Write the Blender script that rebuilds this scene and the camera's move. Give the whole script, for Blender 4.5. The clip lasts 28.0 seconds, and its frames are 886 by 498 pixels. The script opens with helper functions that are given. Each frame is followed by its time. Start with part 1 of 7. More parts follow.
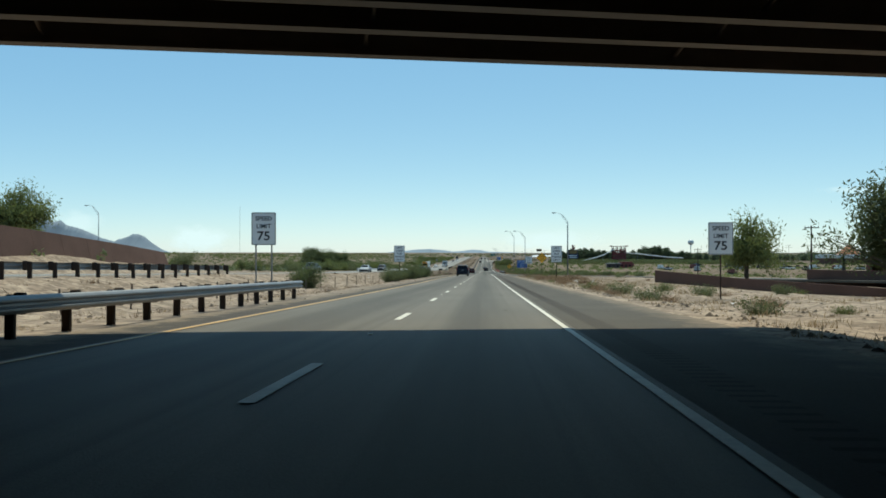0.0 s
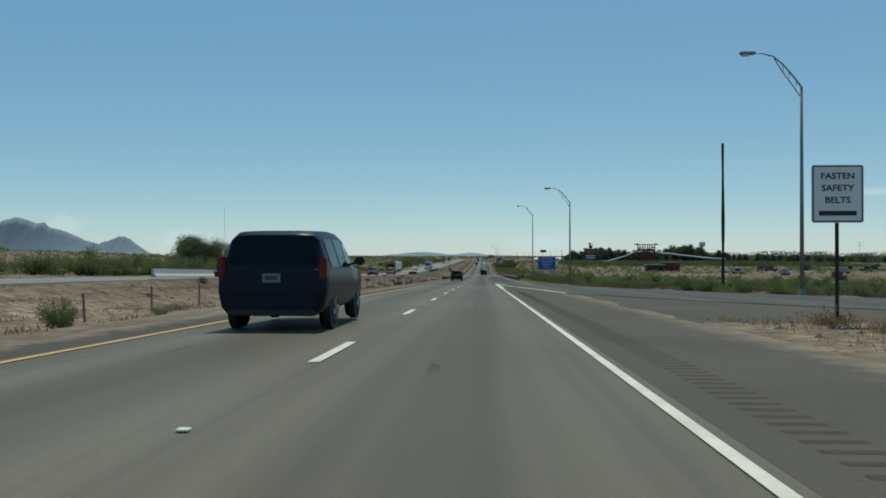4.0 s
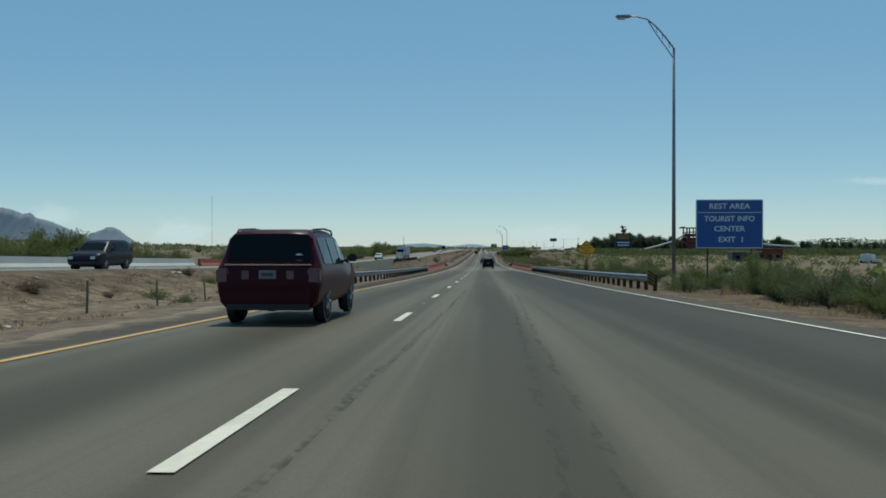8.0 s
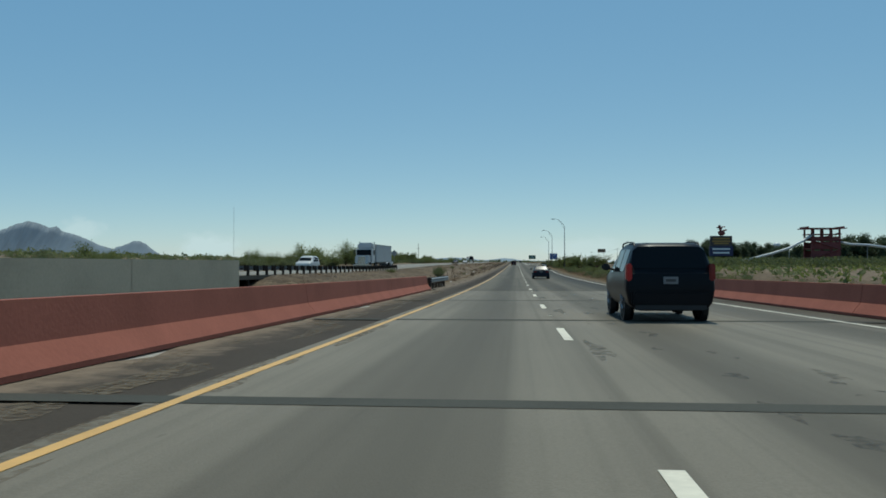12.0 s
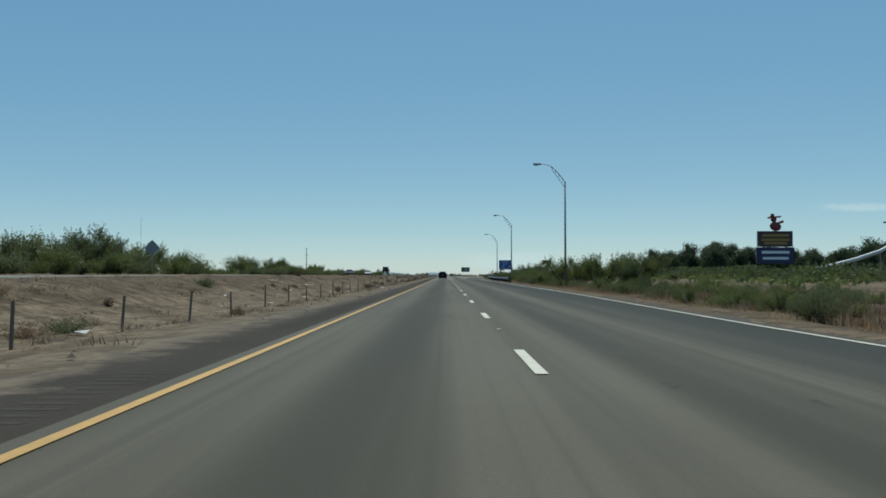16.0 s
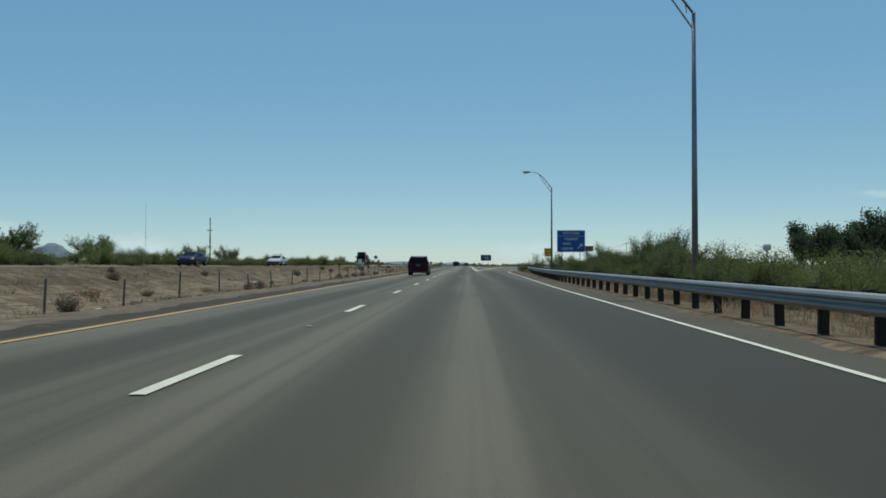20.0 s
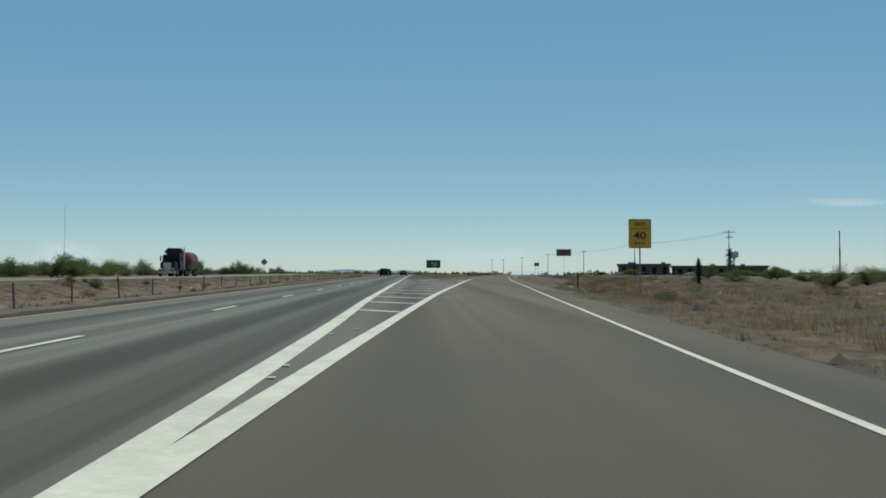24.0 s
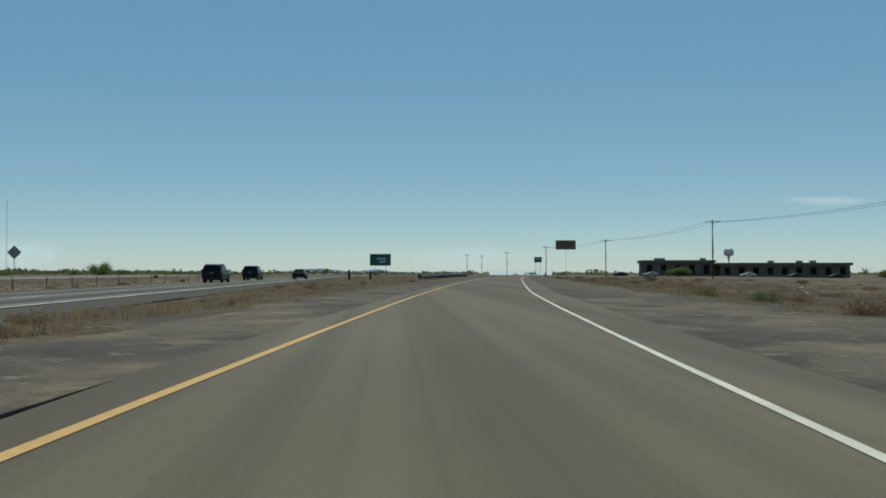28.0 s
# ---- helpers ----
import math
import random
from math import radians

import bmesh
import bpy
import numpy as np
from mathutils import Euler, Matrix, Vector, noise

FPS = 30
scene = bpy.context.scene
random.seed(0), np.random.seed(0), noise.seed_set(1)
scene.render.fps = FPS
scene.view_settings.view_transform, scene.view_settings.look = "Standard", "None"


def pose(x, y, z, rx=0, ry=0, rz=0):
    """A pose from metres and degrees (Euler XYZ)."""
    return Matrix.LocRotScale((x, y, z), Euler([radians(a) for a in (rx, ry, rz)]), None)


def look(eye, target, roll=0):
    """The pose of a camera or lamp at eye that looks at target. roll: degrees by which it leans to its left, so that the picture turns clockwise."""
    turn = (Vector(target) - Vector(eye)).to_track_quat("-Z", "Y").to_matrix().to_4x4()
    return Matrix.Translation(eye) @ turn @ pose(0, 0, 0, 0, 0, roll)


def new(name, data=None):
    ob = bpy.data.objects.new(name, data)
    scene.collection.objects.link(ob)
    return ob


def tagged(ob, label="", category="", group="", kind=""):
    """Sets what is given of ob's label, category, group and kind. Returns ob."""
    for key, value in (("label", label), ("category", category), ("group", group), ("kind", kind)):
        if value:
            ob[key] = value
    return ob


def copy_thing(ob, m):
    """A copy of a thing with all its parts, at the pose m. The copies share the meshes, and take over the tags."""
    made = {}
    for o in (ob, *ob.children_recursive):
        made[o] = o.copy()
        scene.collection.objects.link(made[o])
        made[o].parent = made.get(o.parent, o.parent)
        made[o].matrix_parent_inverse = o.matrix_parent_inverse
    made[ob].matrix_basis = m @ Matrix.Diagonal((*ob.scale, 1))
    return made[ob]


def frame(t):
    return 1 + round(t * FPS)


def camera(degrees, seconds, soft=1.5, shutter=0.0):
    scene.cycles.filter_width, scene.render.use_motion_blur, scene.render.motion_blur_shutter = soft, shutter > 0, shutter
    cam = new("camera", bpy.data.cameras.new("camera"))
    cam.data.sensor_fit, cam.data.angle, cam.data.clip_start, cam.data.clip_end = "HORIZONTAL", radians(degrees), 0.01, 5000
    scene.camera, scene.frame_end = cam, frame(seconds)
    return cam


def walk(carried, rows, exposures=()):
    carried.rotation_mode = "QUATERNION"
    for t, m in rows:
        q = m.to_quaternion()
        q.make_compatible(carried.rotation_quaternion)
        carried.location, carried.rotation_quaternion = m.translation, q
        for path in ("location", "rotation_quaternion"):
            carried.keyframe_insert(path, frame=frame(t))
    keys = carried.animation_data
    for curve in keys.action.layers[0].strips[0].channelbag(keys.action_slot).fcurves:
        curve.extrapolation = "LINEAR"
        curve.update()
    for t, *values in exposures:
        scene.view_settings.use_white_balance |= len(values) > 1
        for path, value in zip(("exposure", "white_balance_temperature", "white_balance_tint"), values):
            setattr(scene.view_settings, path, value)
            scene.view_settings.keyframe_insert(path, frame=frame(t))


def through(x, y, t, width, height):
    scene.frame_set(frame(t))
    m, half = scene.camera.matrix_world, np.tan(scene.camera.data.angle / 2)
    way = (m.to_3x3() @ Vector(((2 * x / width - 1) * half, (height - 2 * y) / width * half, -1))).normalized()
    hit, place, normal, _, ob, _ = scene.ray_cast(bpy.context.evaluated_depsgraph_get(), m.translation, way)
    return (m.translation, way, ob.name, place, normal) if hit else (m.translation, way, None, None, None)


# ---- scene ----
cam = camera(55.5, 28.0, 1.7)

# Slope of the roadway every hundred metres from y = -100, and the height that follows from it.
SLOPES = [-0.0249, -0.0249, -0.0203, -0.0252, -0.0213, -0.0133, 0.0004, 0.0018, 0.0026, 0.0034, 0.0018, 0.0012, -0.0035, -0.002, 0.0, 0.0]


def grade(y):
    """Height of the roadway along the highway."""
    y = np.asarray(y, float)
    u = np.clip(y, -99.9, 1399.9) + 100.0
    s = np.array(SLOPES)
    k = (u // 100).astype(int)
    base = np.concatenate([[0.0], np.cumsum((s[1:] + s[:-1]) * 50.0)])
    w = u - 100.0 * k
    z = base[k] + s[k] * w + (s[k + 1] - s[k]) * w * w / 200.0
    return z - (-2.49)


EYE = 1.108
# seconds, x, y, pitch up, yaw to the left
DRIVE = [
    (0.0, 2.00, -0.00, 0.14, 2.85), (0.5, 2.03, 16.50, 0.18, 2.72), (1.0, 2.09, 32.97, 0.06, 2.56), (1.5, 2.14, 49.42, 0.35, 2.45),
    (2.0, 2.17, 65.81, 0.31, 2.44), (2.5, 2.18, 82.15, 0.28, 2.35), (3.0, 2.17, 98.40, 0.29, 2.51), (3.5, 2.12, 114.54, 0.17, 2.61),
    (4.0, 2.08, 130.74, 0.38, 2.67), (4.5, 2.05, 146.95, 0.43, 2.69), (5.0, 2.02, 163.13, 0.24, 2.65), (5.5, 1.99, 179.26, -0.12, 2.56),
    (6.0, 1.93, 195.30, -0.09, 2.38), (6.5, 1.82, 211.21, 0.05, 2.34), (7.0, 1.71, 227.05, -0.06, 2.42), (7.5, 1.69, 242.85, -0.13, 2.57),
    (8.0, 1.71, 258.56, -0.16, 2.73), (8.5, 1.62, 274.14, 0.16, 2.49), (9.0, 1.44, 289.68, 0.14, 2.62), (9.5, 1.35, 305.24, 0.23, 2.81),
    (10.0, 1.14, 320.81, 0.45, 3.31), (10.5, 0.76, 336.36, 0.43, 3.83), (11.0, 0.26, 351.90, 0.66, 4.72), (11.5, -0.31, 367.46, 0.57, 5.13),
    (12.0, -0.86, 383.08, 0.84, 4.98), (12.5, -1.31, 398.78, 1.15, 4.37), (13.0, -1.64, 414.54, 1.23, 3.73), (13.5, -1.86, 430.36, 1.34, 3.08),
    (14.0, -1.97, 446.20, 1.55, 2.45), (14.5, -1.96, 462.05, 1.83, 1.90), (15.0, -1.85, 477.90, 1.79, 1.43), (15.5, -1.54, 493.71, 1.89, 0.92),
    (16.0, -1.07, 509.51, 1.83, 0.21), (16.5, -0.45, 525.33, 1.85, -0.35), (17.0, 0.33, 541.28, 1.75, -0.47), (17.5, 1.04, 556.69, 1.66, -0.05),
    (18.0, 1.58, 572.26, 1.60, 0.96), (18.5, 2.17, 587.83, 1.63, 1.58), (19.0, 2.57, 603.35, 1.81, 1.91), (19.5, 2.66, 618.73, 1.25, 1.90),
    (20.0, 2.78, 633.83, 1.12, 1.73), (20.5, 2.96, 649.30, 1.40, 1.97), (21.0, 3.16, 664.46, 1.75, 2.01), (21.5, 3.40, 679.44, 2.07, 2.14),
    (22.0, 3.68, 694.25, 2.06, 1.86), (22.5, 4.01, 708.89, 2.02, 1.27), (23.0, 4.45, 723.36, 2.02, 0.42), (23.5, 4.98, 737.45, 1.99, -0.62),
    (24.0, 5.67, 751.30, 1.67, -1.77), (24.5, 6.69, 765.27, 1.75, -2.60), (25.0, 7.90, 779.11, 1.58, -2.67), (25.5, 9.05, 793.10, 1.55, -2.33),
    (26.0, 10.32, 807.04, 1.29, -1.90), (26.5, 11.46, 820.70, 1.46, -1.94), (27.0, 12.66, 834.35, 1.36, -2.35), (27.5, 14.03, 847.99, 1.61, -2.94),
    (28.0, 15.45, 861.64, 1.62, -3.47),
]
walk(cam, [(t, pose(x, y, float(grade(y)) + EYE, 90 + p, 0, a)) for t, x, y, p, a in DRIVE],
     exposures=[(0.0, 0.5, 6380, -2), (0.2, 0.4, 6380, -2), (0.6, 0.05, 6380, -2), (1.0, 0.0, 6370, -2), (3.0, 0.0, 6330, -2), (6.0, 0.0, 6280, -2), (21.0, 0.0, 6270, -2), (24.0, -0.06, 6350, -2), (25.5, -0.12, 6390, -2), (28.0, -0.14, 6400, -2)])

# ---- light ----
SUN_UP, SUN_TURN = 66.0, 7.0  # degrees above the horizon, and to the right of straight ahead
world = bpy.data.worlds.new("sky")
scene.world = world
world.use_nodes = True
wn = world.node_tree.nodes
sky = wn.new("ShaderNodeTexSky")
sky.sky_type, sky.sun_disc = "NISHITA", False
sky.sun_elevation, sky.sun_rotation = radians(SUN_UP), radians(SUN_TURN)
sky.altitude, sky.air_density, sky.dust_density, sky.ozone_density = 1200, 0.7, 0.6, 4.5
wn["Background"].inputs[1].default_value = 0.1
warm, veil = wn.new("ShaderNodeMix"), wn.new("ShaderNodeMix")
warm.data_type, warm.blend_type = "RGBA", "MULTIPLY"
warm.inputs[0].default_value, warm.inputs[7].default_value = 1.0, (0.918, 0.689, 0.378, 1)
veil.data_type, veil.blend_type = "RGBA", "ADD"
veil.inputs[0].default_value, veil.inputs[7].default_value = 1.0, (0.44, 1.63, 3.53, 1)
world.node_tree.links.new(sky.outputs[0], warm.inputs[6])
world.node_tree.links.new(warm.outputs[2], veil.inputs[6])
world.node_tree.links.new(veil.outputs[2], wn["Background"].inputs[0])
sun = new("sun", bpy.data.lights.new("sun", "SUN"))
sun.data.energy, sun.data.angle, sun.data.color = 3.1, radians(0.5), (1.0, 0.94, 0.84)
sd = Vector((math.sin(radians(SUN_TURN)) * math.cos(radians(SUN_UP)), math.cos(radians(SUN_TURN)) * math.cos(radians(SUN_UP)), math.sin(radians(SUN_UP))))
sun.matrix_world = look(sd * 300, (0, 0, 0))


# ---- materials ----
def material(name, colour, rough=0.7, metal=0.0, grain=None, grain_amount=0.25, patch=None, patch_amount=0.25, bump=0.0, bump_scale=None, second=None, each=0.0, stretch=(1, 1, 1), coat=0.0):
    """A surface with grain and patches in metres; second is the colour of the patches; each varies it from piece to piece."""
    m = bpy.data.materials.new(name)
    m.use_nodes = True
    nt = m.node_tree
    b = nt.nodes["Principled BSDF"]
    b.inputs["Roughness"].default_value, b.inputs["Metallic"].default_value = rough, metal
    b.inputs["Coat Weight"].default_value = coat
    if rough >= 0.85:
        b.inputs["Specular IOR Level"].default_value = 0.12
    b.inputs["Coat Roughness"].default_value = 0.06
    geo = nt.nodes.new("ShaderNodeTexCoord")
    mp = nt.nodes.new("ShaderNodeMapping")
    mp.inputs["Scale"].default_value = stretch
    nt.links.new(geo.outputs["Object"], mp.inputs[0])
    rgb = nt.nodes.new("ShaderNodeRGB")
    rgb.outputs[0].default_value = (*colour, 1)
    out = rgb.outputs[0]

    def noise_at(scale, detail=4.0):
        n = nt.nodes.new("ShaderNodeTexNoise")
        n.inputs["Scale"].default_value, n.inputs["Detail"].default_value = scale, detail
        nt.links.new(mp.outputs[0], n.inputs["Vector"])
        return n.outputs["Fac"]

    def blend(a, fac, col, mode="MIX"):
        x = nt.nodes.new("ShaderNodeMix")
        x.data_type, x.blend_type = "RGBA", mode
        nt.links.new(fac, x.inputs[0])
        nt.links.new(a, x.inputs[6])
        x.inputs[7].default_value = (*col, 1)
        return x.outputs[2]

    def ramp(fac, lo, hi, top):
        r = nt.nodes.new("ShaderNodeMapRange")
        r.inputs[1].default_value, r.inputs[2].default_value, r.inputs[4].default_value = lo, hi, top
        nt.links.new(fac, r.inputs[0])
        return r.outputs[0]

    if patch:
        out = blend(out, ramp(noise_at(patch, 6.0), 0.42, 0.66, patch_amount * 3 if second else patch_amount), second or tuple(c * 0.45 for c in colour))
    if grain:
        out = blend(out, ramp(noise_at(grain, 3.0), 0.35, 0.75, grain_amount), tuple(c * 0.35 for c in colour))
        out = blend(out, ramp(noise_at(grain * 1.7, 2.0), 0.55, 0.8, grain_amount), tuple(min(1, c * 1.5) for c in colour))
    if each:
        oi = nt.nodes.new("ShaderNodeObjectInfo")
        out = blend(out, ramp(oi.outputs["Random"], 0.0, 1.0, each), tuple(c * 0.35 for c in colour))
    nt.links.new(out, b.inputs["Base Color"])
    if bump:
        bp = nt.nodes.new("ShaderNodeBump")
        bp.inputs["Strength"].default_value, bp.inputs["Distance"].default_value = bump, 0.02
        nt.links.new(noise_at(bump_scale or grain or 20.0, 5.0), bp.inputs["Height"])
        nt.links.new(bp.outputs[0], b.inputs["Normal"])
    return m


def road_material(name, colour, wheel, outer=None, seam=None, pale=None):
    """Asphalt drawn out along the road: broad and narrow tracks of oil, polished wheel paths, tar specks; outer: the stretch of a darker outer lane."""
    m = material(name, colour, 0.6, grain=38.0, grain_amount=0.25, patch=0.12, patch_amount=0.25, bump=0.3, bump_scale=60.0)
    nt = m.node_tree
    b = nt.nodes["Principled BSDF"]
    b.inputs["Specular IOR Level"].default_value = 0.05
    b.inputs["Roughness"].default_value = 0.6
    tc = nt.nodes.new("ShaderNodeTexCoord")
    sep = nt.nodes.new("ShaderNodeSeparateXYZ")
    nt.links.new(tc.outputs["Object"], sep.inputs[0])
    state = [b.inputs["Base Color"].links[0].from_socket]

    def noise_at(scale, detail):
        mp = nt.nodes.new("ShaderNodeMapping")
        mp.inputs["Scale"].default_value = scale
        nt.links.new(tc.outputs["Object"], mp.inputs[0])
        n = nt.nodes.new("ShaderNodeTexNoise")
        n.inputs["Scale"].default_value, n.inputs["Detail"].default_value = 1.0, detail
        nt.links.new(mp.outputs[0], n.inputs["Vector"])
        return n.outputs["Fac"]

    def span(src, lo, hi, a, c):
        r = nt.nodes.new("ShaderNodeMapRange")
        r.interpolation_type = "SMOOTHSTEP"
        r.inputs[1].default_value, r.inputs[2].default_value, r.inputs[3].default_value, r.inputs[4].default_value = lo, hi, a, c
        nt.links.new(src, r.inputs[0])
        return r.outputs[0]

    def calc(op, a, c):
        k = nt.nodes.new("ShaderNodeMath")
        k.operation = op
        nt.links.new(a, k.inputs[0])
        if isinstance(c, float):
            k.inputs[1].default_value = c
        else:
            nt.links.new(c, k.inputs[1])
        return k.outputs[0]

    def lay(fac, f, tint=(1, 1, 1)):
        x = nt.nodes.new("ShaderNodeMix")
        x.data_type = "RGBA"
        nt.links.new(fac, x.inputs[0])
        nt.links.new(state[0], x.inputs[6])
        x.inputs[7].default_value = (*[min(1, c * f * k) for c, k in zip(colour, tint)], 1)
        state[0] = x.outputs[2]

    if pale:
        lay(span(calc("ADD", sep.outputs[1], calc("MULTIPLY", noise_at((0.3, 0.02, 0.0), 3.0), 60.0)), pale[0] + 30.0, pale[1] + 30.0, 0.0, 0.6), 1.7, (0.94, 1.0, 1.1))
    lay(span(noise_at((1.0, 0.006, 0.0), 4.0), 0.42, 0.66, 0.0, wheel * 0.72), 0.45)
    lay(span(noise_at((4.5, 0.02, 0.0), 3.0), 0.5, 0.72, 0.0, wheel * 0.45), 0.5)
    lay(span(noise_at((0.5, 0.05, 0.0), 5.0), 0.5, 0.72, 0.0, wheel * 0.2), 1.25)
    # oil drip line down the middle of each lane, paler wheel paths beside it
    wob = calc("ADD", sep.outputs[0], calc("MULTIPLY", noise_at((0.0, 0.02, 0.0), 2.0), 0.5))
    c = nt.nodes.new("ShaderNodeMath")
    c.operation = "COSINE"
    nt.links.new(calc("MULTIPLY", calc("ADD", wob, -0.25), 2 * math.pi / 3.66), c.inputs[0])
    lay(calc("MULTIPLY", span(c.outputs[0], -1.0, 0.1, wheel * 0.9, 0.0), span(noise_at((0.9, 0.03, 0.0), 3.0), 0.3, 0.6, 0.55, 1.0)), 0.45)
    if outer:
        lo, hi = outer
        edge = span(calc("ADD", sep.outputs[0], calc("MULTIPLY", noise_at((0.2, 0.03, 0.0), 3.0), 1.2)), 3.1, 5.6, 0.0, 0.95)
        lay(calc("MULTIPLY", calc("MULTIPLY", edge, span(sep.outputs[1], lo + 15.0, lo + 95.0, 0.0, 1.0)), span(sep.outputs[1], hi - 60.0, hi, 1.0, 0.45)), 0.36, (0.97, 1.0, 1.06))
    if seam:
        # the newer paving wears off raggedly over the start of the older one
        ragged_y = calc("ADD", sep.outputs[1], calc("MULTIPLY", noise_at((0.5, 0.35, 0.0), 4.0), 9.0))
        lay(span(ragged_y, seam[0] + 4.0, seam[1] + 4.0, 0.8, 0.0), 1.0, (0.57, 0.6, 0.68))
    lay(span(noise_at((9.0, 2.5, 0.0), 2.0), 0.72, 0.78, 0.0, 0.35), 0.45)
    nt.links.new(state[0], b.inputs["Base Color"])
    return m


ASPHALT_OLD = road_material("pale_old_asphalt", (0.178, 0.154, 0.119), 0.7)
ASPHALT = road_material("asphalt", (0.15, 0.13, 0.098), 1.0, (206.0, 700.0), pale=(640.0, 770.0))
ASPHALT_RAMP = road_material("brown_asphalt", (0.186, 0.149, 0.104), 0.6, seam=(754.0, 776.0))
ASPHALT_OUTER = road_material("darker_lane_asphalt", (0.118, 0.104, 0.083), 0.6)
ASPHALT_DARK = material("dark_shoulder_asphalt", (0.105, 0.09, 0.071), 0.9, grain=30.0, grain_amount=0.3, patch=0.35, patch_amount=0.3, bump=0.4, bump_scale=40.0)
DECK = road_material("worn_concrete_deck", (0.212, 0.186, 0.145), 0.9)
GRAVEL = material("dark_gravel", (0.095, 0.08, 0.066), 0.95, grain=9.0, grain_amount=0.4, patch=0.22, patch_amount=0.3, second=(0.18, 0.14, 0.102), bump=0.8, bump_scale=16.0)
SAND = material("desert_sand", (0.37, 0.277, 0.195), 0.95, grain=1.6, grain_amount=0.3, patch=0.11, patch_amount=0.2, second=(0.25, 0.18, 0.12), bump=0.8, bump_scale=3.0)


def soil(m, dark):
    """Pale sand at the start gives way to darker brown soil with a mat of dry grass; gravel lies along the shoulders."""
    nt = m.node_tree
    b = nt.nodes["Principled BSDF"]
    state = [b.inputs["Base Color"].links[0].from_socket]
    tc, sep = nt.nodes.new("ShaderNodeTexCoord"), nt.nodes.new("ShaderNodeSeparateXYZ")
    nt.links.new(tc.outputs["Object"], sep.inputs[0])

    def noise_at(scale, detail=5.0):
        n = nt.nodes.new("ShaderNodeTexNoise")
        n.inputs["Scale"].default_value, n.inputs["Detail"].default_value = scale, detail
        nt.links.new(tc.outputs["Object"], n.inputs["Vector"])
        return n.outputs["Fac"]

    def wave(src, fac, amount):
        k = nt.nodes.new("ShaderNodeMath")
        k.operation = "MULTIPLY_ADD"
        k.inputs[1].default_value = amount
        nt.links.new(fac, k.inputs[0])
        nt.links.new(src, k.inputs[2])
        return k.outputs[0]

    def span(src, lo, hi, a, c):
        r = nt.nodes.new("ShaderNodeMapRange")
        r.interpolation_type = "SMOOTHSTEP"
        r.inputs[1].default_value, r.inputs[2].default_value, r.inputs[3].default_value, r.inputs[4].default_value = lo, hi, a, c
        nt.links.new(src, r.inputs[0])
        return r.outputs[0]

    def lay(fac, col, mode="MIX"):
        x = nt.nodes.new("ShaderNodeMix")
        x.data_type, x.blend_type = "RGBA", mode
        nt.links.new(fac, x.inputs[0])
        nt.links.new(state[0], x.inputs[6])
        x.inputs[7].default_value = (*col, 1)
        state[0] = x.outputs[2]

    lay(span(noise_at(0.2, 6.0), 0.5, 0.66, 0.0, 0.6), (0.22, 0.158, 0.105))
    lay(span(noise_at(0.55, 6.0), 0.5, 0.62, 0.0, 0.5), (0.18, 0.128, 0.085))
    lay(span(noise_at(1.3, 6.0), 0.54, 0.64, 0.0, 0.7), (0.43, 0.33, 0.225))
    lay(span(noise_at(6.0, 4.0), 0.55, 0.68, 0.0, 0.5), (0.13, 0.098, 0.07))
    lay(span(noise_at(0.9, 7.0), 0.5, 0.57, 0.0, 0.6), (0.15, 0.108, 0.074))
    lay(span(noise_at(3.2, 6.0), 0.53, 0.6, 0.0, 0.6), (0.125, 0.092, 0.066))
    lay(span(noise_at(2.1, 6.0), 0.57, 0.64, 0.0, 0.6), (0.46, 0.36, 0.255))
    lay(span(wave(sep.outputs[1], noise_at(0.05), 160.0), 150.0, 300.0, 0.0, 0.85), dark, "MULTIPLY")
    # brown earth under the scrub of the verge
    k = nt.nodes.new("ShaderNodeMath")
    k.operation = "MULTIPLY"
    nt.links.new(span(wave(sep.outputs[0], noise_at(0.3), 6.0), 6.0, 12.0, 0.0, 0.8), k.inputs[0])
    nt.links.new(span(sep.outputs[1], 200.0, 250.0, 0.0, 1.0), k.inputs[1])
    near = nt.nodes.new("ShaderNodeMath")
    near.operation = "MULTIPLY"
    nt.links.new(k.outputs[0], near.inputs[0])
    nt.links.new(span(sep.outputs[0], 34.0, 60.0, 1.0, 0.0), near.inputs[1])
    lay(near.outputs[0], (0.66, 0.63, 0.57), "MULTIPLY")
    k = nt.nodes.new("ShaderNodeMath")
    k.operation = "MULTIPLY"
    nt.links.new(span(wave(sep.outputs[0], noise_at(0.5, 7.0), 5.0), -11.6, -9.4, 0.8, 0.0), k.inputs[0])
    nt.links.new(span(sep.outputs[0], -31.0, -28.0, 0.0, 1.0), k.inputs[1])
    slope = nt.nodes.new("ShaderNodeMath")
    slope.operation = "MULTIPLY"
    nt.links.new(k.outputs[0], slope.inputs[0])
    nt.links.new(span(sep.outputs[1], 130.0, 180.0, 0.0, 1.0), slope.inputs[1])
    lay(slope.outputs[0], (0.62, 0.60, 0.57), "MULTIPLY")
    side = wave(sep.outputs[0], noise_at(0.8), 3.0)
    k = nt.nodes.new("ShaderNodeMath")
    k.operation = "MULTIPLY"
    nt.links.new(span(side, -5.6, -3.6, 0.0, 0.75), k.inputs[0])
    nt.links.new(span(sep.outputs[0], 2.0, 4.0, 1.0, 0.0), k.inputs[1])
    lay(k.outputs[0], (0.125, 0.102, 0.08))
    k = nt.nodes.new("ShaderNodeMath")
    k.operation = "MULTIPLY"
    nt.links.new(span(sep.outputs[1], 740.0, 770.0, 0.0, 0.85), k.inputs[0])
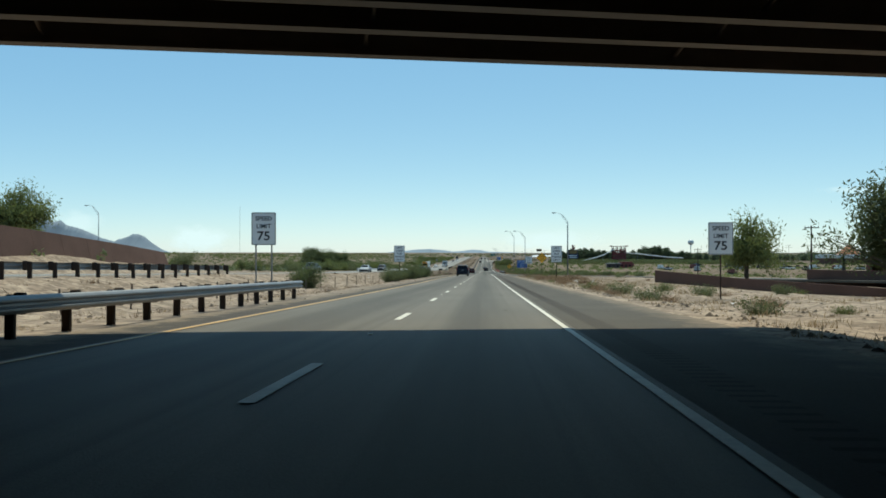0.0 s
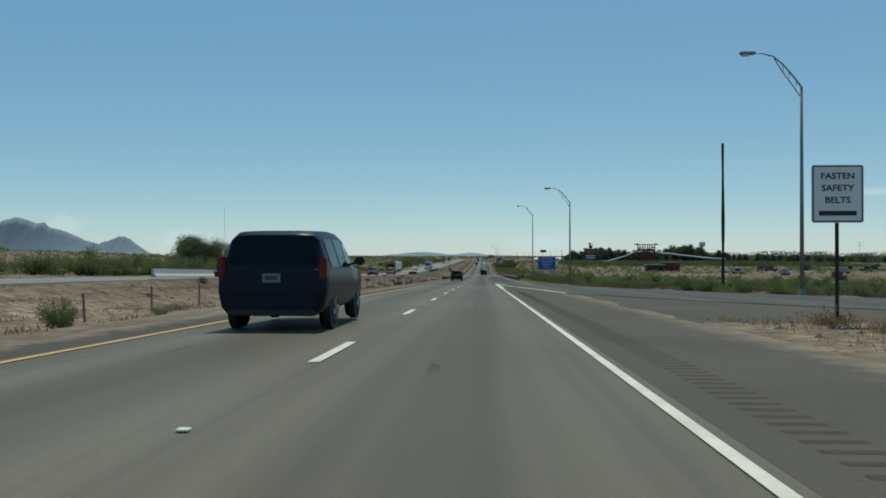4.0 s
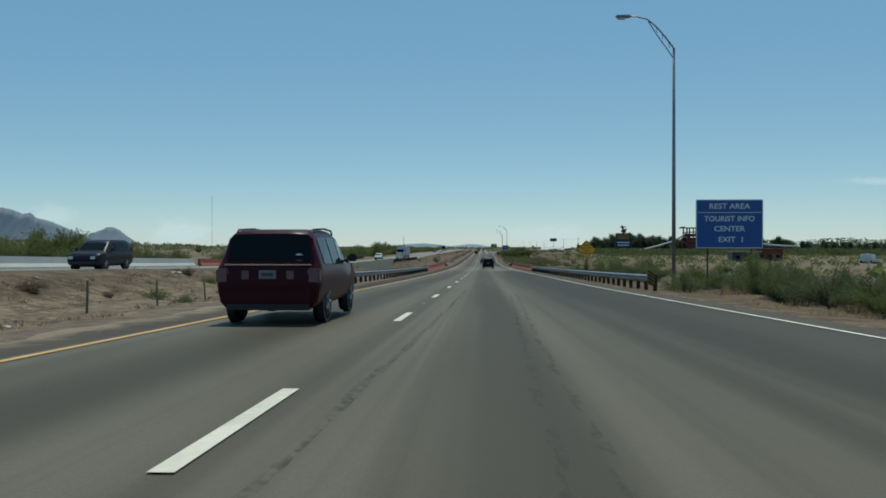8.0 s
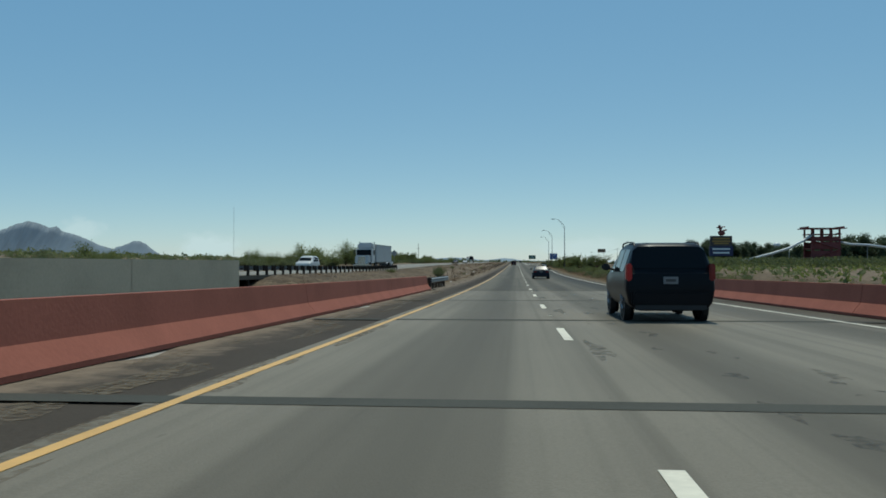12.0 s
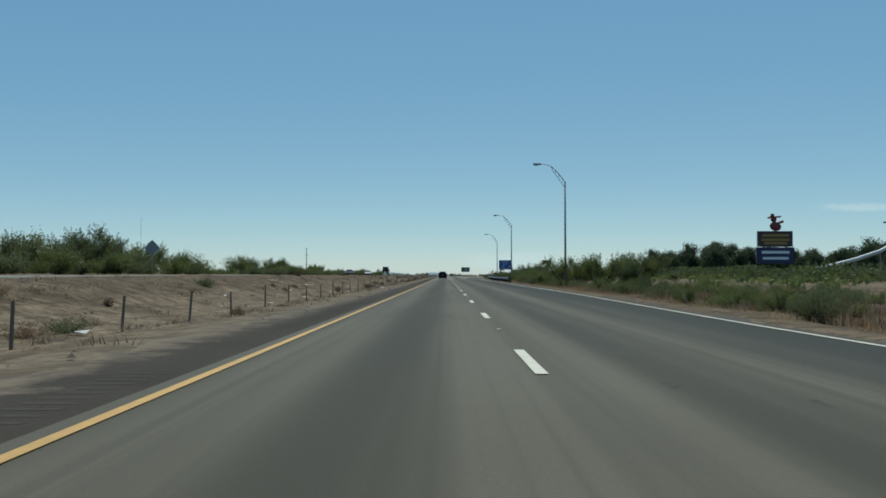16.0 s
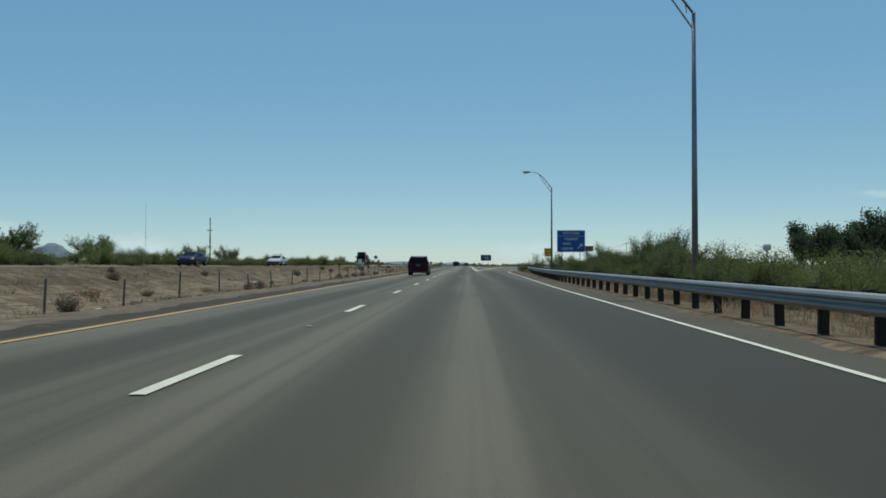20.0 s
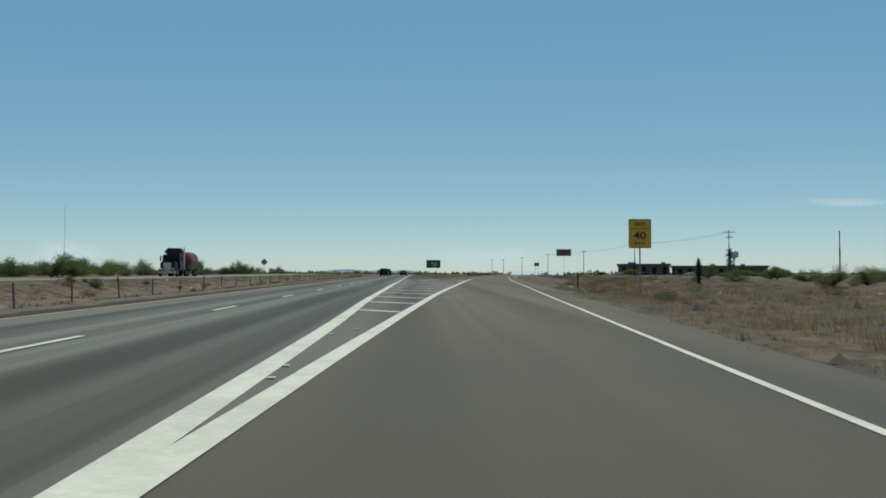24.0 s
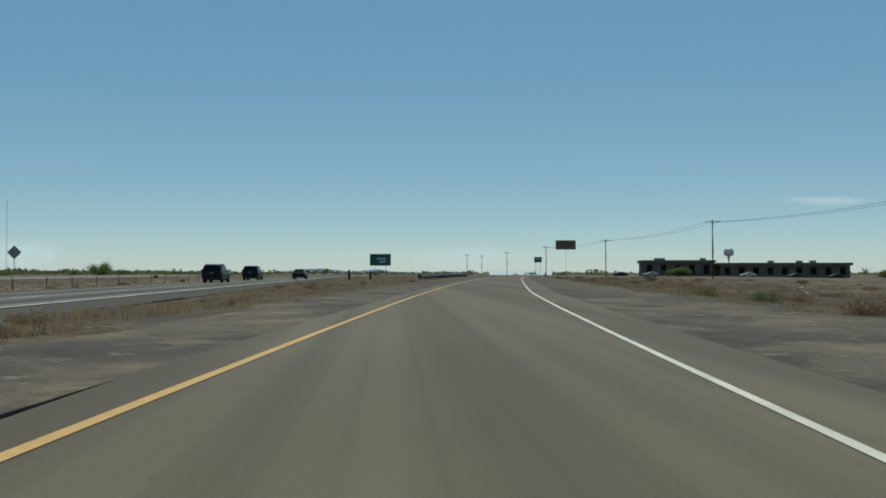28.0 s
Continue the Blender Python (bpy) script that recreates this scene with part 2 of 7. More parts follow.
    nt.links.new(span(noise_at(0.13, 6.0), 0.46, 0.56, 0.0, 1.0), k.inputs[1])
    side = nt.nodes.new("ShaderNodeMath")
    side.operation = "MULTIPLY"
    nt.links.new(k.outputs[0], side.inputs[0])
    nt.links.new(span(sep.outputs[0], 3.0, 6.0, 0.0, 1.0), side.inputs[1])
    lay(side.outputs[0], (0.09, 0.072, 0.057))
    nt.links.new(state[0], b.inputs["Base Color"])


def mottle(m, layers):
    """Ragged patches of other ground showing through: colour, size, from, to, amount."""
    nt = m.node_tree
    b = nt.nodes["Principled BSDF"]
    tc = nt.nodes.new("ShaderNodeTexCoord")
    for col, scale, lo, hi, amount in layers:
        n, r, x = nt.nodes.new("ShaderNodeTexNoise"), nt.nodes.new("ShaderNodeMapRange"), nt.nodes.new("ShaderNodeMix")
        n.inputs["Scale"].default_value, n.inputs["Detail"].default_value, n.inputs["Roughness"].default_value = scale, 8.0, 0.65
        nt.links.new(tc.outputs["Object"], n.inputs["Vector"])
        r.inputs[1].default_value, r.inputs[2].default_value, r.inputs[4].default_value = lo, hi, amount
        nt.links.new(n.outputs["Fac"], r.inputs[0])
        x.data_type = "RGBA"
        x.inputs[7].default_value = (*col, 1)
        nt.links.new(r.outputs[0], x.inputs[0])
        nt.links.new(b.inputs["Base Color"].links[0].from_socket, x.inputs[6])
        nt.links.new(x.outputs[2], b.inputs["Base Color"])


mottle(GRAVEL, (((0.21, 0.158, 0.108), 0.35, 0.5, 0.62, 0.75), ((0.065, 0.053, 0.042), 0.8, 0.52, 0.62, 0.7), ((0.30, 0.235, 0.165), 1.7, 0.58, 0.68, 0.6)))
soil(SAND, (0.53, 0.52, 0.49))
PAINT = material("white_road_paint", (0.70, 0.635, 0.50), 0.6, grain=9.0, grain_amount=0.22, patch=1.4, patch_amount=0.3)
YELLOW = material("yellow_road_paint", (0.61, 0.345, 0.095), 0.6, grain=6.0, grain_amount=0.2, patch=0.9, patch_amount=0.2)
TAR = material("black_tar", (0.034, 0.03, 0.025), 0.9, grain=9.0, grain_amount=0.3)
STEEL = material("galvanised_steel", (0.27, 0.265, 0.255), 0.5, 0.55, grain=14.0, grain_amount=0.16, patch=1.3, patch_amount=0.25)
WOOD = material("weathered_timber", (0.075, 0.055, 0.042), 0.9, grain=26.0, grain_amount=0.35, patch=2.0, patch_amount=0.3, each=0.5, stretch=(1, 1, 0.15), bump=0.4, bump_scale=30.0)
RUST = material("rusty_steel", (0.085, 0.055, 0.042), 0.85, 0.2, grain=18.0, grain_amount=0.3, each=0.35)
RED_CONCRETE = material("terracotta_painted_concrete", (0.30, 0.105, 0.073), 0.85, grain=12.0, grain_amount=0.14, patch=0.7, patch_amount=0.25, bump=0.2, bump_scale=18.0)
CONCRETE = material("grey_concrete", (0.34, 0.32, 0.285), 0.85, grain=10.0, grain_amount=0.15, patch=0.4, patch_amount=0.25, bump=0.2, bump_scale=16.0)
CONCRETE_PALE = material("sunlit_pale_concrete", (0.52, 0.5, 0.46), 0.85, grain=8.0, grain_amount=0.12, patch=0.3, patch_amount=0.2)
CONCRETE_TAN = material("weathered_tan_concrete", (0.50, 0.42, 0.30), 0.85, grain=8.0, grain_amount=0.14, patch=0.35, patch_amount=0.25, bump=0.2, bump_scale=16.0)
BROWN_WALL = material("brown_block_wall", (0.13, 0.075, 0.056), 0.9, grain=8.0, grain_amount=0.2, patch=0.5, patch_amount=0.25)
GIRDER = material("painted_bridge_steel", (0.10, 0.075, 0.06), 0.6, 0.1, grain=5.0, grain_amount=0.2, patch=0.8, patch_amount=0.3)


# ---- builders ----
def part(name, bm, mat, parent=None, label="", smooth=False):
    """Links a bmesh as one mesh object, under a thing or a part where one is given."""
    me = bpy.data.meshes.new(name)
    bm.to_mesh(me)
    bm.free()
    me.materials.append(mat)
    if smooth:
        for p in me.polygons:
            p.use_smooth = True
    ob = new(name, me)
    if parent:
        ob.parent = parent
    if label:
        ob["label"] = label
    return ob


def raw(name, verts, faces, mat, parent=None, smooth=False):
    me = bpy.data.meshes.new(name)
    me.from_pydata(verts, [], faces)
    me.materials.append(mat)
    if smooth:
        for p in me.polygons:
            p.use_smooth = True
    me.update()
    ob = new(name, me)
    if parent:
        ob.parent = parent
    return ob


def thing(name, x, y, z, turn=0.0, **tags):
    ob = new(name)
    ob.empty_display_size = 0.3
    ob.matrix_basis = pose(x, y, z, 0, 0, turn)
    return tagged(ob, **tags)


def box(bm, x0, x1, y0, y1, z0, z1, bevel=0.0):
    g = bmesh.ops.create_cube(bm, size=1.0, matrix=Matrix.Translation(((x0 + x1) / 2, (y0 + y1) / 2, (z0 + z1) / 2)) @ Matrix.Diagonal((x1 - x0, y1 - y0, z1 - z0, 1)))
    if bevel:
        es = {e for v in g["verts"] for e in v.link_edges}
        bmesh.ops.bevel(bm, geom=list(es), offset=bevel, segments=2, affect="EDGES")
    return bm


def rod(bm, a, b, r0, r1=None, n=8):
    a, b = Vector(a), Vector(b)
    d = b - a
    m = Matrix.Translation((a + b) / 2) @ d.to_track_quat("Z", "Y").to_matrix().to_4x4()
    bmesh.ops.create_cone(bm, cap_ends=True, segments=n, radius1=r0, radius2=r0 if r1 is None else r1, depth=d.length, matrix=m)
    return bm


def tube(bm, pts, r, n=6):
    """A tube along points; r is one radius or one for each point."""
    rings = []
    for i, p in enumerate(pts):
        p = Vector(p)
        d = (Vector(pts[min(i + 1, len(pts) - 1)]) - Vector(pts[max(i - 1, 0)])).normalized()
        s = d.cross(Vector((0, 0, 1)))
        s = s.normalized() if s.length > 1e-3 else Vector((1, 0, 0))
        u = s.cross(d)
        rr = r[i] if isinstance(r, (list, tuple)) else r
        rings.append([bm.verts.new(p + rr * (math.cos(2 * math.pi * k / n) * s + math.sin(2 * math.pi * k / n) * u)) for k in range(n)])
    for a, b in zip(rings, rings[1:]):
        for k in range(n):
            bm.faces.new((a[k], a[(k + 1) % n], b[(k + 1) % n], b[k]))
    bm.faces.new(rings[0][::-1])
    bm.faces.new(rings[-1])
    return bm


# ---- plan of the highway ----
def smooth_line(pairs, width=12):
    ys = np.arange(-140.0, 1500.0, 1.0)
    xs = np.interp(ys, [p[0] for p in pairs], [p[1] for p in pairs])
    k = np.hanning(width * 2 + 1)
    xs = np.convolve(np.pad(xs, width, mode="edge"), k / k.sum(), mode="valid")
    return lambda y: np.interp(y, ys, xs)


EDGE_L, LANE = -3.72, 0.0
edge_right = smooth_line([(-140, 3.64), (205, 3.64), (222, 5.5), (232, 8.2), (272, 7.8), (302, 7.45), (335, 7.5), (368, 7.1), (420, 6.2), (493, 5.7), (528, 5.75), (552, 6.36), (564, 6.58), (580, 6.62), (612, 6.7), (642, 6.68), (672, 6.76), (693, 7.1), (730, 7.7), (745, 7.0), (752, 4.6), (758, 3.8), (1500, 3.78)], 6)
on_left = smooth_line([(60, 62), (100, 42), (141.5, 22.5), (149.5, 18.5), (165, 11.4), (180, 6.9), (195, 5.75), (203, 5.2), (211, 4.5), (219, 4.0), (230, 3.8)], 5)
on_right = smooth_line([(60, 72), (100, 52), (141, 33), (150, 28.5), (162, 24.3), (180, 17), (200, 12.5), (228, 9.6), (245, 8.6)])
off_left = smooth_line([(700, 2.2), (735, 3.2), (750, 3.85), (762, 4.58), (775, 5.45), (788, 6.36), (800, 7.3), (812, 8.35), (825, 9.46), (838, 10.55), (850, 11.57), (862, 12.68), (875, 13.94), (890, 15.5), (905, 17.2), (922, 19.3), (940, 21.66), (1000, 30.5), (1100, 47), (1400, 104)], 6)
off_right = smooth_line([(700, 6.9), (730, 7.5), (750, 8.3), (762, 9.27), (775, 10.36), (788, 11.44), (800, 12.47), (812, 13.47), (825, 14.58), (838, 15.68), (850, 16.75), (862, 17.9), (875, 19.2), (890, 20.86), (905, 22.68), (922, 25.1), (940, 27.77), (1000, 36.8), (1100, 53.5), (1400, 110.5)], 6)


def apron(y):
    """Width of the dark gravel beyond the paving of the exit ramp."""
    return np.interp(y, [752, 800, 818, 835, 853, 885, 930, 1400], [0.3, 0.3, 1.3, 4.4, 6.0, 5.5, 4.4, 2.0]) + 0.35 * np.sin(np.asarray(y) * 0.31) + 0.2 * np.sin(np.asarray(y) * 0.83)


OPP_IN, OPP_OUT = -17.0, -29.5
BRIDGE0, BRIDGE1 = 376.0, 432.0


def opp_up(y):
    """How far the opposite carriageway lies above this one."""
    return np.interp(y, [57.0, 125.0, 160.0, 200.0, 500.0, 560.0, 630.0, 720.0, 840.0], [0.85, 0.62, 0.62, 0.85, 0.85, 1.08, 1.08, 0.85, 0.38])


def opp_height(y):
    return grade(y) + opp_up(y)


def step(a, b, x):
    t = np.clip((x - a) / (b - a), 0, 1)
    return t * t * (3 - 2 * t)


def shoulder_right(y):
    y = np.asarray(y, float)
    w = np.interp(y, [0, 190, 235, 300, 380, 432, 445, 620, 640, 745, 770, 1500], [3.6, 3.4, 1.0, 1.1, 1.6, 1.6, 0.8, 0.9, 1.1, 1.2, 3.0, 3.0])
    return edge_right(y) + w


def land(x, y):
    """Height of the open ground."""
    x, y = np.broadcast_arrays(np.asarray(x, float), np.asarray(y, float))
    p = grade(y)
    z = p.copy()
    # median, the other carriageway, and the scrub beyond it
    med = p - 0.30 * step(-6.2, -9.5, x) + (opp_up(y) + 0.30) * step(-10.5, OPP_IN + 0.6, x)
    z = np.where(x < -6.0, med, z)
    far_l = np.interp(y, [-200, 500, 900, 1200, 5000], [1.6, 1.8, -3.0, -7.5, -7.5])
    k = step(-34, -330, x)
    z = np.where(x < -31, (p + opp_up(y)) * (1 - k) + far_l * k, z)
    z = z + np.where(x < -36, 3.0 * np.exp(-((x + 50) / 13.0) ** 2) * np.exp(-((y - 78) / 34.0) ** 2), 0)
    # verge and valley on the other side
    rs = np.where((y > 60) & (y < 240), np.maximum(on_right(y), shoulder_right(y)), shoulder_right(y))
    rs = np.where(y > 745, np.maximum(off_right(y) + 1.35 + apron(y), rs), rs)
    k = step(rs + 20, rs + 140, x)
    right = (p - 0.22 * step(rs, rs + 4, x)) * (1 - k) + -9.3 * k
    z = np.where(x > rs - 0.3, right, z)
    z = z - 0.95 * np.where(x > 9, 1, 0) * step(13.0, 33.0, x) * (1 - step(60, 110, x)) * np.exp(-((y - 74) / 36.0) ** 2)
    # the wash under the bridge
    wash = step(BRIDGE0 - 6, BRIDGE0 + 8, y) * (1 - step(BRIDGE1 - 8, BRIDGE1 + 6, y))
    z = z - 2.4 * wash
    return z


def rough_land(x, y):
    x, y = np.broadcast_arrays(np.asarray(x, float), np.asarray(y, float))
    z = land(x, y)
    rs = np.where((y > 60) & (y < 240), np.maximum(on_right(y), shoulder_right(y)), shoulder_right(y))
    rs = np.where(y > 745, np.maximum(off_right(y) + 1.35 + apron(y), rs), rs)
    off = np.maximum(np.maximum(step(-6.4, -8.5, x) * step(OPP_IN - 0.2, OPP_IN + 1.5, x), step(OPP_OUT - 0.5, OPP_OUT - 6, x)), step(rs + 0.4, rs + 3.5, x))
    isle = step(off_left(y) - 4.0, off_left(y) - 5.5, x) * step(6.8, 8.0, x) * (y > 868)
    off = np.maximum(off, isle * 0.6)
    b = 0.10 * np.sin(x * 1.3 + 0.7 * y) * np.sin(y * 0.9 - 0.4 * x) + 0.16 * np.sin(x * 0.37 + 1.1) * np.sin(y * 0.31 + 0.2 * x) + 0.07 * np.sin(2.9 * x - 1.7 * y)
    far = np.clip((np.abs(x) - 40) / 200, 0, 1)
    b = b * (1 - 0.6 * far) + far * 1.1 * np.sin(x * 0.021 + y * 0.017) * np.sin(y * 0.013 - x * 0.009)
    # the median is flatter
    b = np.where((x > -18) & (x < -6), 0.45 * b, b)
    return z + b * off


def ground_at(x, y):
    return float(rough_land(np.array([x]), np.array([y]))[0])


# ---- ground ----
def build_ground():
    xs = np.concatenate([[-4800, -3500, -2500, -1800, -1300, -950, -700, -520, -400, -310, -250], np.arange(-200, -60, 10.0), np.arange(-60, -32, 3.0), np.arange(-32, 32, 0.8), np.arange(32, 70, 2.5), np.arange(70, 200, 10.0), [210, 250, 310, 400, 520, 700, 950, 1300, 1800, 2500, 3500, 4800]])
    ys = np.concatenate([[-600, -300, -180], np.arange(-120, 1000, 2.5), np.arange(1000, 1400, 8.0), [1400, 1450, 1520, 1620, 1760, 1950, 2200, 2600, 3200, 4000, 4850]])
    gx, gy = np.meshgrid(xs, ys)
    gz = rough_land(gx, gy)
    sunk = (gx > -4.8) & (gx < shoulder_right(gy) - 0.3)
    gz = gz - 0.035 * ((gx <= -4.8) & (gx > -9.0))
    sunk |= (gx > OPP_OUT + 0.4) & (gx < OPP_IN - 0.4)
    sunk |= (gy > 60) & (gy < 246) & (gx > on_left(gy) + 0.4) & (gx < on_right(gy) + 0.6)
    sunk |= (gy > 150) & (gy < 246) & (gx > 3.0) & (gx < on_right(gy) + 0.4)
    sunk |= (gy > 750) & (gx > off_left(gy) - 0.2) & (gx < off_right(gy) + 1.2 + apron(gy))
    sunk |= (gy > 860) & (gx > off_left(gy) - 3.6) & (gx < off_left(gy) + 1)
    sunk |= (gy > 740) & (gy < 868) & (gx > 0) & (gx < off_right(gy) + 0.7)
    gz = gz - 0.16 * sunk
    ny, nx = gx.shape
    v = np.stack([gx, gy, gz], -1).reshape(-1, 3).tolist()
    f = [(j * nx + i, j * nx + i + 1, (j + 1) * nx + i + 1, (j + 1) * nx + i) for j in range(ny - 1) for i in range(nx - 1)]
    return tagged(raw("ground", v, f, SAND, smooth=True), "pale tan desert sand with scattered dry stains", "ground", kind="structure")


build_ground()


def strip(name, left, right, y0, y1, mat, up=0.0, dy=4.0, nx=4, skirt=0.25, parent=None, height=None):
    """A band of paving between two lines that follows the grade, with a thickness."""
    n = max(2, int(round((y1 - y0) / dy)) + 1)
    ys = np.linspace(y0, y1, n)
    v, f = [], []
    for y in ys:
        a, b = float(left(y)), float(right(y))
        z = float(grade(y) if height is None else height(y)) + up
        v.append((a, y, z - skirt))
        v += [(a + (b - a) * i / nx, y, z) for i in range(nx + 1)]
        v.append((b, y, z - skirt))
    w = nx + 3
    for j in range(n - 1):
        f += [(j * w + i, j * w + i + 1, (j + 1) * w + i + 1, (j + 1) * w + i) for i in range(w - 1)]
    return raw(name, v, f, mat, parent)


def at(c):
    return lambda y: c


road = tagged(strip("road", at(-4.0), lambda y: edge_right(y) + 0.12, 222, 1400, ASPHALT), "worn grey asphalt highway lanes with oil tracks", "road", kind="structure")
tagged(strip("road", at(-4.0), lambda y: min(float(edge_right(y)) + 0.12, 3.95), -120, 222, ASPHALT_OLD), "pale old asphalt highway lanes near the overpass", "road", kind="structure")


def dusty(m, sign, lo, hi, col):
    """Blown sand and gravel thicken towards the outer edge of a shoulder."""
    nt = m.node_tree
    b = nt.nodes["Principled BSDF"]
    tc, sep, n = nt.nodes.new("ShaderNodeTexCoord"), nt.nodes.new("ShaderNodeSeparateXYZ"), nt.nodes.new("ShaderNodeTexNoise")
    n.inputs["Scale"].default_value, n.inputs["Detail"].default_value, n.inputs["Roughness"].default_value = 1.7, 8.0, 0.7
    nt.links.new(tc.outputs["Object"], sep.inputs[0])
    nt.links.new(tc.outputs["Object"], n.inputs["Vector"])
    a, k, r, x = nt.nodes.new("ShaderNodeMath"), nt.nodes.new("ShaderNodeMath"), nt.nodes.new("ShaderNodeMapRange"), nt.nodes.new("ShaderNodeMix")
    a.operation, k.operation = "MULTIPLY", "MULTIPLY_ADD"
    a.inputs[1].default_value, k.inputs[1].default_value = sign, 3.0
    nt.links.new(sep.outputs[0], a.inputs[0])
    nt.links.new(n.outputs["Fac"], k.inputs[0])
    nt.links.new(a.outputs[0], k.inputs[2])
    r.inputs[1].default_value, r.inputs[2].default_value, r.inputs[4].default_value = lo + 1.5, hi + 1.5, 0.85
    nt.links.new(k.outputs[0], r.inputs[0])
    x.data_type = "RGBA"
    x.inputs[7].default_value = (*col, 1)
    nt.links.new(r.outputs[0], x.inputs[0])
    nt.links.new(b.inputs["Base Color"].links[0].from_socket, x.inputs[6])
    nt.links.new(x.outputs[2], b.inputs["Base Color"])


ASPHALT_SANDY = material("sandy_shoulder_asphalt", (0.108, 0.093, 0.073), 0.9, grain=30.0, grain_amount=0.3, patch=0.35, patch_amount=0.3, bump=0.4, bump_scale=40.0)
dusty(ASPHALT_SANDY, 1.0, 6.2, 7.6, (0.3, 0.225, 0.155))
ASPHALT_GRIT = material("gritty_shoulder_asphalt", (0.066, 0.053, 0.041), 0.9, grain=24.0, grain_amount=0.4, patch=0.5, patch_amount=0.35, bump=0.5, bump_scale=40.0)
dusty(ASPHALT_GRIT, -1.0, 5.0, 5.9, (0.215, 0.165, 0.12))
ASPHALT_MEDIAN = material("gravelly_shoulder_asphalt", (0.09, 0.076, 0.06), 0.9, grain=24.0, grain_amount=0.35, patch=0.4, patch_amount=0.3, bump=0.5, bump_scale=40.0)
dusty(ASPHALT_MEDIAN, -1.0, 4.6, 5.4, (0.27, 0.205, 0.14))


def shoulder_left(y):
    return float(np.interp(y, [-120, 290, 312, 440, 590, 630, 1400], [-5.4, -5.4, -6.1, -6.0, -5.6, -5.1, -5.1])) + 0.2 * math.sin(0.8 * y) + 0.13 * math.sin(2.3 * y) + 0.1 * math.sin(0.31 * y)


def shoulder_outer(y):
    return max(float(shoulder_right(y)) + 0.16 * math.sin(0.7 * y) + 0.1 * math.sin(2.1 * y) + 0.1 * math.sin(0.23 * y), float(edge_right(y)) + 0.3)


tagged(strip("road_shoulder", shoulder_left, at(-4.0), 300, 1400, ASPHALT_GRIT, -0.012, dy=1.0), "dark gritty shoulder by the median", "shoulder", kind="structure")
sl = tagged(strip("road_shoulder", shoulder_left, at(-4.0), -120, 300, ASPHALT_MEDIAN, -0.012, dy=1.0), "dark gravelly asphalt shoulder by the median", "shoulder", kind="structure")
sr = tagged(strip("road_shoulder", lambda y: edge_right(y) + 0.12, shoulder_outer, 200, 1400, ASPHALT_DARK, -0.016, dy=1.2), "dark asphalt shoulder by the desert verge", "shoulder", kind="structure")
tagged(strip("road_shoulder", lambda y: edge_right(y) + 0.12, shoulder_outer, -120, 200, ASPHALT_SANDY, -0.016, dy=1.2), "wide asphalt shoulder dusted with sand", "shoulder", kind="structure")
onr = tagged(strip("on_ramp", on_left, lambda y: on_right(y) + 0.5, 62, 243, ASPHALT_OUTER, -0.007, nx=6), "grey asphalt entrance ramp", "road", kind="structure")
tagged(strip("entrance_wedge", at(3.5), lambda y: on_left(y) + 0.3, 150, 233, ASPHALT_DARK, -0.028, dy=2.0), "dark asphalt wedge between lanes and entrance ramp", "road", kind="structure")
GORE = road_material("gore_asphalt", (0.18, 0.158, 0.128), 0.7)
gore = tagged(strip("gore", at(3.6), lambda y: max(min(float(off_left(y)), 12.6 - 0.62 * max(y - 859.0, 0.0) + 0.3 * math.sin(y)), 3.7), 753.5, 875, GORE, 0.004, dy=2.0, nx=5), "dark asphalt wedge between lanes and exit ramp", "road", kind="structure")
off = tagged(strip("exit_ramp", lambda y: off_left(y) - 0.1 - 0.8 * step(858, 872, y), lambda y: off_right(y) + 1.3, 751, 1260, ASPHALT_RAMP, 0.0, nx=5), "brownish asphalt exit ramp", "road", kind="structure")
strip("exit_lane", at(3.5), lambda y: off_right(y) + 0.14, 712, 752.6, ASPHALT, 0.004, skirt=0.004, parent=road)
strip("exit_lane_shoulder", lambda y: off_right(y) + 0.14, lambda y: off_right(y) + 1.55 + 0.1 * math.sin(2.1 * y), 712, 751.2, ASPHALT_DARK, -0.010, dy=1.2, parent=sr)
offs = tagged(strip("gravel_shoulder", lambda y: off_right(y) + 1.3, lambda y: off_right(y) + 1.35 + apron(y), 750.6, 1260, GRAVEL, -0.012, dy=2.0), "dark grey gravel beside the exit ramp", "shoulder", kind="structure")
offl = tagged(strip("gravel_shoulder", lambda y: off_left(y) - 4.2 + 0.4 * math.sin(y * 0.4), lambda y: off_left(y) - 0.9, 862, 1260, GRAVEL, -0.012, dy=2.0), "dark grey gravel between exit ramp and dirt island", "shoulder", kind="structure")
ASPHALT_PALE = road_material("pale_concrete_roadway", (0.27, 0.25, 0.215), 0.4)
tagged(strip("road_shoulder", at(-18.3), at(OPP_IN), -120, 1400, ASPHALT_DARK, -0.005, height=opp_height), "dark shoulder of the opposite carriageway", "shoulder", kind="structure")
opp = tagged(strip("opposite_road", at(OPP_OUT), at(-18.3), -120, 1400, ASPHALT_PALE, height=opp_height), "pale grey lanes of the opposite carriageway", "road", kind="structure")


def stripe(name, mid, width, y0, y1, mat, parent, up=0.012, dy=4.0, height=None):
    return strip(name, lambda y: mid(y) - width / 2, lambda y: mid(y) + width / 2, y0, y1, mat, up, dy, 1, 0.004, parent, height)


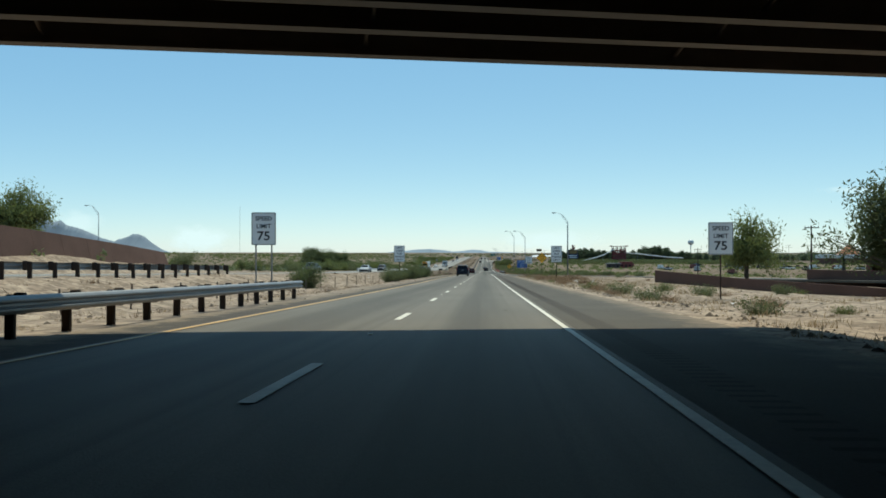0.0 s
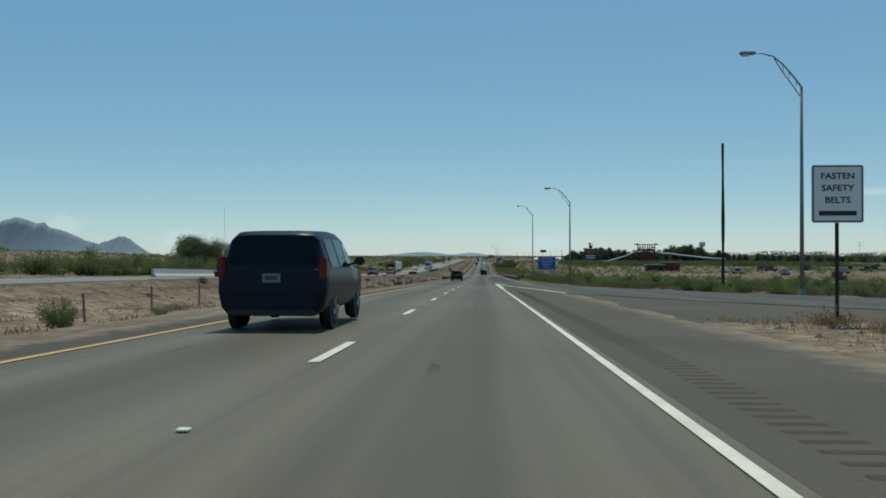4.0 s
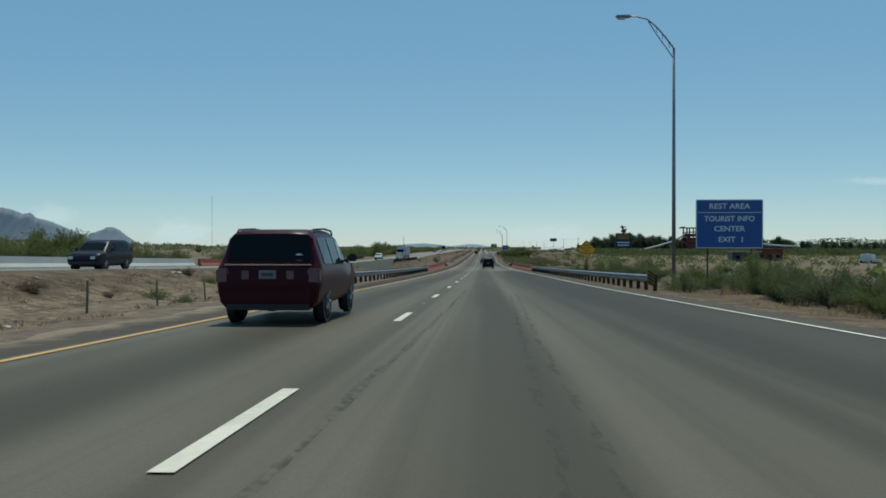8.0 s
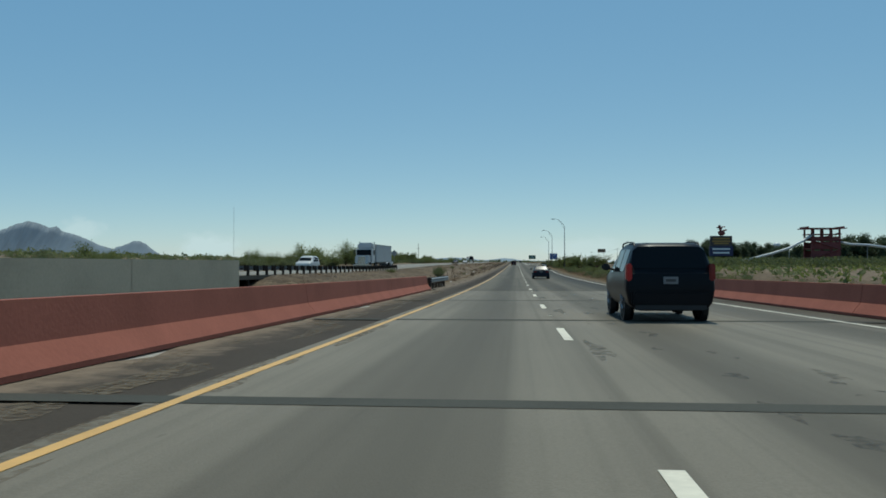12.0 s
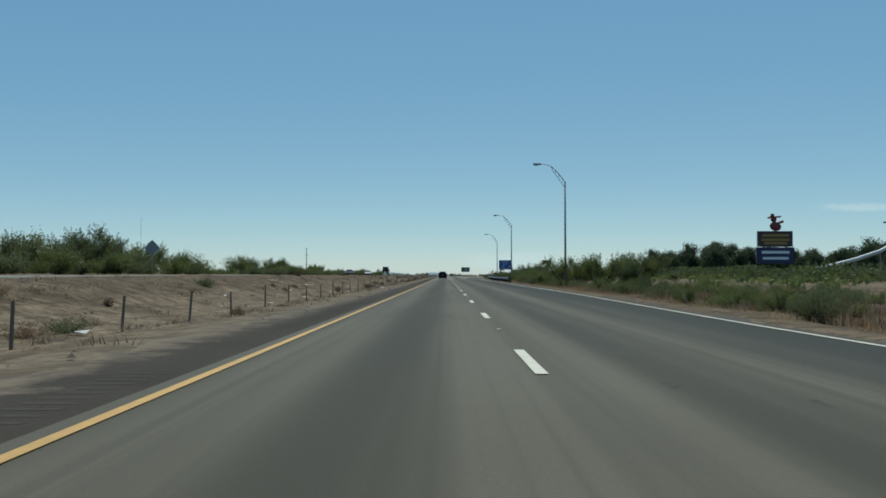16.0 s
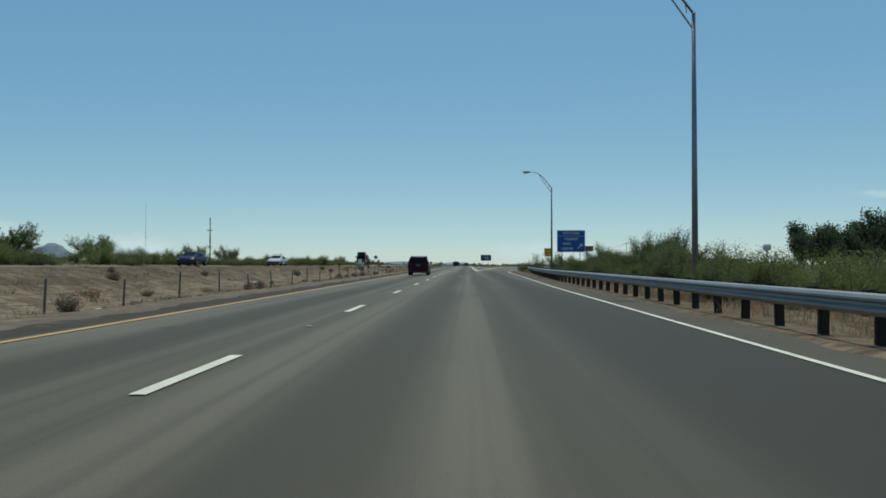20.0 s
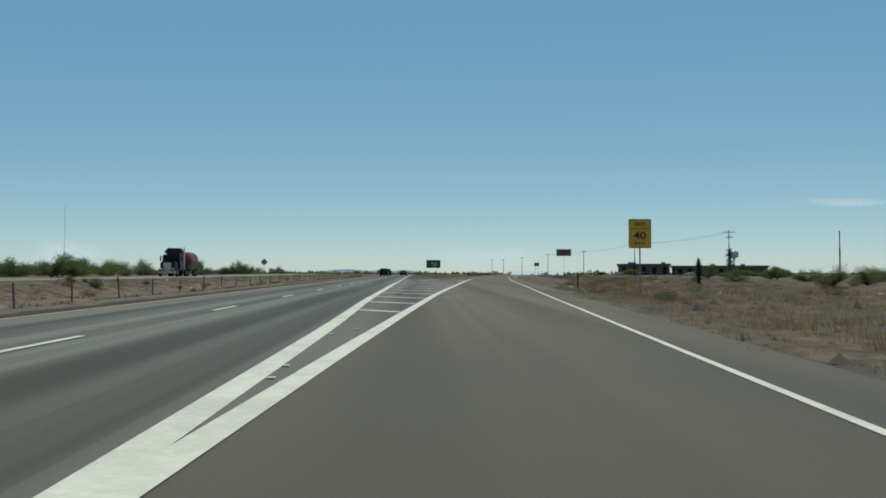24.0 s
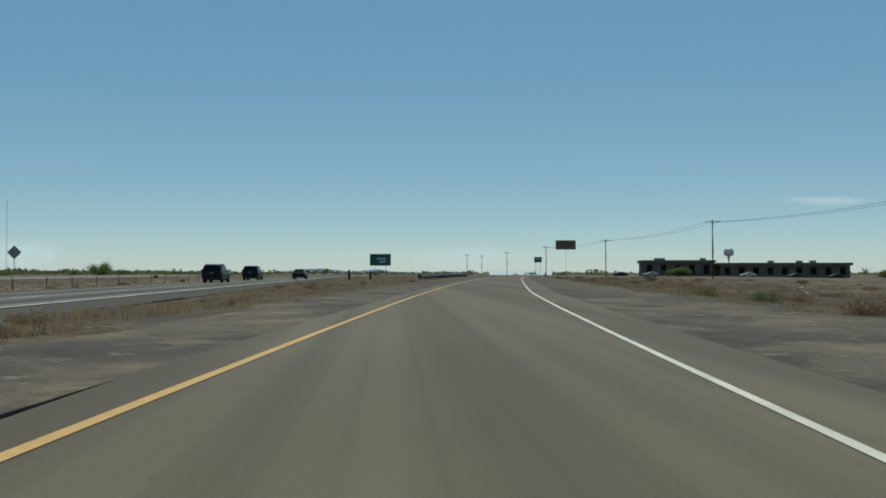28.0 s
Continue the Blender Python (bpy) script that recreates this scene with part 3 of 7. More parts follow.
stripe("yellow_edge_line", lambda y: np.interp(y, [-120, 300, 345, 365, 380, 390, 420, 1400], [-3.8, -3.8, -3.64, -3.62, -3.7, -3.78, -3.73, -3.76]), 0.12, -120, 1400, YELLOW, road)
stripe("white_edge_line", at(3.59), 0.115, -120, 226, PAINT, road)
stripe("white_edge_line", lambda y: edge_right(y) + (off_right(y) - edge_right(y)) * step(708, 734, y), 0.11, 236, 752, PAINT, road)
stripe("white_edge_line", lambda y: edge_right(y), 0.2, 830, 1400, PAINT, road, 0.014)
stripe("white_edge_line", lambda y: np.interp(y, [752, 768, 784, 830], [3.97, 3.94, 3.76, 3.72]), 0.31, 753.6, 830, PAINT, road, 0.010)
stripe("gore_line", at(3.73), 0.24, 196, 232.4, PAINT, road, 0.016)
stripe("gore_line", lambda y: np.interp(y, [180, 203, 209, 219, 228], [6.9, 5.24, 4.72, 4.05, 3.9]), 0.24, 180, 228, PAINT, onr, 0.015)
stripe("white_edge_line", off_right, 0.11, 752, 1255, PAINT, off, 0.008)
stripe("gore_line", lambda y: max(off_left(y), 4.08), 0.28, 753.6, 862, PAINT, off, 0.0095, 2.0)
stripe("yellow_edge_line", off_left, 0.14, 861, 1255, YELLOW, off, 0.008)
stripe("white_edge_line", at(-27.2), 0.15, -120, 1400, PAINT, opp, 0.012, height=opp_height)
stripe("yellow_edge_line", at(-18.6), 0.13, -120, 1400, YELLOW, opp, 0.012, height=opp_height)
for k in range(-9, 114):
    y = 6.95 + 12.19 * k
    stripe("lane_dash", at(0.0), 0.15, y, y + 3.05, PAINT, road, 0.013, 1.6)
    stripe("lane_dash", at(-22.9), 0.12, y, y + 3.05, PAINT, opp, 0.013, 3.1, opp_height)

# ---- materials of the things ----
def leaf_material(name, colour, through=0.4, each=0.35):
    """Leaves that let some light through, so that they glow a little against the sun."""
    m = material(name, colour, 0.75, grain=1.6, grain_amount=0.35, each=each)
    nt = m.node_tree
    b, out = nt.nodes["Principled BSDF"], nt.nodes["Material Output"]
    tr, mx = nt.nodes.new("ShaderNodeBsdfTranslucent"), nt.nodes.new("ShaderNodeMixShader")
    nt.links.new(b.inputs["Base Color"].links[0].from_socket, tr.inputs[0])
    mx.inputs[0].default_value = through
    nt.links.new(b.outputs[0], mx.inputs[1])
    nt.links.new(tr.outputs[0], mx.inputs[2])
    nt.links.new(mx.outputs[0], out.inputs[0])
    return m


LEAF = leaf_material("olive_leaves", (0.172, 0.195, 0.06), 0.5)
LEAF_GREY = leaf_material("grey_green_leaves", (0.168, 0.185, 0.078), 0.5)
LEAF_BUSH = leaf_material("dark_olive_leaves", (0.12, 0.142, 0.052), 0.5)
LEAF_DARK = leaf_material("dark_tree_leaves", (0.085, 0.11, 0.05), 0.4)
DRY = leaf_material("dry_brush", (0.30, 0.19, 0.105), 0.4)
BRUSH = leaf_material("dead_brown_brush", (0.15, 0.098, 0.058), 0.3, 0.0)
STRAW = leaf_material("straw", (0.33, 0.235, 0.13), 0.4, 0.0)
BARK = material("grey_bark", (0.085, 0.068, 0.052), 0.95, grain=14.0, grain_amount=0.35)
SIGN_WHITE = material("white_sign_sheeting", (0.72, 0.72, 0.69), 0.45, grain=3.0, grain_amount=0.07)
SIGN_YELLOW = material("yellow_sign_sheeting", (0.92, 0.42, 0.02), 0.45, grain=3.0, grain_amount=0.08)
SIGN_BLUE = material("blue_sign_sheeting", (0.02, 0.085, 0.30), 0.4, grain=2.0, grain_amount=0.1)
SIGN_GREEN = material("green_sign_sheeting", (0.012, 0.10, 0.055), 0.4, grain=2.0, grain_amount=0.1)
SIGN_BROWN = material("brown_billboard", (0.20, 0.115, 0.06), 0.6, grain=2.0, grain_amount=0.2)
SIGN_BACK = material("dull_aluminium", (0.26, 0.26, 0.26), 0.55, 0.5, grain=2.0, grain_amount=0.15)
BLACK = material("black_paint", (0.012, 0.012, 0.012), 0.5)
MARKER_YELLOW = material("grimy_yellow_plate", (0.30, 0.17, 0.03), 0.7, grain=8.0, grain_amount=0.3)
INK_FADED = material("faded_ink", (0.06, 0.055, 0.05), 0.6)
RUBBER = material("tyre_rubber", (0.016, 0.016, 0.016), 0.85, grain=30.0, grain_amount=0.2)
RIM = material("alloy_rim", (0.22, 0.22, 0.225), 0.5, 0.3, grain=12.0, grain_amount=0.1)
GLASS = material("dark_tinted_glass", (0.012, 0.014, 0.016), 0.06)
GLASS.node_tree.nodes["Principled BSDF"].inputs["Specular IOR Level"].default_value = 0.08
PLASTIC = material("dark_plastic", (0.022, 0.022, 0.023), 0.6)
LENS_RED = material("red_tail_lens", (0.17, 0.008, 0.008), 0.2, coat=0.5)
LENS_SMOKE = material("smoked_lens", (0.17, 0.085, 0.085), 0.25)
LENS_BRAKE = material("lit_brake_lens", (0.34, 0.012, 0.01), 0.3)
LENS_BRAKE.node_tree.nodes["Principled BSDF"].inputs["Emission Color"].default_value = (0.8, 0.04, 0.03, 1)
LENS_BRAKE.node_tree.nodes["Principled BSDF"].inputs["Emission Strength"].default_value = 0.02
LENS_CLEAR = material("clear_lamp_lens", (0.6, 0.6, 0.58), 0.15, coat=0.5)
PLATE = material("number_plate", (0.2, 0.19, 0.19), 0.5)
CHROME = material("chrome", (0.6, 0.6, 0.6), 0.15, 1.0)
STRUCT_RED = material("red_painted_timber", (0.19, 0.045, 0.04), 0.8, grain=3.0, grain_amount=0.3, patch=0.4, patch_amount=0.3)
SLIDE = material("white_slide_plastic", (0.56, 0.56, 0.54), 0.4, grain=1.0, grain_amount=0.08)
WALL_DARK = material("dark_brick_building", (0.19, 0.143, 0.108), 0.85, grain=2.0, grain_amount=0.2, patch=0.2, patch_amount=0.3)
# The haze of distance is put into these two pale blue-grey colours.
HAZE_ROCK = material("hazy_mountain_rock", (0.20, 0.235, 0.265), 1.0, grain=0.004, grain_amount=0.06, patch=0.0016, patch_amount=0.15)
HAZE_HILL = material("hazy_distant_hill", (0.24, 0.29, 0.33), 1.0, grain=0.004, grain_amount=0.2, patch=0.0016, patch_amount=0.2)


def paint(name, colour):
    m = material(name, colour, 0.36, 0.0, grain=3.0, grain_amount=0.05, patch=0.8, patch_amount=0.1)
    m.node_tree.nodes["Principled BSDF"].inputs["Specular IOR Level"].default_value = 0.15
    return m


# ---- overpass at the start ----
def overpass():
    o = thing("overpass", 1.0, 10.66, 0.0, 12.1, label="dark steel girder road bridge crossing overhead", category="bridge")
    # Deck, parapets and girders run on unseen behind, to darken the road below.
    bm = bmesh.new()
    box(bm, -70, 55, -80, 8.0, 6.35, 6.6)
    part("deck", bm, CONCRETE, o)
    for y in (-79.7, 8.0):
        bm = bmesh.new()
        box(bm, -70, 55, y - 0.25, y, 6.35, 7.05, 0.03)
        part("parapet", bm, CONCRETE, o)
    for y in (-75, -66, -57, -48, -40, -33, -28, -23, -18, -13, -9.5, -5.8, -3.4, -1.0, 1.4, 3.6, 5.4, 7.45):
        bm = bmesh.new()
        prof = [(-0.18, 5.28), (0.18, 5.28), (0.18, 5.32), (0.012, 5.32), (0.012, 6.31), (0.16, 6.31), (0.16, 6.349), (-0.16, 6.349), (-0.16, 6.31), (-0.012, 6.31), (-0.012, 5.32), (-0.18, 5.32)]
        rows = [[bm.verts.new((x, y + a, z)) for a, z in prof] for x in (-70, 55)]
        for k in range(12):
            bm.faces.new((rows[0][k], rows[0][(k + 1) % 12], rows[1][(k + 1) % 12], rows[1][k]))
        bm.faces.new(rows[0][::-1])
        bm.faces.new(rows[1])
        part("girder", bm, GIRDER, o)
    for x in (-34, -27, -20, -13, -6.5, 0.0, 7.0, 14, 21, 28):
        for a, b in ((3.6, 5.4), (5.4, 7.45), (1.4, 3.6)):
            for p, q in ((5.5, 6.2), (6.2, 5.5)):
                bm = bmesh.new()
                rod(bm, (x, a, p), (x, b, q), 0.05, n=5)
                part("cross_brace", bm, GIRDER, o)
    # Unseen walls, added to keep sky light off the road under the deck.
    for x, y0, y1 in ((-8.6, -78.0, 6.0), (10.6, -78.0, 2.3)):
        bm = bmesh.new()
        box(bm, x - 0.5, x + 0.5, y0, y1, -3.0, 4.6, 0.05)
        box(bm, x - 0.7, x + 0.7, y0, y1, 4.55, 5.28, 0.05)
        part("pier", bm, GIRDER, o, "dark unseen wall shading the road")
    # Another unseen wall, added to shut out light from the back.
    bm = bmesh.new()
    box(bm, -70, 55, -80.6, -80.0, -3.0, 6.6)
    part("end_wall", bm, GIRDER, o)


overpass()


# ---- skid marks and seams ----
rng = random.Random(5)


def blotch(name, x, y, w, l, mat, parent, up=0.0095):
    """An uneven stain or patch lying on the paving."""
    n = 18
    v = [(x, y, float(grade(y)) + up)]
    ph = rng.uniform(0, 6)
    for k in range(n):
        a = 2 * math.pi * k / n
        r = 1 + 0.25 * math.sin(3 * a + ph) + 0.16 * math.sin(5 * a + 2 * ph) + rng.uniform(-0.12, 0.12)
        yy = y + l * r * math.sin(a)
        v.append((x + w * r * math.cos(a), yy, float(grade(yy)) + up))
    return raw(name, v, [(0, 1 + k, 1 + (k + 1) % n) for k in range(n)], mat, parent)


SKID = material("tyre_marked_asphalt", (0.064, 0.055, 0.044), 0.75, grain=30.0, grain_amount=0.3, patch=1.5, patch_amount=0.4)

for k in range(24):
    y = 250.0 + 1.75 * k
    for x0, w in ((float(np.interp(y, [255, 264, 272, 289], [2.05, 2.15, 2.31, 2.72])), 0.05), (float(np.interp(y, [255, 263, 272, 289], [2.4, 2.43, 2.54, 2.95])), 0.045)):
        blotch("tyre_mark", x0 + rng.uniform(-0.02, 0.02), y + rng.uniform(-0.2, 0.2), w, rng.uniform(0.5, 0.95), SKID, road, 0.006)
for line, y0, y1, w in ((lambda y: np.interp(y, [255, 266, 282, 320], [0.5, 0.62, 0.83, 1.1]), 250, 296, 0.04),):
    y = y0
    while y < y1:
        l = rng.uniform(1.2, 2.6)
        blotch("tyre_mark", float(line(y)) + rng.uniform(-0.02, 0.02), y, w * rng.uniform(0.6, 1.5), l, SKID, road, 0.006)
        y += l * rng.uniform(1.2, 1.7)
for k in range(60):
    y = rng.uniform(20, 700)
    blotch("stain", rng.choice([-1.9, 1.85]) + rng.uniform(-1.2, 1.2), y, rng.uniform(0.04, 0.12), rng.uniform(0.1, 0.6), SKID, road, 0.006)
GORE_STAIN = material("stained_asphalt", (0.055, 0.046, 0.036), 0.8, grain=20.0, grain_amount=0.3)
for x, y, w, l in ((6.2, 829, 0.8, 1.6), (7.6, 826, 0.5, 0.9), (5.4, 846, 0.7, 1.8), (8.8, 848, 0.5, 1.1), (5.0, 803, 0.35, 1.3), (7.0, 838, 0.4, 1.2), (10.2, 854, 0.5, 0.8), (6.0, 818, 0.6, 2.2), (6.6, 834, 1.1, 1.5), (5.2, 812, 0.4, 2.4), (7.9, 842, 0.9, 1.3), (4.8, 792, 0.3, 2.0), (9.6, 850, 0.9, 1.0)):
    blotch("stain", x, y, w, l, GORE_STAIN, gore, 0.0085)
PATCH = material("bare_pale_patch", (0.33, 0.275, 0.21), 0.9, grain=14.0, grain_amount=0.3, patch=1.2, patch_amount=0.3)
for x, y, w, l in ((7.97, 857.3, 0.5, 1.1), (8.5, 860.2, 0.3, 0.6), (7.1, 861.5, 0.25, 0.5)):
    blotch("bare_patch", x, y, w, l, PATCH, gore, 0.0085)
for x, y, w, l in ((9.2, 852.4, 0.35, 0.5), (8.8, 855.4, 0.6, 0.45), (8.9, 849.9, 0.5, 0.12), (9.2, 844.4, 0.45, 0.1), (9.6, 856.8, 0.8, 0.35)):
    blotch("stain", x, y, w, l, GORE_STAIN, gore, 0.0087)
# tar in the wedge by the entrance
stripe("tar_streak", lambda y: 4.02 + 0.02 * math.sin(3 * y), 0.03, 198.5, 201.3, TAR, onr, 0.014, 0.4)
stripe("tar_streak", lambda y: 4.05 + 0.03 * math.sin(2 * y), 0.025, 203.2, 205.5, TAR, onr, 0.014, 0.4)

# ---- bridge over the wash ----
JOINT = material("joint_seal", (0.07, 0.068, 0.056), 0.85, grain=20.0, grain_amount=0.3, patch=0.8, patch_amount=0.3)
deck = tagged(strip("bridge_deck", at(-6.6), lambda y: edge_right(y) + 1.9, BRIDGE0, BRIDGE1, CONCRETE, -0.03, skirt=1.1), "grey concrete highway bridge deck", "bridge", kind="structure")
strip("worn_surface", at(-4.0), lambda y: edge_right(y) + 0.3, BRIDGE0, BRIDGE1 - 0.4, DECK, 0.006, skirt=0.004, parent=deck)
for y in (376.0, 390.2, 402.9, 416.2, 431.5):
    strip("joint", at(-5.7), lambda yy: edge_right(yy) + 1.3, y - 0.21, y + 0.21, JOINT, 0.011, dy=0.42, skirt=0.004, parent=deck)
def ragged(m, cover):
    """Lets the paving show through a thin stain."""
    nt = m.node_tree
    b, out = nt.nodes["Principled BSDF"], nt.nodes["Material Output"]
    tc, n, r = nt.nodes.new("ShaderNodeTexCoord"), nt.nodes.new("ShaderNodeTexNoise"), nt.nodes.new("ShaderNodeMapRange")
    n.inputs["Scale"].default_value, n.inputs["Detail"].default_value = 9.0, 5.0
    nt.links.new(tc.outputs["Object"], n.inputs["Vector"])
    r.inputs[1].default_value, r.inputs[2].default_value, r.inputs[4].default_value = 0.38, 0.62, cover
    nt.links.new(n.outputs["Fac"], r.inputs[0])
    tr, mx = nt.nodes.new("ShaderNodeBsdfTransparent"), nt.nodes.new("ShaderNodeMixShader")
    nt.links.new(r.outputs[0], mx.inputs[0])
    nt.links.new(tr.outputs[0], mx.inputs[1])
    nt.links.new(b.outputs[0], mx.inputs[2])
    nt.links.new(mx.outputs[0], out.inputs[0])


ragged(SKID, 0.4)
ragged(GORE_STAIN, 0.75)
STAIN = material("oil_stain", (0.095, 0.084, 0.068), 0.8, grain=12.0, grain_amount=0.3)
ragged(STAIN, 0.6)
DECK_STAIN = material("deck_oil_stain", (0.05, 0.045, 0.038), 0.8, grain=12.0, grain_amount=0.3)
ragged(DECK_STAIN, 0.5)
DUST = material("blown_dust", (0.2, 0.16, 0.115), 0.95, grain=14.0, grain_amount=0.35)
ragged(DUST, 0.55)
before = rng.getstate()
for k in range(26):
    blotch("dust_patch", rng.choice([-4.75, -4.95, -5.35]) + rng.uniform(-0.15, 0.15), rng.uniform(378, 430), rng.uniform(0.12, 0.3), rng.uniform(0.5, 2.2), DUST, deck, -0.004)
for k in range(22):
    blotch("dust_patch", -3.9 + rng.uniform(-0.04, 0.3), rng.uniform(378, 430), rng.uniform(0.08, 0.16), rng.uniform(0.8, 2.6), DUST, deck, 0.0085)
for k in range(22):
    blotch("stain", rng.choice([1.3, 1.7, 2.4, 3.0, 4.4, 1.5]) + rng.uniform(-0.4, 0.4), rng.uniform(378, 430), rng.uniform(0.06, 0.17), rng.uniform(0.12, 0.5), DECK_STAIN, deck, 0.0088)
rng.setstate(before)
for k in range(5):
    blotch("stain", 0.3 + rng.uniform(-0.1, 0.1), 383.1 + k * 12.19, 0.15, 1.35, DECK_STAIN, deck)
for k in range(40):
    blotch("stain", rng.uniform(0.6, 3.4), rng.uniform(377, 430), rng.uniform(0.03, 0.08), rng.uniform(0.06, 0.22), STAIN, deck)


def jersey(name, line, y0, y1, side, label, mat=RED_CONCRETE, up=0.0):
    """A sloped concrete barrier; side is +1 where its face looks towards greater x."""
    prof = [(0.0, 0.0), (0.0, 0.07), (-0.22, 0.34), (-0.28, 0.82), (-0.50, 0.82), (-0.50, 0.0)]
    o = thing(name, line((y0 + y1) / 2), (y0 + y1) / 2, float(grade((y0 + y1) / 2)) + up, label=label, category="barrier", group="bridge barriers")
    n = int((y1 - y0) / 14.0)
    for j in range(n):
        a, b = y0 + (y1 - y0) * j / n + 0.012, y0 + (y1 - y0) * (j + 1) / n - 0.012
        ys = np.linspace(a, b, 5)
        v, f = [], []
        for y in ys:
            for px, pz in prof:
                v.append((float(line(y)) + side * px - o.location.x, y - o.location.y, float(grade(y)) + up + pz - o.location.z))
        w = len(prof)
        for q in range(len(ys) - 1):
            f += [(q * w + i, q * w + (i + 1) % w, (q + 1) * w + (i + 1) % w, (q + 1) * w + i) for i in range(w)]
        f += [tuple(range(w)), tuple(range((len(ys) - 1) * w, len(ys) * w))]
        raw("segment", v, f, mat, o)
    return o


jersey("bridge_barrier", at(-5.95), BRIDGE0 - 1, BRIDGE1 + 1.5, 1, "terracotta painted concrete barrier beside the median")
jersey("bridge_barrier", lambda y: edge_right(y) + 1.45, BRIDGE0 + 1, BRIDGE1 + 3, -1, "terracotta painted concrete barrier beside the verge")
strip_wall = thing("bridge_parapet", -16.98, 403, 0, label="grey concrete side wall of the opposite bridge", category="wall")
for j in range(4):
    a, b = 376 + j * 13.5 + 0.02, 376 + (j + 1) * 13.5 - 0.02
    strip("panel", at(0.0), at(0.35), a - 403, b - 403, CONCRETE_TAN, 0.0, nx=1, skirt=2.9, parent=strip_wall, height=lambda y: -7.13 - 0.002 * y)
jersey("bridge_barrier", at(-29.9), 352, 436, 1, "terracotta painted concrete barrier on the far side of the opposite carriageway", RED_CONCRETE, 0.85)
jersey("concrete_barrier", at(-29.9), 212, 350, 1, "pale concrete barrier along the opposite carriageway", CONCRETE_PALE, 0.85)


# ---- guard rails ----
def guard_rail(line, y0, y1, side, label, up=0.0, tall=0.71, end=None):
    """A steel W-beam on timber posts; side is +1 where the traffic is at greater x."""
    ym = (y0 + y1) / 2
    o = thing("guard_rail", float(line(ym)), ym, float(grade(ym)) + up, label=label, category="guard rail", group="guard rails")
    ox, oy, oz = o.location
    w = [(0.0, -0.155), (0.045, -0.135), (0.083, -0.09), (0.083, -0.06), (0.02, -0.02), (0.02, 0.02), (0.083, 0.06), (0.083, 0.09), (0.045, 0.135), (0.0, 0.155)]
    ring = w + [(px - 0.006, pz) for px, pz in reversed(w)]
    n = max(2, int((y1 - y0) / 3.81))
    ys = np.linspace(y0, y1, n + 1)
    v, f = [], []
    for y in ys:
        for px, pz in ring:
            v.append((float(line(y)) + side * px - ox, y - oy, float(grade(y)) + up + tall - 0.155 + pz - oz))
    k = len(ring)
    for q in range(n):
        f += [(q * k + i, q * k + (i + 1) % k, (q + 1) * k + (i + 1) % k, (q + 1) * k + i) for i in range(k)]
    f += [tuple(range(k)), tuple(range(n * k, n * k + k))]
    beam = raw("beam", v, f, STEEL, o)
    post_me = block_me = None
    m = int((y1 - y0) / 1.905)
    for j in range(m + 1):
        y = y0 + 0.15 + (y1 - y0 - 0.3) * j / m
        px, pz = float(line(y)) - side * 0.275 - ox, float(grade(y)) + up - oz
        if post_me is None:
            bm = bmesh.new()
            box(bm, -0.08, 0.08, -0.065, 0.065, -0.5, 0.73, 0.02)
            p = part("post", bm, WOOD, o)
            bm = bmesh.new()
            box(bm, -0.09, 0.09, -0.06, 0.06, 0.38, 0.75, 0.015)
            b = part("block", bm, WOOD, o)
            post_me, block_me = p.data, b.data
        else:
            p, b = new("post", post_me), new("block", block_me)
            p.parent = b.parent = o
        p.location = (px, y - oy, pz - rng.uniform(0, 0.02))
        p.rotation_euler = (rng.uniform(-0.03, 0.03), rng.uniform(-0.03, 0.03), 0)
        b.location = (px + side * 0.175, y - oy, pz)
    if end is not None:
        y = y0 if end < 0 else y1
        bm = bmesh.new()
        box(bm, -0.12, 0.2, -0.05, 0.05, 0.25, 0.85, 0.015)
        e = part("end_marker", bm, MARKER_YELLOW, o, "yellow and black striped end plate")
        e.location = (float(line(y)) - ox, y - oy + end * 0.12, float(grade(y)) + up - oz)
        for q in range(4):
            bm = bmesh.new()
            m4 = pose(0.04, -0.056, 0.33 + q * 0.15, 0, 35, 0)
            bmesh.ops.create_cube(bm, size=1.0, matrix=m4 @ Matrix.Diagonal((0.36, 0.01, 0.06, 1)))
            part("stripe", bm, BLACK, e)
    return o


guard_rail(at(-5.7), -40, 35, 1, "galvanised guard rail on dark timber posts by the overpass")
guard_rail(smooth_line([(300, -6.2), (318, -5.75), (376, -5.75)]), 308.5, 375, 1, "galvanised guard rail leading to the bridge barrier")
guard_rail(at(-6.0), 433.5, 446, 1, "short galvanised guard rail behind the bridge")
guard_rail(lambda y: edge_right(y) + 1.5, 296, 377, -1, "galvanised guard rail beside the entrance lane", end=-1)
guard_rail(lambda y: edge_right(y) + 1.5, 435, 452, -1, "short galvanised guard rail beyond the bridge")
guard_rail(smooth_line([(600, 8.15), (690, 8.3), (720, 9.3), (745, 10.6), (760, 12.2)], 10), 634, 744, -1, "long galvanised guard rail curving toward the exit", end=-1)
guard_rail(at(-15.9), -30, 57, -1, "guard rail along the opposite carriageway", up=0.75)
guard_rail(at(-17.4), 352, 376, -1, "guard rail leading to the opposite bridge", up=0.75)
guard_rail(at(-17.4), 431, 497, -1, "dark guard rail behind the opposite bridge", up=0.75)
guard_rail(lambda y: 19.7 + 0.1533 * (y - 972), 968, 1062, 1, "guard rail in the wedge of the exit", up=0.0)


# ---- median fence ----
FENCE_POST = material("weathered_fence_post", (0.24, 0.185, 0.14), 0.9, grain=18.0, grain_amount=0.3, each=0.5)
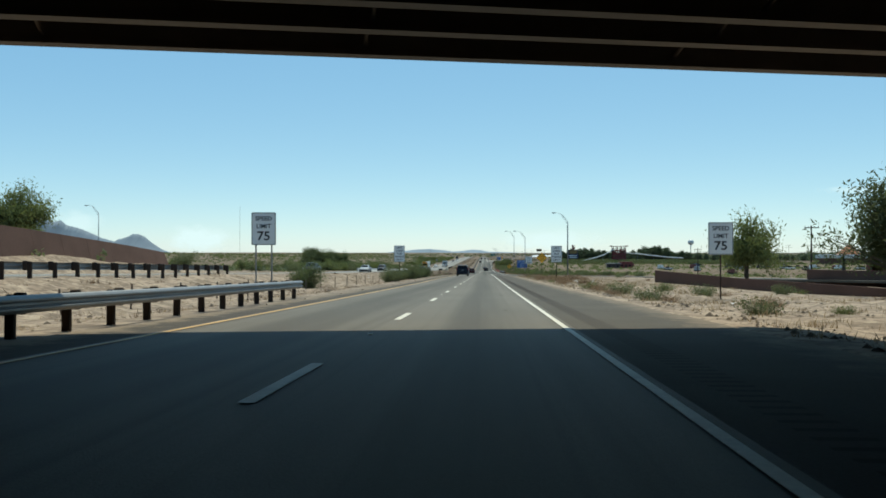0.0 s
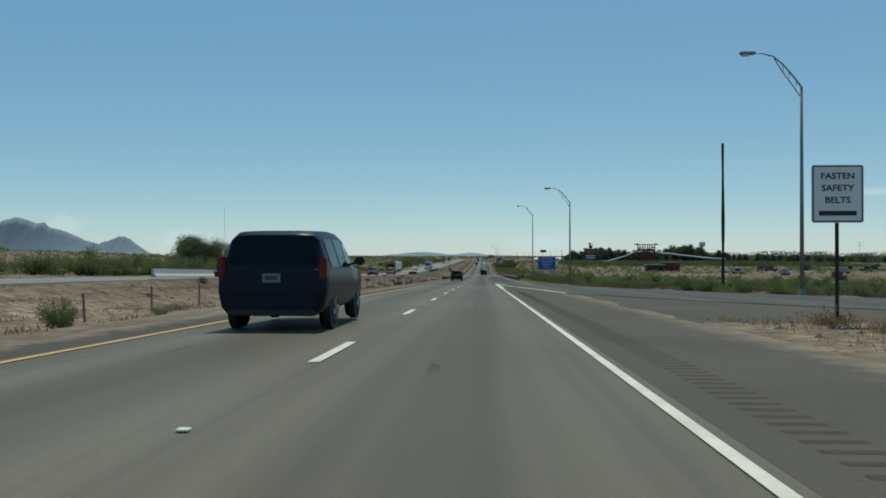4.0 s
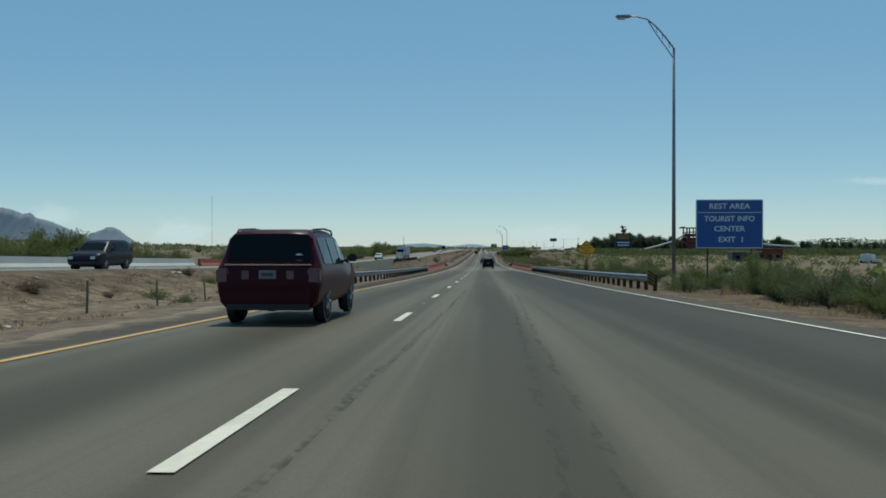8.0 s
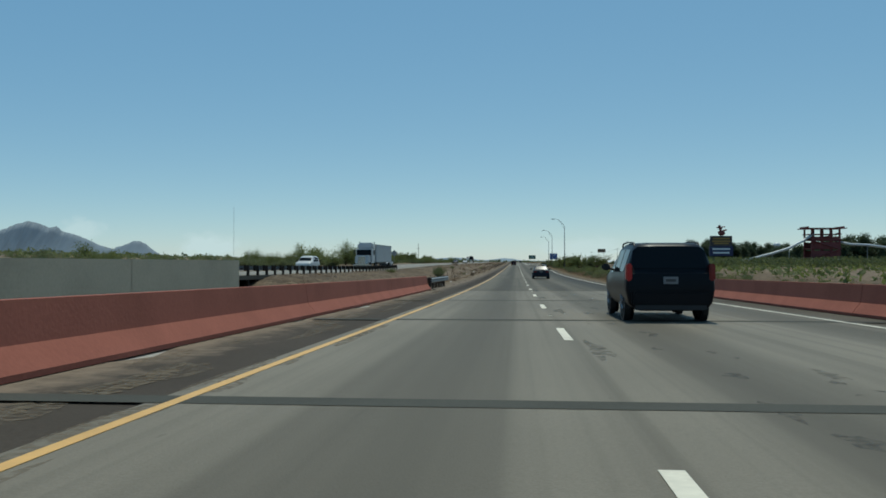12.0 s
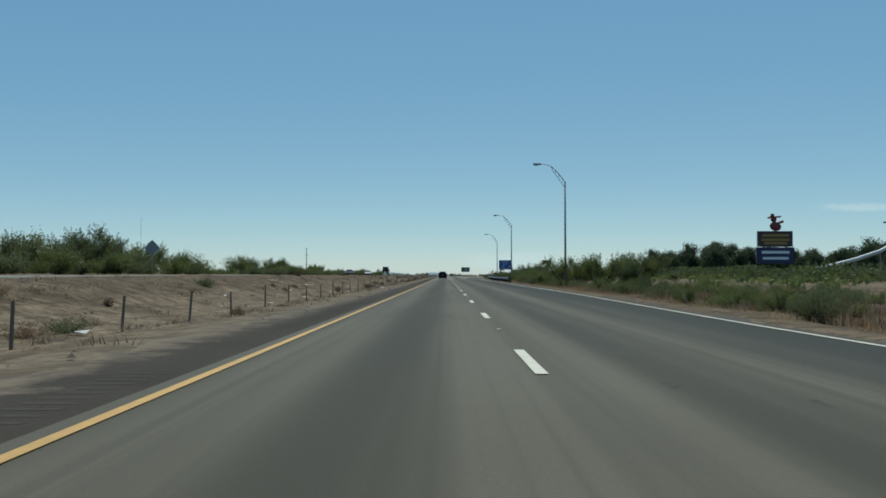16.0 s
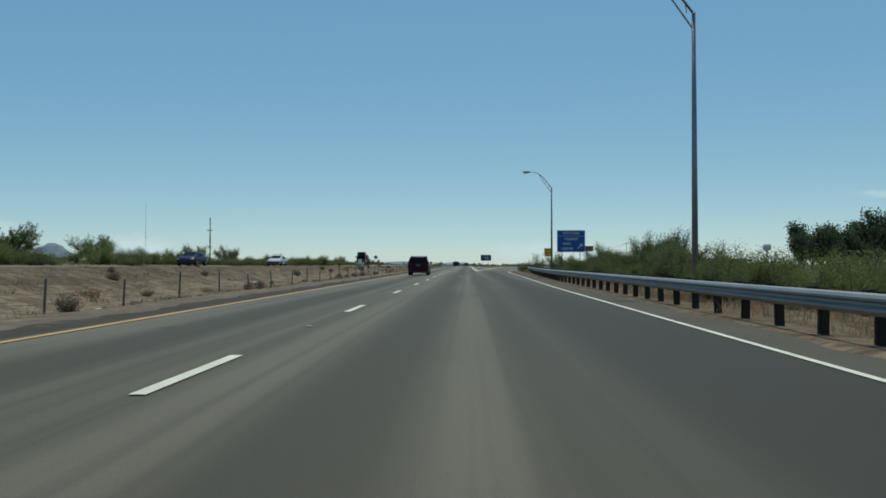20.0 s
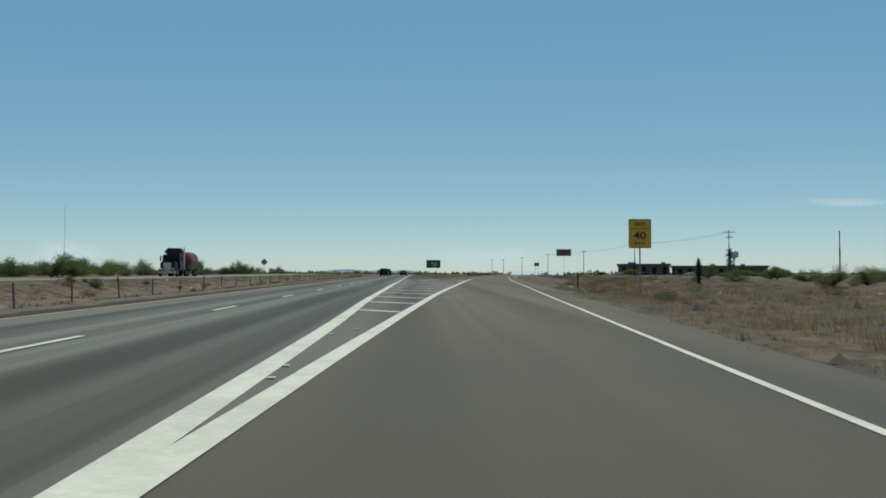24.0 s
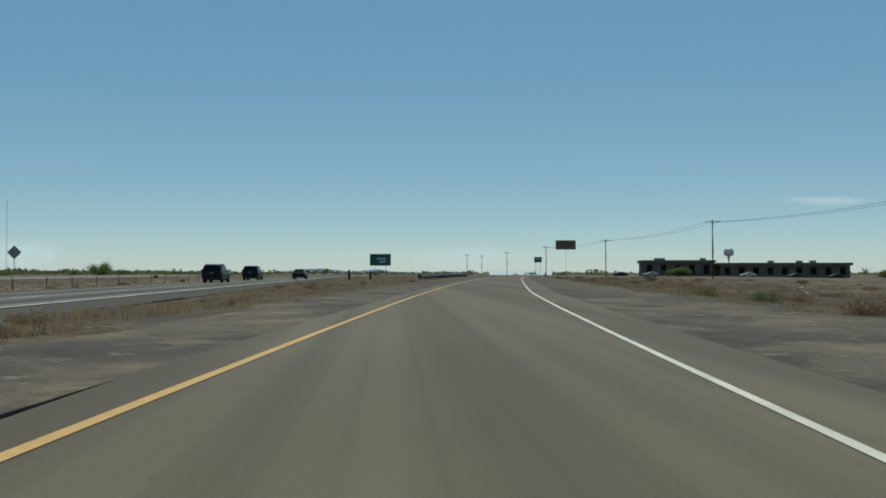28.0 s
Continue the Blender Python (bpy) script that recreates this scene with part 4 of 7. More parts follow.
fence_x = smooth_line([(-60, -11.2), (55, -11), (90, -10), (218, -9.6), (330, -9.5), (480, -9.6), (560, -8.6), (600, -8.3), (800, -8.0), (1000, -8)])


def fence(y0, y1):
    ym = (y0 + y1) / 2
    o = thing("median_fence", float(fence_x(ym)), ym, float(grade(ym)) - 0.3, label="rusty wire fence with thin leaning posts", category="fence", group="median fences")
    ox, oy, oz = o.location
    n = int((y1 - y0) / 5.0)
    ys = [y0 + (y1 - y0) * j / n for j in range(n + 1)]
    me = None
    tops = []
    for y in ys:
        x = float(fence_x(y)) + rng.uniform(-0.06, 0.06)
        z = ground_at(x, y)
        if me is None:
            bm = bmesh.new()
            rod(bm, (0, 0, -0.4), (0, 0, 0.9), 0.04, 0.034, 7)
            p = part("post", bm, FENCE_POST, o)
            me = p.data
        else:
            p = new("post", me)
            p.parent = o
        p.location = (x - ox, y - oy, z - oz)
        p.rotation_euler = (rng.uniform(-0.07, 0.07), rng.uniform(-0.07, 0.07), rng.uniform(0, 3))
        p.scale = (1, 1, rng.uniform(0.88, 1.08))
        tops.append((x - ox, y - oy, z - oz))
    for h in (0.28, 0.54, 0.8):
        bm = bmesh.new()
        pts = []
        for a, b in zip(tops, tops[1:]):
            pts.append((a[0], a[1], a[2] + h))
            pts.append(((a[0] + b[0]) / 2, (a[1] + b[1]) / 2, (a[2] + b[2]) / 2 + h - 0.015))
        pts.append((tops[-1][0], tops[-1][1], tops[-1][2] + h))
        tube(bm, pts, 0.004, 3)
        part("wire", bm, RUST, o)


for a, b in ((-30, 60), (60, 190), (190, 312), (448, 560), (560, 700), (700, 850), (850, 980)):
    fence(a, b - 4.4)


# ---- street lamps ----
def street_lamp(x, y, tall, label):
    """A tapered steel pole with a trussed arm over the road; tall is the height of the pole."""
    z = ground_at(x, y)
    o = thing("street_lamp", x, y, z, label=label, category="street lamp", group="street lamps")
    bm = bmesh.new()
    tube(bm, [(0, 0, -0.2), (0, 0, tall * 0.5), (0, 0, tall)], [0.125, 0.1, 0.07], 10)
    part("pole", bm, STEEL, o, smooth=True)
    bm = bmesh.new()
    box(bm, -0.2, 0.2, -0.2, 0.2, -0.1, 0.05, 0.02)
    rod(bm, (0, 0, 0.05), (0, 0, 0.35), 0.17, 0.14, 10)
    part("base", bm, STEEL, o)
    bm = bmesh.new()
    tube(bm, [(0, 0, tall - 0.05), (-0.45, 0, tall + 0.55), (-1.0, 0, tall + 1.2), (-1.5, 0, tall + 1.62), (-2.1, 0, tall + 1.78), (-2.5, 0, tall + 1.8)], [0.045, 0.045, 0.042, 0.038, 0.035, 0.035], 6)
    part("arm", bm, STEEL, o, smooth=True)
    bm = bmesh.new()
    tube(bm, [(0, 0, tall - 0.65), (-0.55, 0, tall + 0.15), (-1.05, 0, tall + 0.85), (-1.45, 0, tall + 1.52)], 0.03, 6)
    for u, q in ((-0.3, 0.3), (-0.68, 0.78), (-1.0, 1.15)):
        rod(bm, (u, 0, tall + q), (u + 0.05, 0, tall + q - 0.32), 0.018, n=5)
    part("brace", bm, STEEL, o)
    bm = bmesh.new()
    box(bm, -3.3, -2.45, -0.15, 0.15, tall + 1.72, tall + 1.88, 0.05)
    hd = part("lamp_head", bm, STEEL, o)
    bm = bmesh.new()
    box(bm, -3.2, -2.75, -0.12, 0.12, tall + 1.64, tall + 1.72, 0.03)
    part("lens", bm, LENS_CLEAR, hd)


for x, y, h in ((19.3, 177.0, 11.3), (13.4, 240.3, 10.7), (12.6, 307.3, 13.9), (11.18, 596.0, 10.75), (10.96, 664.5, 10.45), (12.35, 731.0, 10.1), (-87.0, 190.0, 13.0)):
    street_lamp(x, y, h, "tall galvanised street lamp with a trussed arm beside the highway")


# ---- signs ----
def text_mesh(words, size, bold=0.0):
    cu = bpy.data.curves.new("words", "FONT")
    cu.body, cu.size, cu.align_x, cu.align_y, cu.extrude, cu.offset = words, size, "CENTER", "CENTER", 0.002, bold
    cu.resolution_u = 3
    ob = new("words", cu)
    me = bpy.data.meshes.new_from_object(ob.evaluated_get(bpy.context.evaluated_depsgraph_get()))
    bpy.data.objects.remove(ob)
    return me


def lettering(words, size, x, z, y, mat, parent, bold=0.012, wide=1.0):
    me = text_mesh(words, size, bold)
    me.materials.clear()
    me.materials.append(mat)
    ob = new("lettering", me)
    ob.parent = parent
    ob.matrix_basis = pose(x, y, z, 90, 0, 0) @ Matrix.Diagonal((wide, 1, 1, 1))
    return ob


def rounded_plate(bm, w, h, r, y0, y1, z0=0.0, x0=0.0):
    pts = []
    for cx, cz, a0 in ((w / 2 - r, h / 2 - r, 0), (-w / 2 + r, h / 2 - r, 90), (-w / 2 + r, -h / 2 + r, 180), (w / 2 - r, -h / 2 + r, 270)):
        for k in range(5):
            a = radians(a0 + k * 22.5)
            pts.append((x0 + cx + r * math.cos(a), z0 + cz + r * math.sin(a)))
    fr = [bm.verts.new((p, y0, q)) for p, q in pts]
    bk = [bm.verts.new((p, y1, q)) for p, q in pts]
    bm.faces.new(fr)
    bm.faces.new(bk[::-1])
    n = len(pts)
    for k in range(n):
        bm.faces.new((fr[k], bk[k], bk[(k + 1) % n], fr[(k + 1) % n]))
    return bm


def sign(name, x, y, bottom, w, h, face, ink, posts, label, lines=(), border=True, turn=0.0, post_mat=None, z=None, diamond=False, category="road sign", back=False, group=""):
    """A sheet sign on posts. lines: words, size, x, z from the middle, width factor. bottom is above the ground."""
    z = float(grade(y)) if z is None else z
    o = thing(name, x, y, z, turn, label=label, category=category, group=group)
    mid = bottom + h / 2
    tilt = pose(0, 0, mid, 0, 45 if diamond else 0, 0)
    if diamond:
        w2 = h2 = h / math.sqrt(2)
    else:
        w2, h2 = w, h
    bm = bmesh.new()
    rounded_plate(bm, w2, h2, min(0.09, w2 * 0.05), 0.0, 0.02)
    bm.transform(tilt)
    p = part("panel", bm, SIGN_BACK if back else face, o)
    if border and not back:
        bm = bmesh.new()
        t = 0.025 if h < 2.2 else 0.04
        e = 0.03
        for a in (-1, 1):
            box(bm, -w2 / 2 + e, w2 / 2 - e, -0.006, 0.0, a * (h2 / 2 - e) - t / 2, a * (h2 / 2 - e) + t / 2)
            box(bm, a * (w2 / 2 - e) - t / 2, a * (w2 / 2 - e) + t / 2, -0.006, 0.0, -h2 / 2 + e, h2 / 2 - e)
        bm.transform(tilt)
        part("border", bm, ink, p)
    if not back:
        for words, size, lx, lz, wide in lines:
            if words == "|":
                bm = bmesh.new()
                box(bm, lx - wide / 2, lx + wide / 2, -0.006, 0.0, mid + lz - size / 2, mid + lz + size / 2)
                part("bar", bm, ink, p)
            else:
                lettering(words, size, lx, mid + lz, -0.004, ink, p, bold=size * 0.018, wide=wide)
    for px in posts:
        bm = bmesh.new()
        top = mid + h * 0.42 - (abs(px) if diamond else 0)
        box(bm, px - 0.035, px + 0.035, 0.022, 0.075, ground_at(x, y) - z - 0.4, top, 0.008)
        part("post", bm, post_mat or STEEL, o)
    for q in (-0.3, 0.3):
        bm = bmesh.new()
        k = (0.35 if diamond else 0.46) * w2
        box(bm, -k, k, 0.02, 0.045, mid + q * h2 - 0.02, mid + q * h2 + 0.02)
        part("brace", bm, STEEL, o)
    return o


SPEED = [("SPEED", 0.30, 0, 0.50, 1.05), ("LIMIT", 0.30, 0, 0.12, 1.05), ("75", 0.62, 0, -0.38, 1.1)]
sign("speed_limit_sign", -9.05, 41.6, 2.4, 1.24, 1.64, SIGN_WHITE, BLACK, (-0.4, 0.4), "white speed limit sign on two steel posts by the median", SPEED, group="speed limit signs")
sign("speed_limit_sign", 13.85, 43.0, 1.95, 1.24, 1.64, SIGN_WHITE, BLACK, (0.0,), "white speed limit sign on a single post in dry grass", SPEED, post_mat=RUST, group="speed limit signs")
PASS = [("LEFT", 0.27, 0, 0.68, 1.1), ("LANE", 0.27, 0, 0.34, 1.1), ("FOR", 0.27, 0, 0.0, 1.1), ("PASSING", 0.27, 0, -0.34, 0.95), ("ONLY", 0.27, 0, -0.68, 1.1)]
sign("lane_use_sign", -7.75, 95.8, 2.05, 1.22, 1.86, SIGN_WHITE, BLACK, (0.0,), "white lane use sign beside a green bush in the median", PASS, post_mat=RUST, group="lane use signs")
sign("lane_use_sign", 10.15, 96.5, 2.03, 1.22, 1.86, SIGN_WHITE, BLACK, (0.0,), "white lane use sign among dry brown brush", PASS, post_mat=RUST, group="lane use signs")
ICE = [("BRIDGE", 0.2, 0, 0.40, 1.1), ("MAY ICE IN", 0.2, 0, 0.13, 1.1), ("COLD", 0.2, 0, -0.14, 1.1), ("WEATHER", 0.2, 0, -0.38, 1.0)]
sign("warning_sign", 10.5, 126.5, 2.1, 1.66, 1.66, SIGN_YELLOW, BLACK, (0.0,), "yellow diamond bridge ice warning sign on a dark post", ICE, post_mat=RUST, diamond=True, group="warning signs")
sign("safety_belt_sign", 9.75, 149.3, 2.21, 1.1, 1.25, SIGN_WHITE, BLACK, (0.0,), "white seat belt law sign beside the entrance ramp", [("FASTEN", 0.19, 0, 0.38, 1.1), ("SAFETY", 0.19, 0, 0.12, 1.1), ("BELTS", 0.19, 0, -0.14, 1.1), ("|", 0.1, 0, -0.42, 0.8)], post_mat=WOOD)
sign("rest_area_sign", 15.45, 306.3, 2.06, 3.7, 2.73, SIGN_BLUE, SIGN_WHITE, (-1.2, 1.2), "blue rest area sign on two timber posts", [("REST AREA", 0.42, 0, 0.98, 1.1), ("|", 0.035, 0, 0.64, 3.5), ("TOURIST INFO", 0.42, 0, 0.28, 1.0), ("CENTER", 0.42, 0, -0.28, 1.1), ("EXIT  1", 0.42, 0.1, -0.88, 1.1)], post_mat=WOOD, group="rest area signs")
sign("warning_sign", 11.9, 342.3, 1.65, 1.87, 1.87, SIGN_YELLOW, BLACK, (0.0,), "yellow diamond warning sign behind the guard rail", ICE, post_mat=RUST, diamond=True, group="warning signs")
o = sign("rest_area_sign", 14.15, 727.5, 2.36, 3.1, 2.42, SIGN_BLUE, SIGN_WHITE, (-1.0, 1.0), "blue rest area exit sign with an arrow among bushes", [("REST AREA", 0.36, 0, 0.88, 1.05), ("|", 0.035, 0, 0.56, 2.85), ("TOURIST", 0.36, 0, 0.22, 1.05), ("INFO", 0.36, -0.45, -0.30, 1.05), ("CENTER", 0.36, -0.4, -0.84, 0.95)], post_mat=WOOD, group="rest area signs")
bm = bmesh.new()
rod(bm, (0.72, -0.006, 2.75), (1.15, -0.006, 3.15), 0.055, n=4)
a, b, c = bm.verts.new((0.95, -0.008, 3.25)), bm.verts.new((1.3, -0.008, 3.3)), bm.verts.new((1.25, -0.008, 2.92))
bm.faces.new((a, b, c))
part("arrow", bm, SIGN_WHITE, o)
sign("exit_speed_sign", 18.15, 798.05, 2.38, 1.27, 1.63, SIGN_YELLOW, BLACK, (0.0,), "yellow exit speed advisory sign on a steel post", [("EXIT", 0.27, 0, 0.52, 1.1), ("|", 0.025, 0, 0.27, 1.15), ("40", 0.6, 0, -0.13, 1.15), ("M P H.", 0.2, 0, -0.56, 1.1)])
sign("exit_guide_sign", 12.3, 1091.0, 2.9, 5.7, 3.2, SIGN_GREEN, SIGN_WHITE, (-1.5, 1.5), "green exit guide sign on two posts", [("|", 0.3, 0.3, 0.3, 2.6), ("|", 0.35, 0.6, -0.5, 1.6)], post_mat=WOOD)
sign("warning_sign", -32.3, 598.8, 3.1, 1.75, 1.75, SIGN_YELLOW, BLACK, (0.0,), "back of a diamond warning sign beside the opposite carriageway", diamond=True, back=True, group="warning signs")
sign("warning_sign", -35.2, 978.0, 2.7, 1.9, 1.9, SIGN_YELLOW, BLACK, (0.0,), "back of a grey diamond sign near low bushes", diamond=True, back=True, group="warning signs")
sign("guide_sign", 48.0, 1048.0, 3.2, 1.7, 1.2, SIGN_GREEN, SIGN_WHITE, (-0.5, 0.5), "small far guide sign beside the ramp", [("|", 0.2, 0, 0.1, 1.1)], post_mat=WOOD)
sign("billboard", 75.5, 1150.0, 9.2, 7.0, 3.2, SIGN_BROWN, INK_FADED, (0.0,), "brown billboard on a single tall post", [("|", 0.5, 0, 0.4, 4.6), ("|", 0.3, 0, -0.5, 3.6)], category="billboard", post_mat=RUST)


# ---- plants ----
def foliage(seed, shoots, spread, tall, leaf, per, lean=1.0, trunk=0.0, clump=0.16, stem=0.018, flat=0.0, limbs=0):
    """Meshes of stems and of leaves for one plant. shoots: stems from the root; per: leaves on each."""
    r = np.random.RandomState(seed)
    bm = bmesh.new()
    tips = []
    if trunk:
        tube(bm, [(0, 0, -0.3), (0.04, 0.02, trunk * 0.5), (r.uniform(-0.1, 0.1), r.uniform(-0.1, 0.1), trunk)], [stem * 5, stem * 4, stem * 3], 7)
    lobes = []
    for s in range(max(6, shoots // 8)):
        a = r.uniform(0, 2 * math.pi)
        out = spread * math.sqrt(r.uniform(0.02, 1.0)) * lean
        lobes.append(np.array([math.cos(a) * out, math.sin(a) * out, tall * r.uniform(0.5, 1.0) * (1 - 0.45 * (out / spread) ** 2)]))
    for s in range(shoots):
        if trunk:
            end = lobes[r.randint(len(lobes))] + np.clip(r.normal(0, 1, 3), -1.8, 1.8) * spread * np.array([0.15, 0.15, 0.10])
            a = math.atan2(end[1], end[0])
        else:
            a = r.uniform(0, 2 * math.pi)
            out = spread * math.sqrt(r.uniform(0.02, 1.0)) * lean
            top = tall * r.uniform(0.55, 1.0) * (1 - 0.45 * (out / spread) ** 2)
            end = np.array([math.cos(a) * out, math.sin(a) * out, top])
        root = np.array([0.0, 0.0, trunk]) + np.array([r.normal(0, 0.05 * spread), r.normal(0, 0.05 * spread), 0 if trunk else -0.1])
        mid = root * 0.5 + end * 0.5 + np.array([math.cos(a), math.sin(a), 0.6]) * 0.12 * tall * r.uniform(-0.3, 0.8)
        if s % 2 == 0:
            tube(bm, [tuple(root), tuple(mid), tuple(end)], [stem, stem * 0.7, stem * 0.25], 3)
        tips.append((root, mid, end))
    leaves_v, leaves_f = [], []
    for root, mid, end in tips:
        n = per
        t = r.uniform(0.1 if trunk > 0.6 else -0.5 if trunk else -0.75, 1.05, n)[:, None]
        c = np.where(t < 0, mid[None] * (1 + t) - root[None] * t, mid[None] * (1 - t) + end[None] * t) + np.clip(r.normal(0, 1, (n, 3)), -1.7, 1.7) * clump * np.array([1, 1, 0.8 - flat])
        c[:, 2] = np.maximum(c[:, 2], 0.02)
        d = r.normal(0, 1, (n, 3)) + np.array([0, 0, 0.5])
        d /= np.linalg.norm(d, axis=1)[:, None]
        w = np.cross(d, r.normal(0, 1, (n, 3)))
        w /= np.linalg.norm(w, axis=1)[:, None] + 1e-9
        ln = leaf * r.uniform(0.6, 1.4, (n, 1))
        b0 = len(leaves_v)
        quad = np.stack([c - d * ln, c + w * ln * 0.3, c + d * ln, c - w * ln * 0.3], 1).reshape(-1, 3)
        leaves_v += quad.tolist()
        leaves_f += [(b0 + 4 * k, b0 + 4 * k + 1, b0 + 4 * k + 2, b0 + 4 * k + 3) for k in range(n)]
    return bm, leaves_v, leaves_f


def limbed(seed, wide, tall, limbs, shoots, per, leaf):
    """An open desert tree: kinked dark limbs from one stump, each carrying upright feathery shoots."""
    r = np.random.RandomState(seed)
    bm = bmesh.new()
    tube(bm, [(0, 0, -0.3), (0.03, 0.0, 0.2), (0.0, 0.05, 0.5)], [0.2, 0.17, 0.12], 8)
    v, f = [], []
    for q in range(limbs):
        a = 2 * math.pi * (q + r.uniform(-0.3, 0.3)) / limbs
        reach = wide * r.uniform(0.45, 1.0)
        high = tall * r.uniform(0.42, 0.8) * (1.15 - 0.4 * reach / wide)
        pts = [np.array([0.0, 0.0, 0.35])]
        for k in range(1, 7):
            u = k / 6
            p = np.array([math.cos(a) * reach * u ** 0.85, math.sin(a) * reach * u ** 0.85, 0.35 + (high - 0.35) * u ** 1.15])
            pts.append(p + r.normal(0, 1, 3) * 0.055 * wide * np.array([1, 1, 0.7]))
        tube(bm, [tuple(p) for p in pts], [0.12, 0.1, 0.085, 0.07, 0.05, 0.036, 0.02], 6)
        for k in range(shoots):
            u = 6 * r.uniform(0.3, 1.0) ** 0.8
            i = min(int(u), 5)
            c = pts[i] + (pts[i + 1] - pts[i]) * (u - i)
            way = np.array([math.cos(a) * 0.4, math.sin(a) * 0.4, 0.75]) + r.normal(0, 1, 3) * np.array([0.6, 0.6, 0.35])
            way *= tall * r.uniform(0.14, 0.36) / np.linalg.norm(way)
            e = c + way
            e[2] = min(max(e[2], 0.35), tall * 1.03)
            if k % 2 == 0:
                tube(bm, [tuple(c), tuple(c * 0.5 + e * 0.5 + r.normal(0, 0.05, 3)), tuple(e)], [0.022, 0.015, 0.006], 3)
            w = r.uniform(0.0, 1.0, (per, 1)) ** 0.8
            m = c + (e - c) * w + r.normal(0, 1, (per, 3)) * (0.2 * (1.15 - w)) * np.array([1, 1, 0.8])
            m[:, 2] = np.maximum(m[:, 2], 0.1)
            d = r.normal(0, 1, (per, 3)) + way / np.linalg.norm(way)
            d *= leaf * r.uniform(0.6, 1.4, (per, 1)) / np.linalg.norm(d, axis=1)[:, None]
            n = np.cross(d, r.normal(0, 1, (per, 3)))
            n *= 0.36 * leaf / (np.linalg.norm(n, axis=1)[:, None] + 1e-9)
            b = len(v)
            v += np.stack([m - d, m + n, m + d, m - n], 1).reshape(-1, 3).tolist()
            f += [(b + 4 * j, b + 4 * j + 1, b + 4 * j + 2, b + 4 * j + 3) for j in range(per)]
    return bm, v, f


def plant(name, meshes, mat, category, label):
    bm, v, f = meshes
    o = thing(name, 0, 0, 0, label=label, category=category)
    tagged(part("trunk" if category == "tree" else "stem", bm, BARK, o), kind="stuff")
    raw("crown", v, f, mat, o)
    return o


def remove(ob):
    for o in (*ob.children_recursive, ob):
        bpy.data.objects.remove(o)


kinds = {
    "creosote": [plant("creosote_bush", foliage(10 + k, 64, 1.1, 1.5, 0.042, 105, clump=0.12), LEAF_GREY if k == 2 else LEAF_BUSH, "bush", "upright grey-green creosote bush in sandy soil") for k in range(3)],
    "bursage": [plant("bursage_bush", foliage(15 + k, 58, 1.15, 1.35, 0.044, 100, clump=0.13), LEAF if k == 2 else LEAF_GREY, "bush", "rounded grey-green bursage bush in brown soil") for k in range(3)],
    "low": [plant("desert_shrub", foliage(20 + k, 34, 0.9, 0.75, 0.05, 52, clump=0.13), LEAF_GREY if k else LEAF, "bush", "low olive desert shrub on sand") for k in range(2)],
    "mesquite": [plant("mesquite", foliage(30 + k, 90, 2.5, 3.2, 0.056, 140, clump=0.2, stem=0.035, trunk=0.35), LEAF if k else LEAF_GREY, "bush", "wide feathery mesquite with dark twisted stems") for k in range(3)],
    "big": [plant("mesquite", foliage(35 + k, 120, 2.7, 3.6, 0.06, 220, clump=0.2, stem=0.055, trunk=0.5), (LEAF, LEAF_BUSH)[k], "tree", "large feathery mesquite with dark twisted stems") for k in range(2)],
    "limbed": [plant("mesquite", limbed(90 + k, 2.9, 3.9, 11, 34, 50, 0.06), LEAF if k else LEAF_GREY, "tree", "large open mesquite with dark twisted limbs and feathery shoots") for k in range(2)],
    "tumble": [plant("tumbleweed", foliage(95 + k, 40, 0.42, 0.62, 0.035, 40, clump=0.07, stem=0.006), BRUSH, "bush", "round brown tumbleweed caught in the median") for k in range(2)],
    "far": [plant("desert_bush", foliage(70 + k, 60, 2.5, 3.2, 0.11, 66, clump=0.36, stem=0.03, trunk=0.3), LEAF if k else LEAF_GREY, "bush", "rounded olive desert bush beyond the opposite carriageway") for k in range(3)],
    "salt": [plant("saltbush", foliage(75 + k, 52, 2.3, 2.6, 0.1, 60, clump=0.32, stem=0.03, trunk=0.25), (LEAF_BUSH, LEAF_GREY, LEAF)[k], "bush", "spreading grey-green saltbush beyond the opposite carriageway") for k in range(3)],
    "shade": [plant("tree", foliage(80 + k, 130, 4.6, 9.4, 0.17, 170, clump=0.75, stem=0.07, trunk=1.8), LEAF_BUSH, "tree", "tall spreading olive-green tree beyond the opposite carriageway") for k in range(2)],
    "dry": [plant("dry_brush", foliage(40 + k, 36, 0.75, 0.6, 0.045, 34, clump=0.11, stem=0.008), DRY, "bush", "dry brown tumbleweed brush") for k in range(2)],
    "broad": [plant("tree", foliage(50 + k, 100, 2.8, 3.8, 0.11, 130, clump=0.42, stem=0.045, trunk=1.6), LEAF, "tree", "round-crowned green shade tree") for k in range(2)],
    "poplar": [plant("tree", foliage(60 + k, 90, 2.2, 9.6, 0.3, 44, clump=0.6, stem=0.05, trunk=1.0), LEAF_DARK, "tree", "tall dark green tree in a windbreak row") for k in range(3)],
}


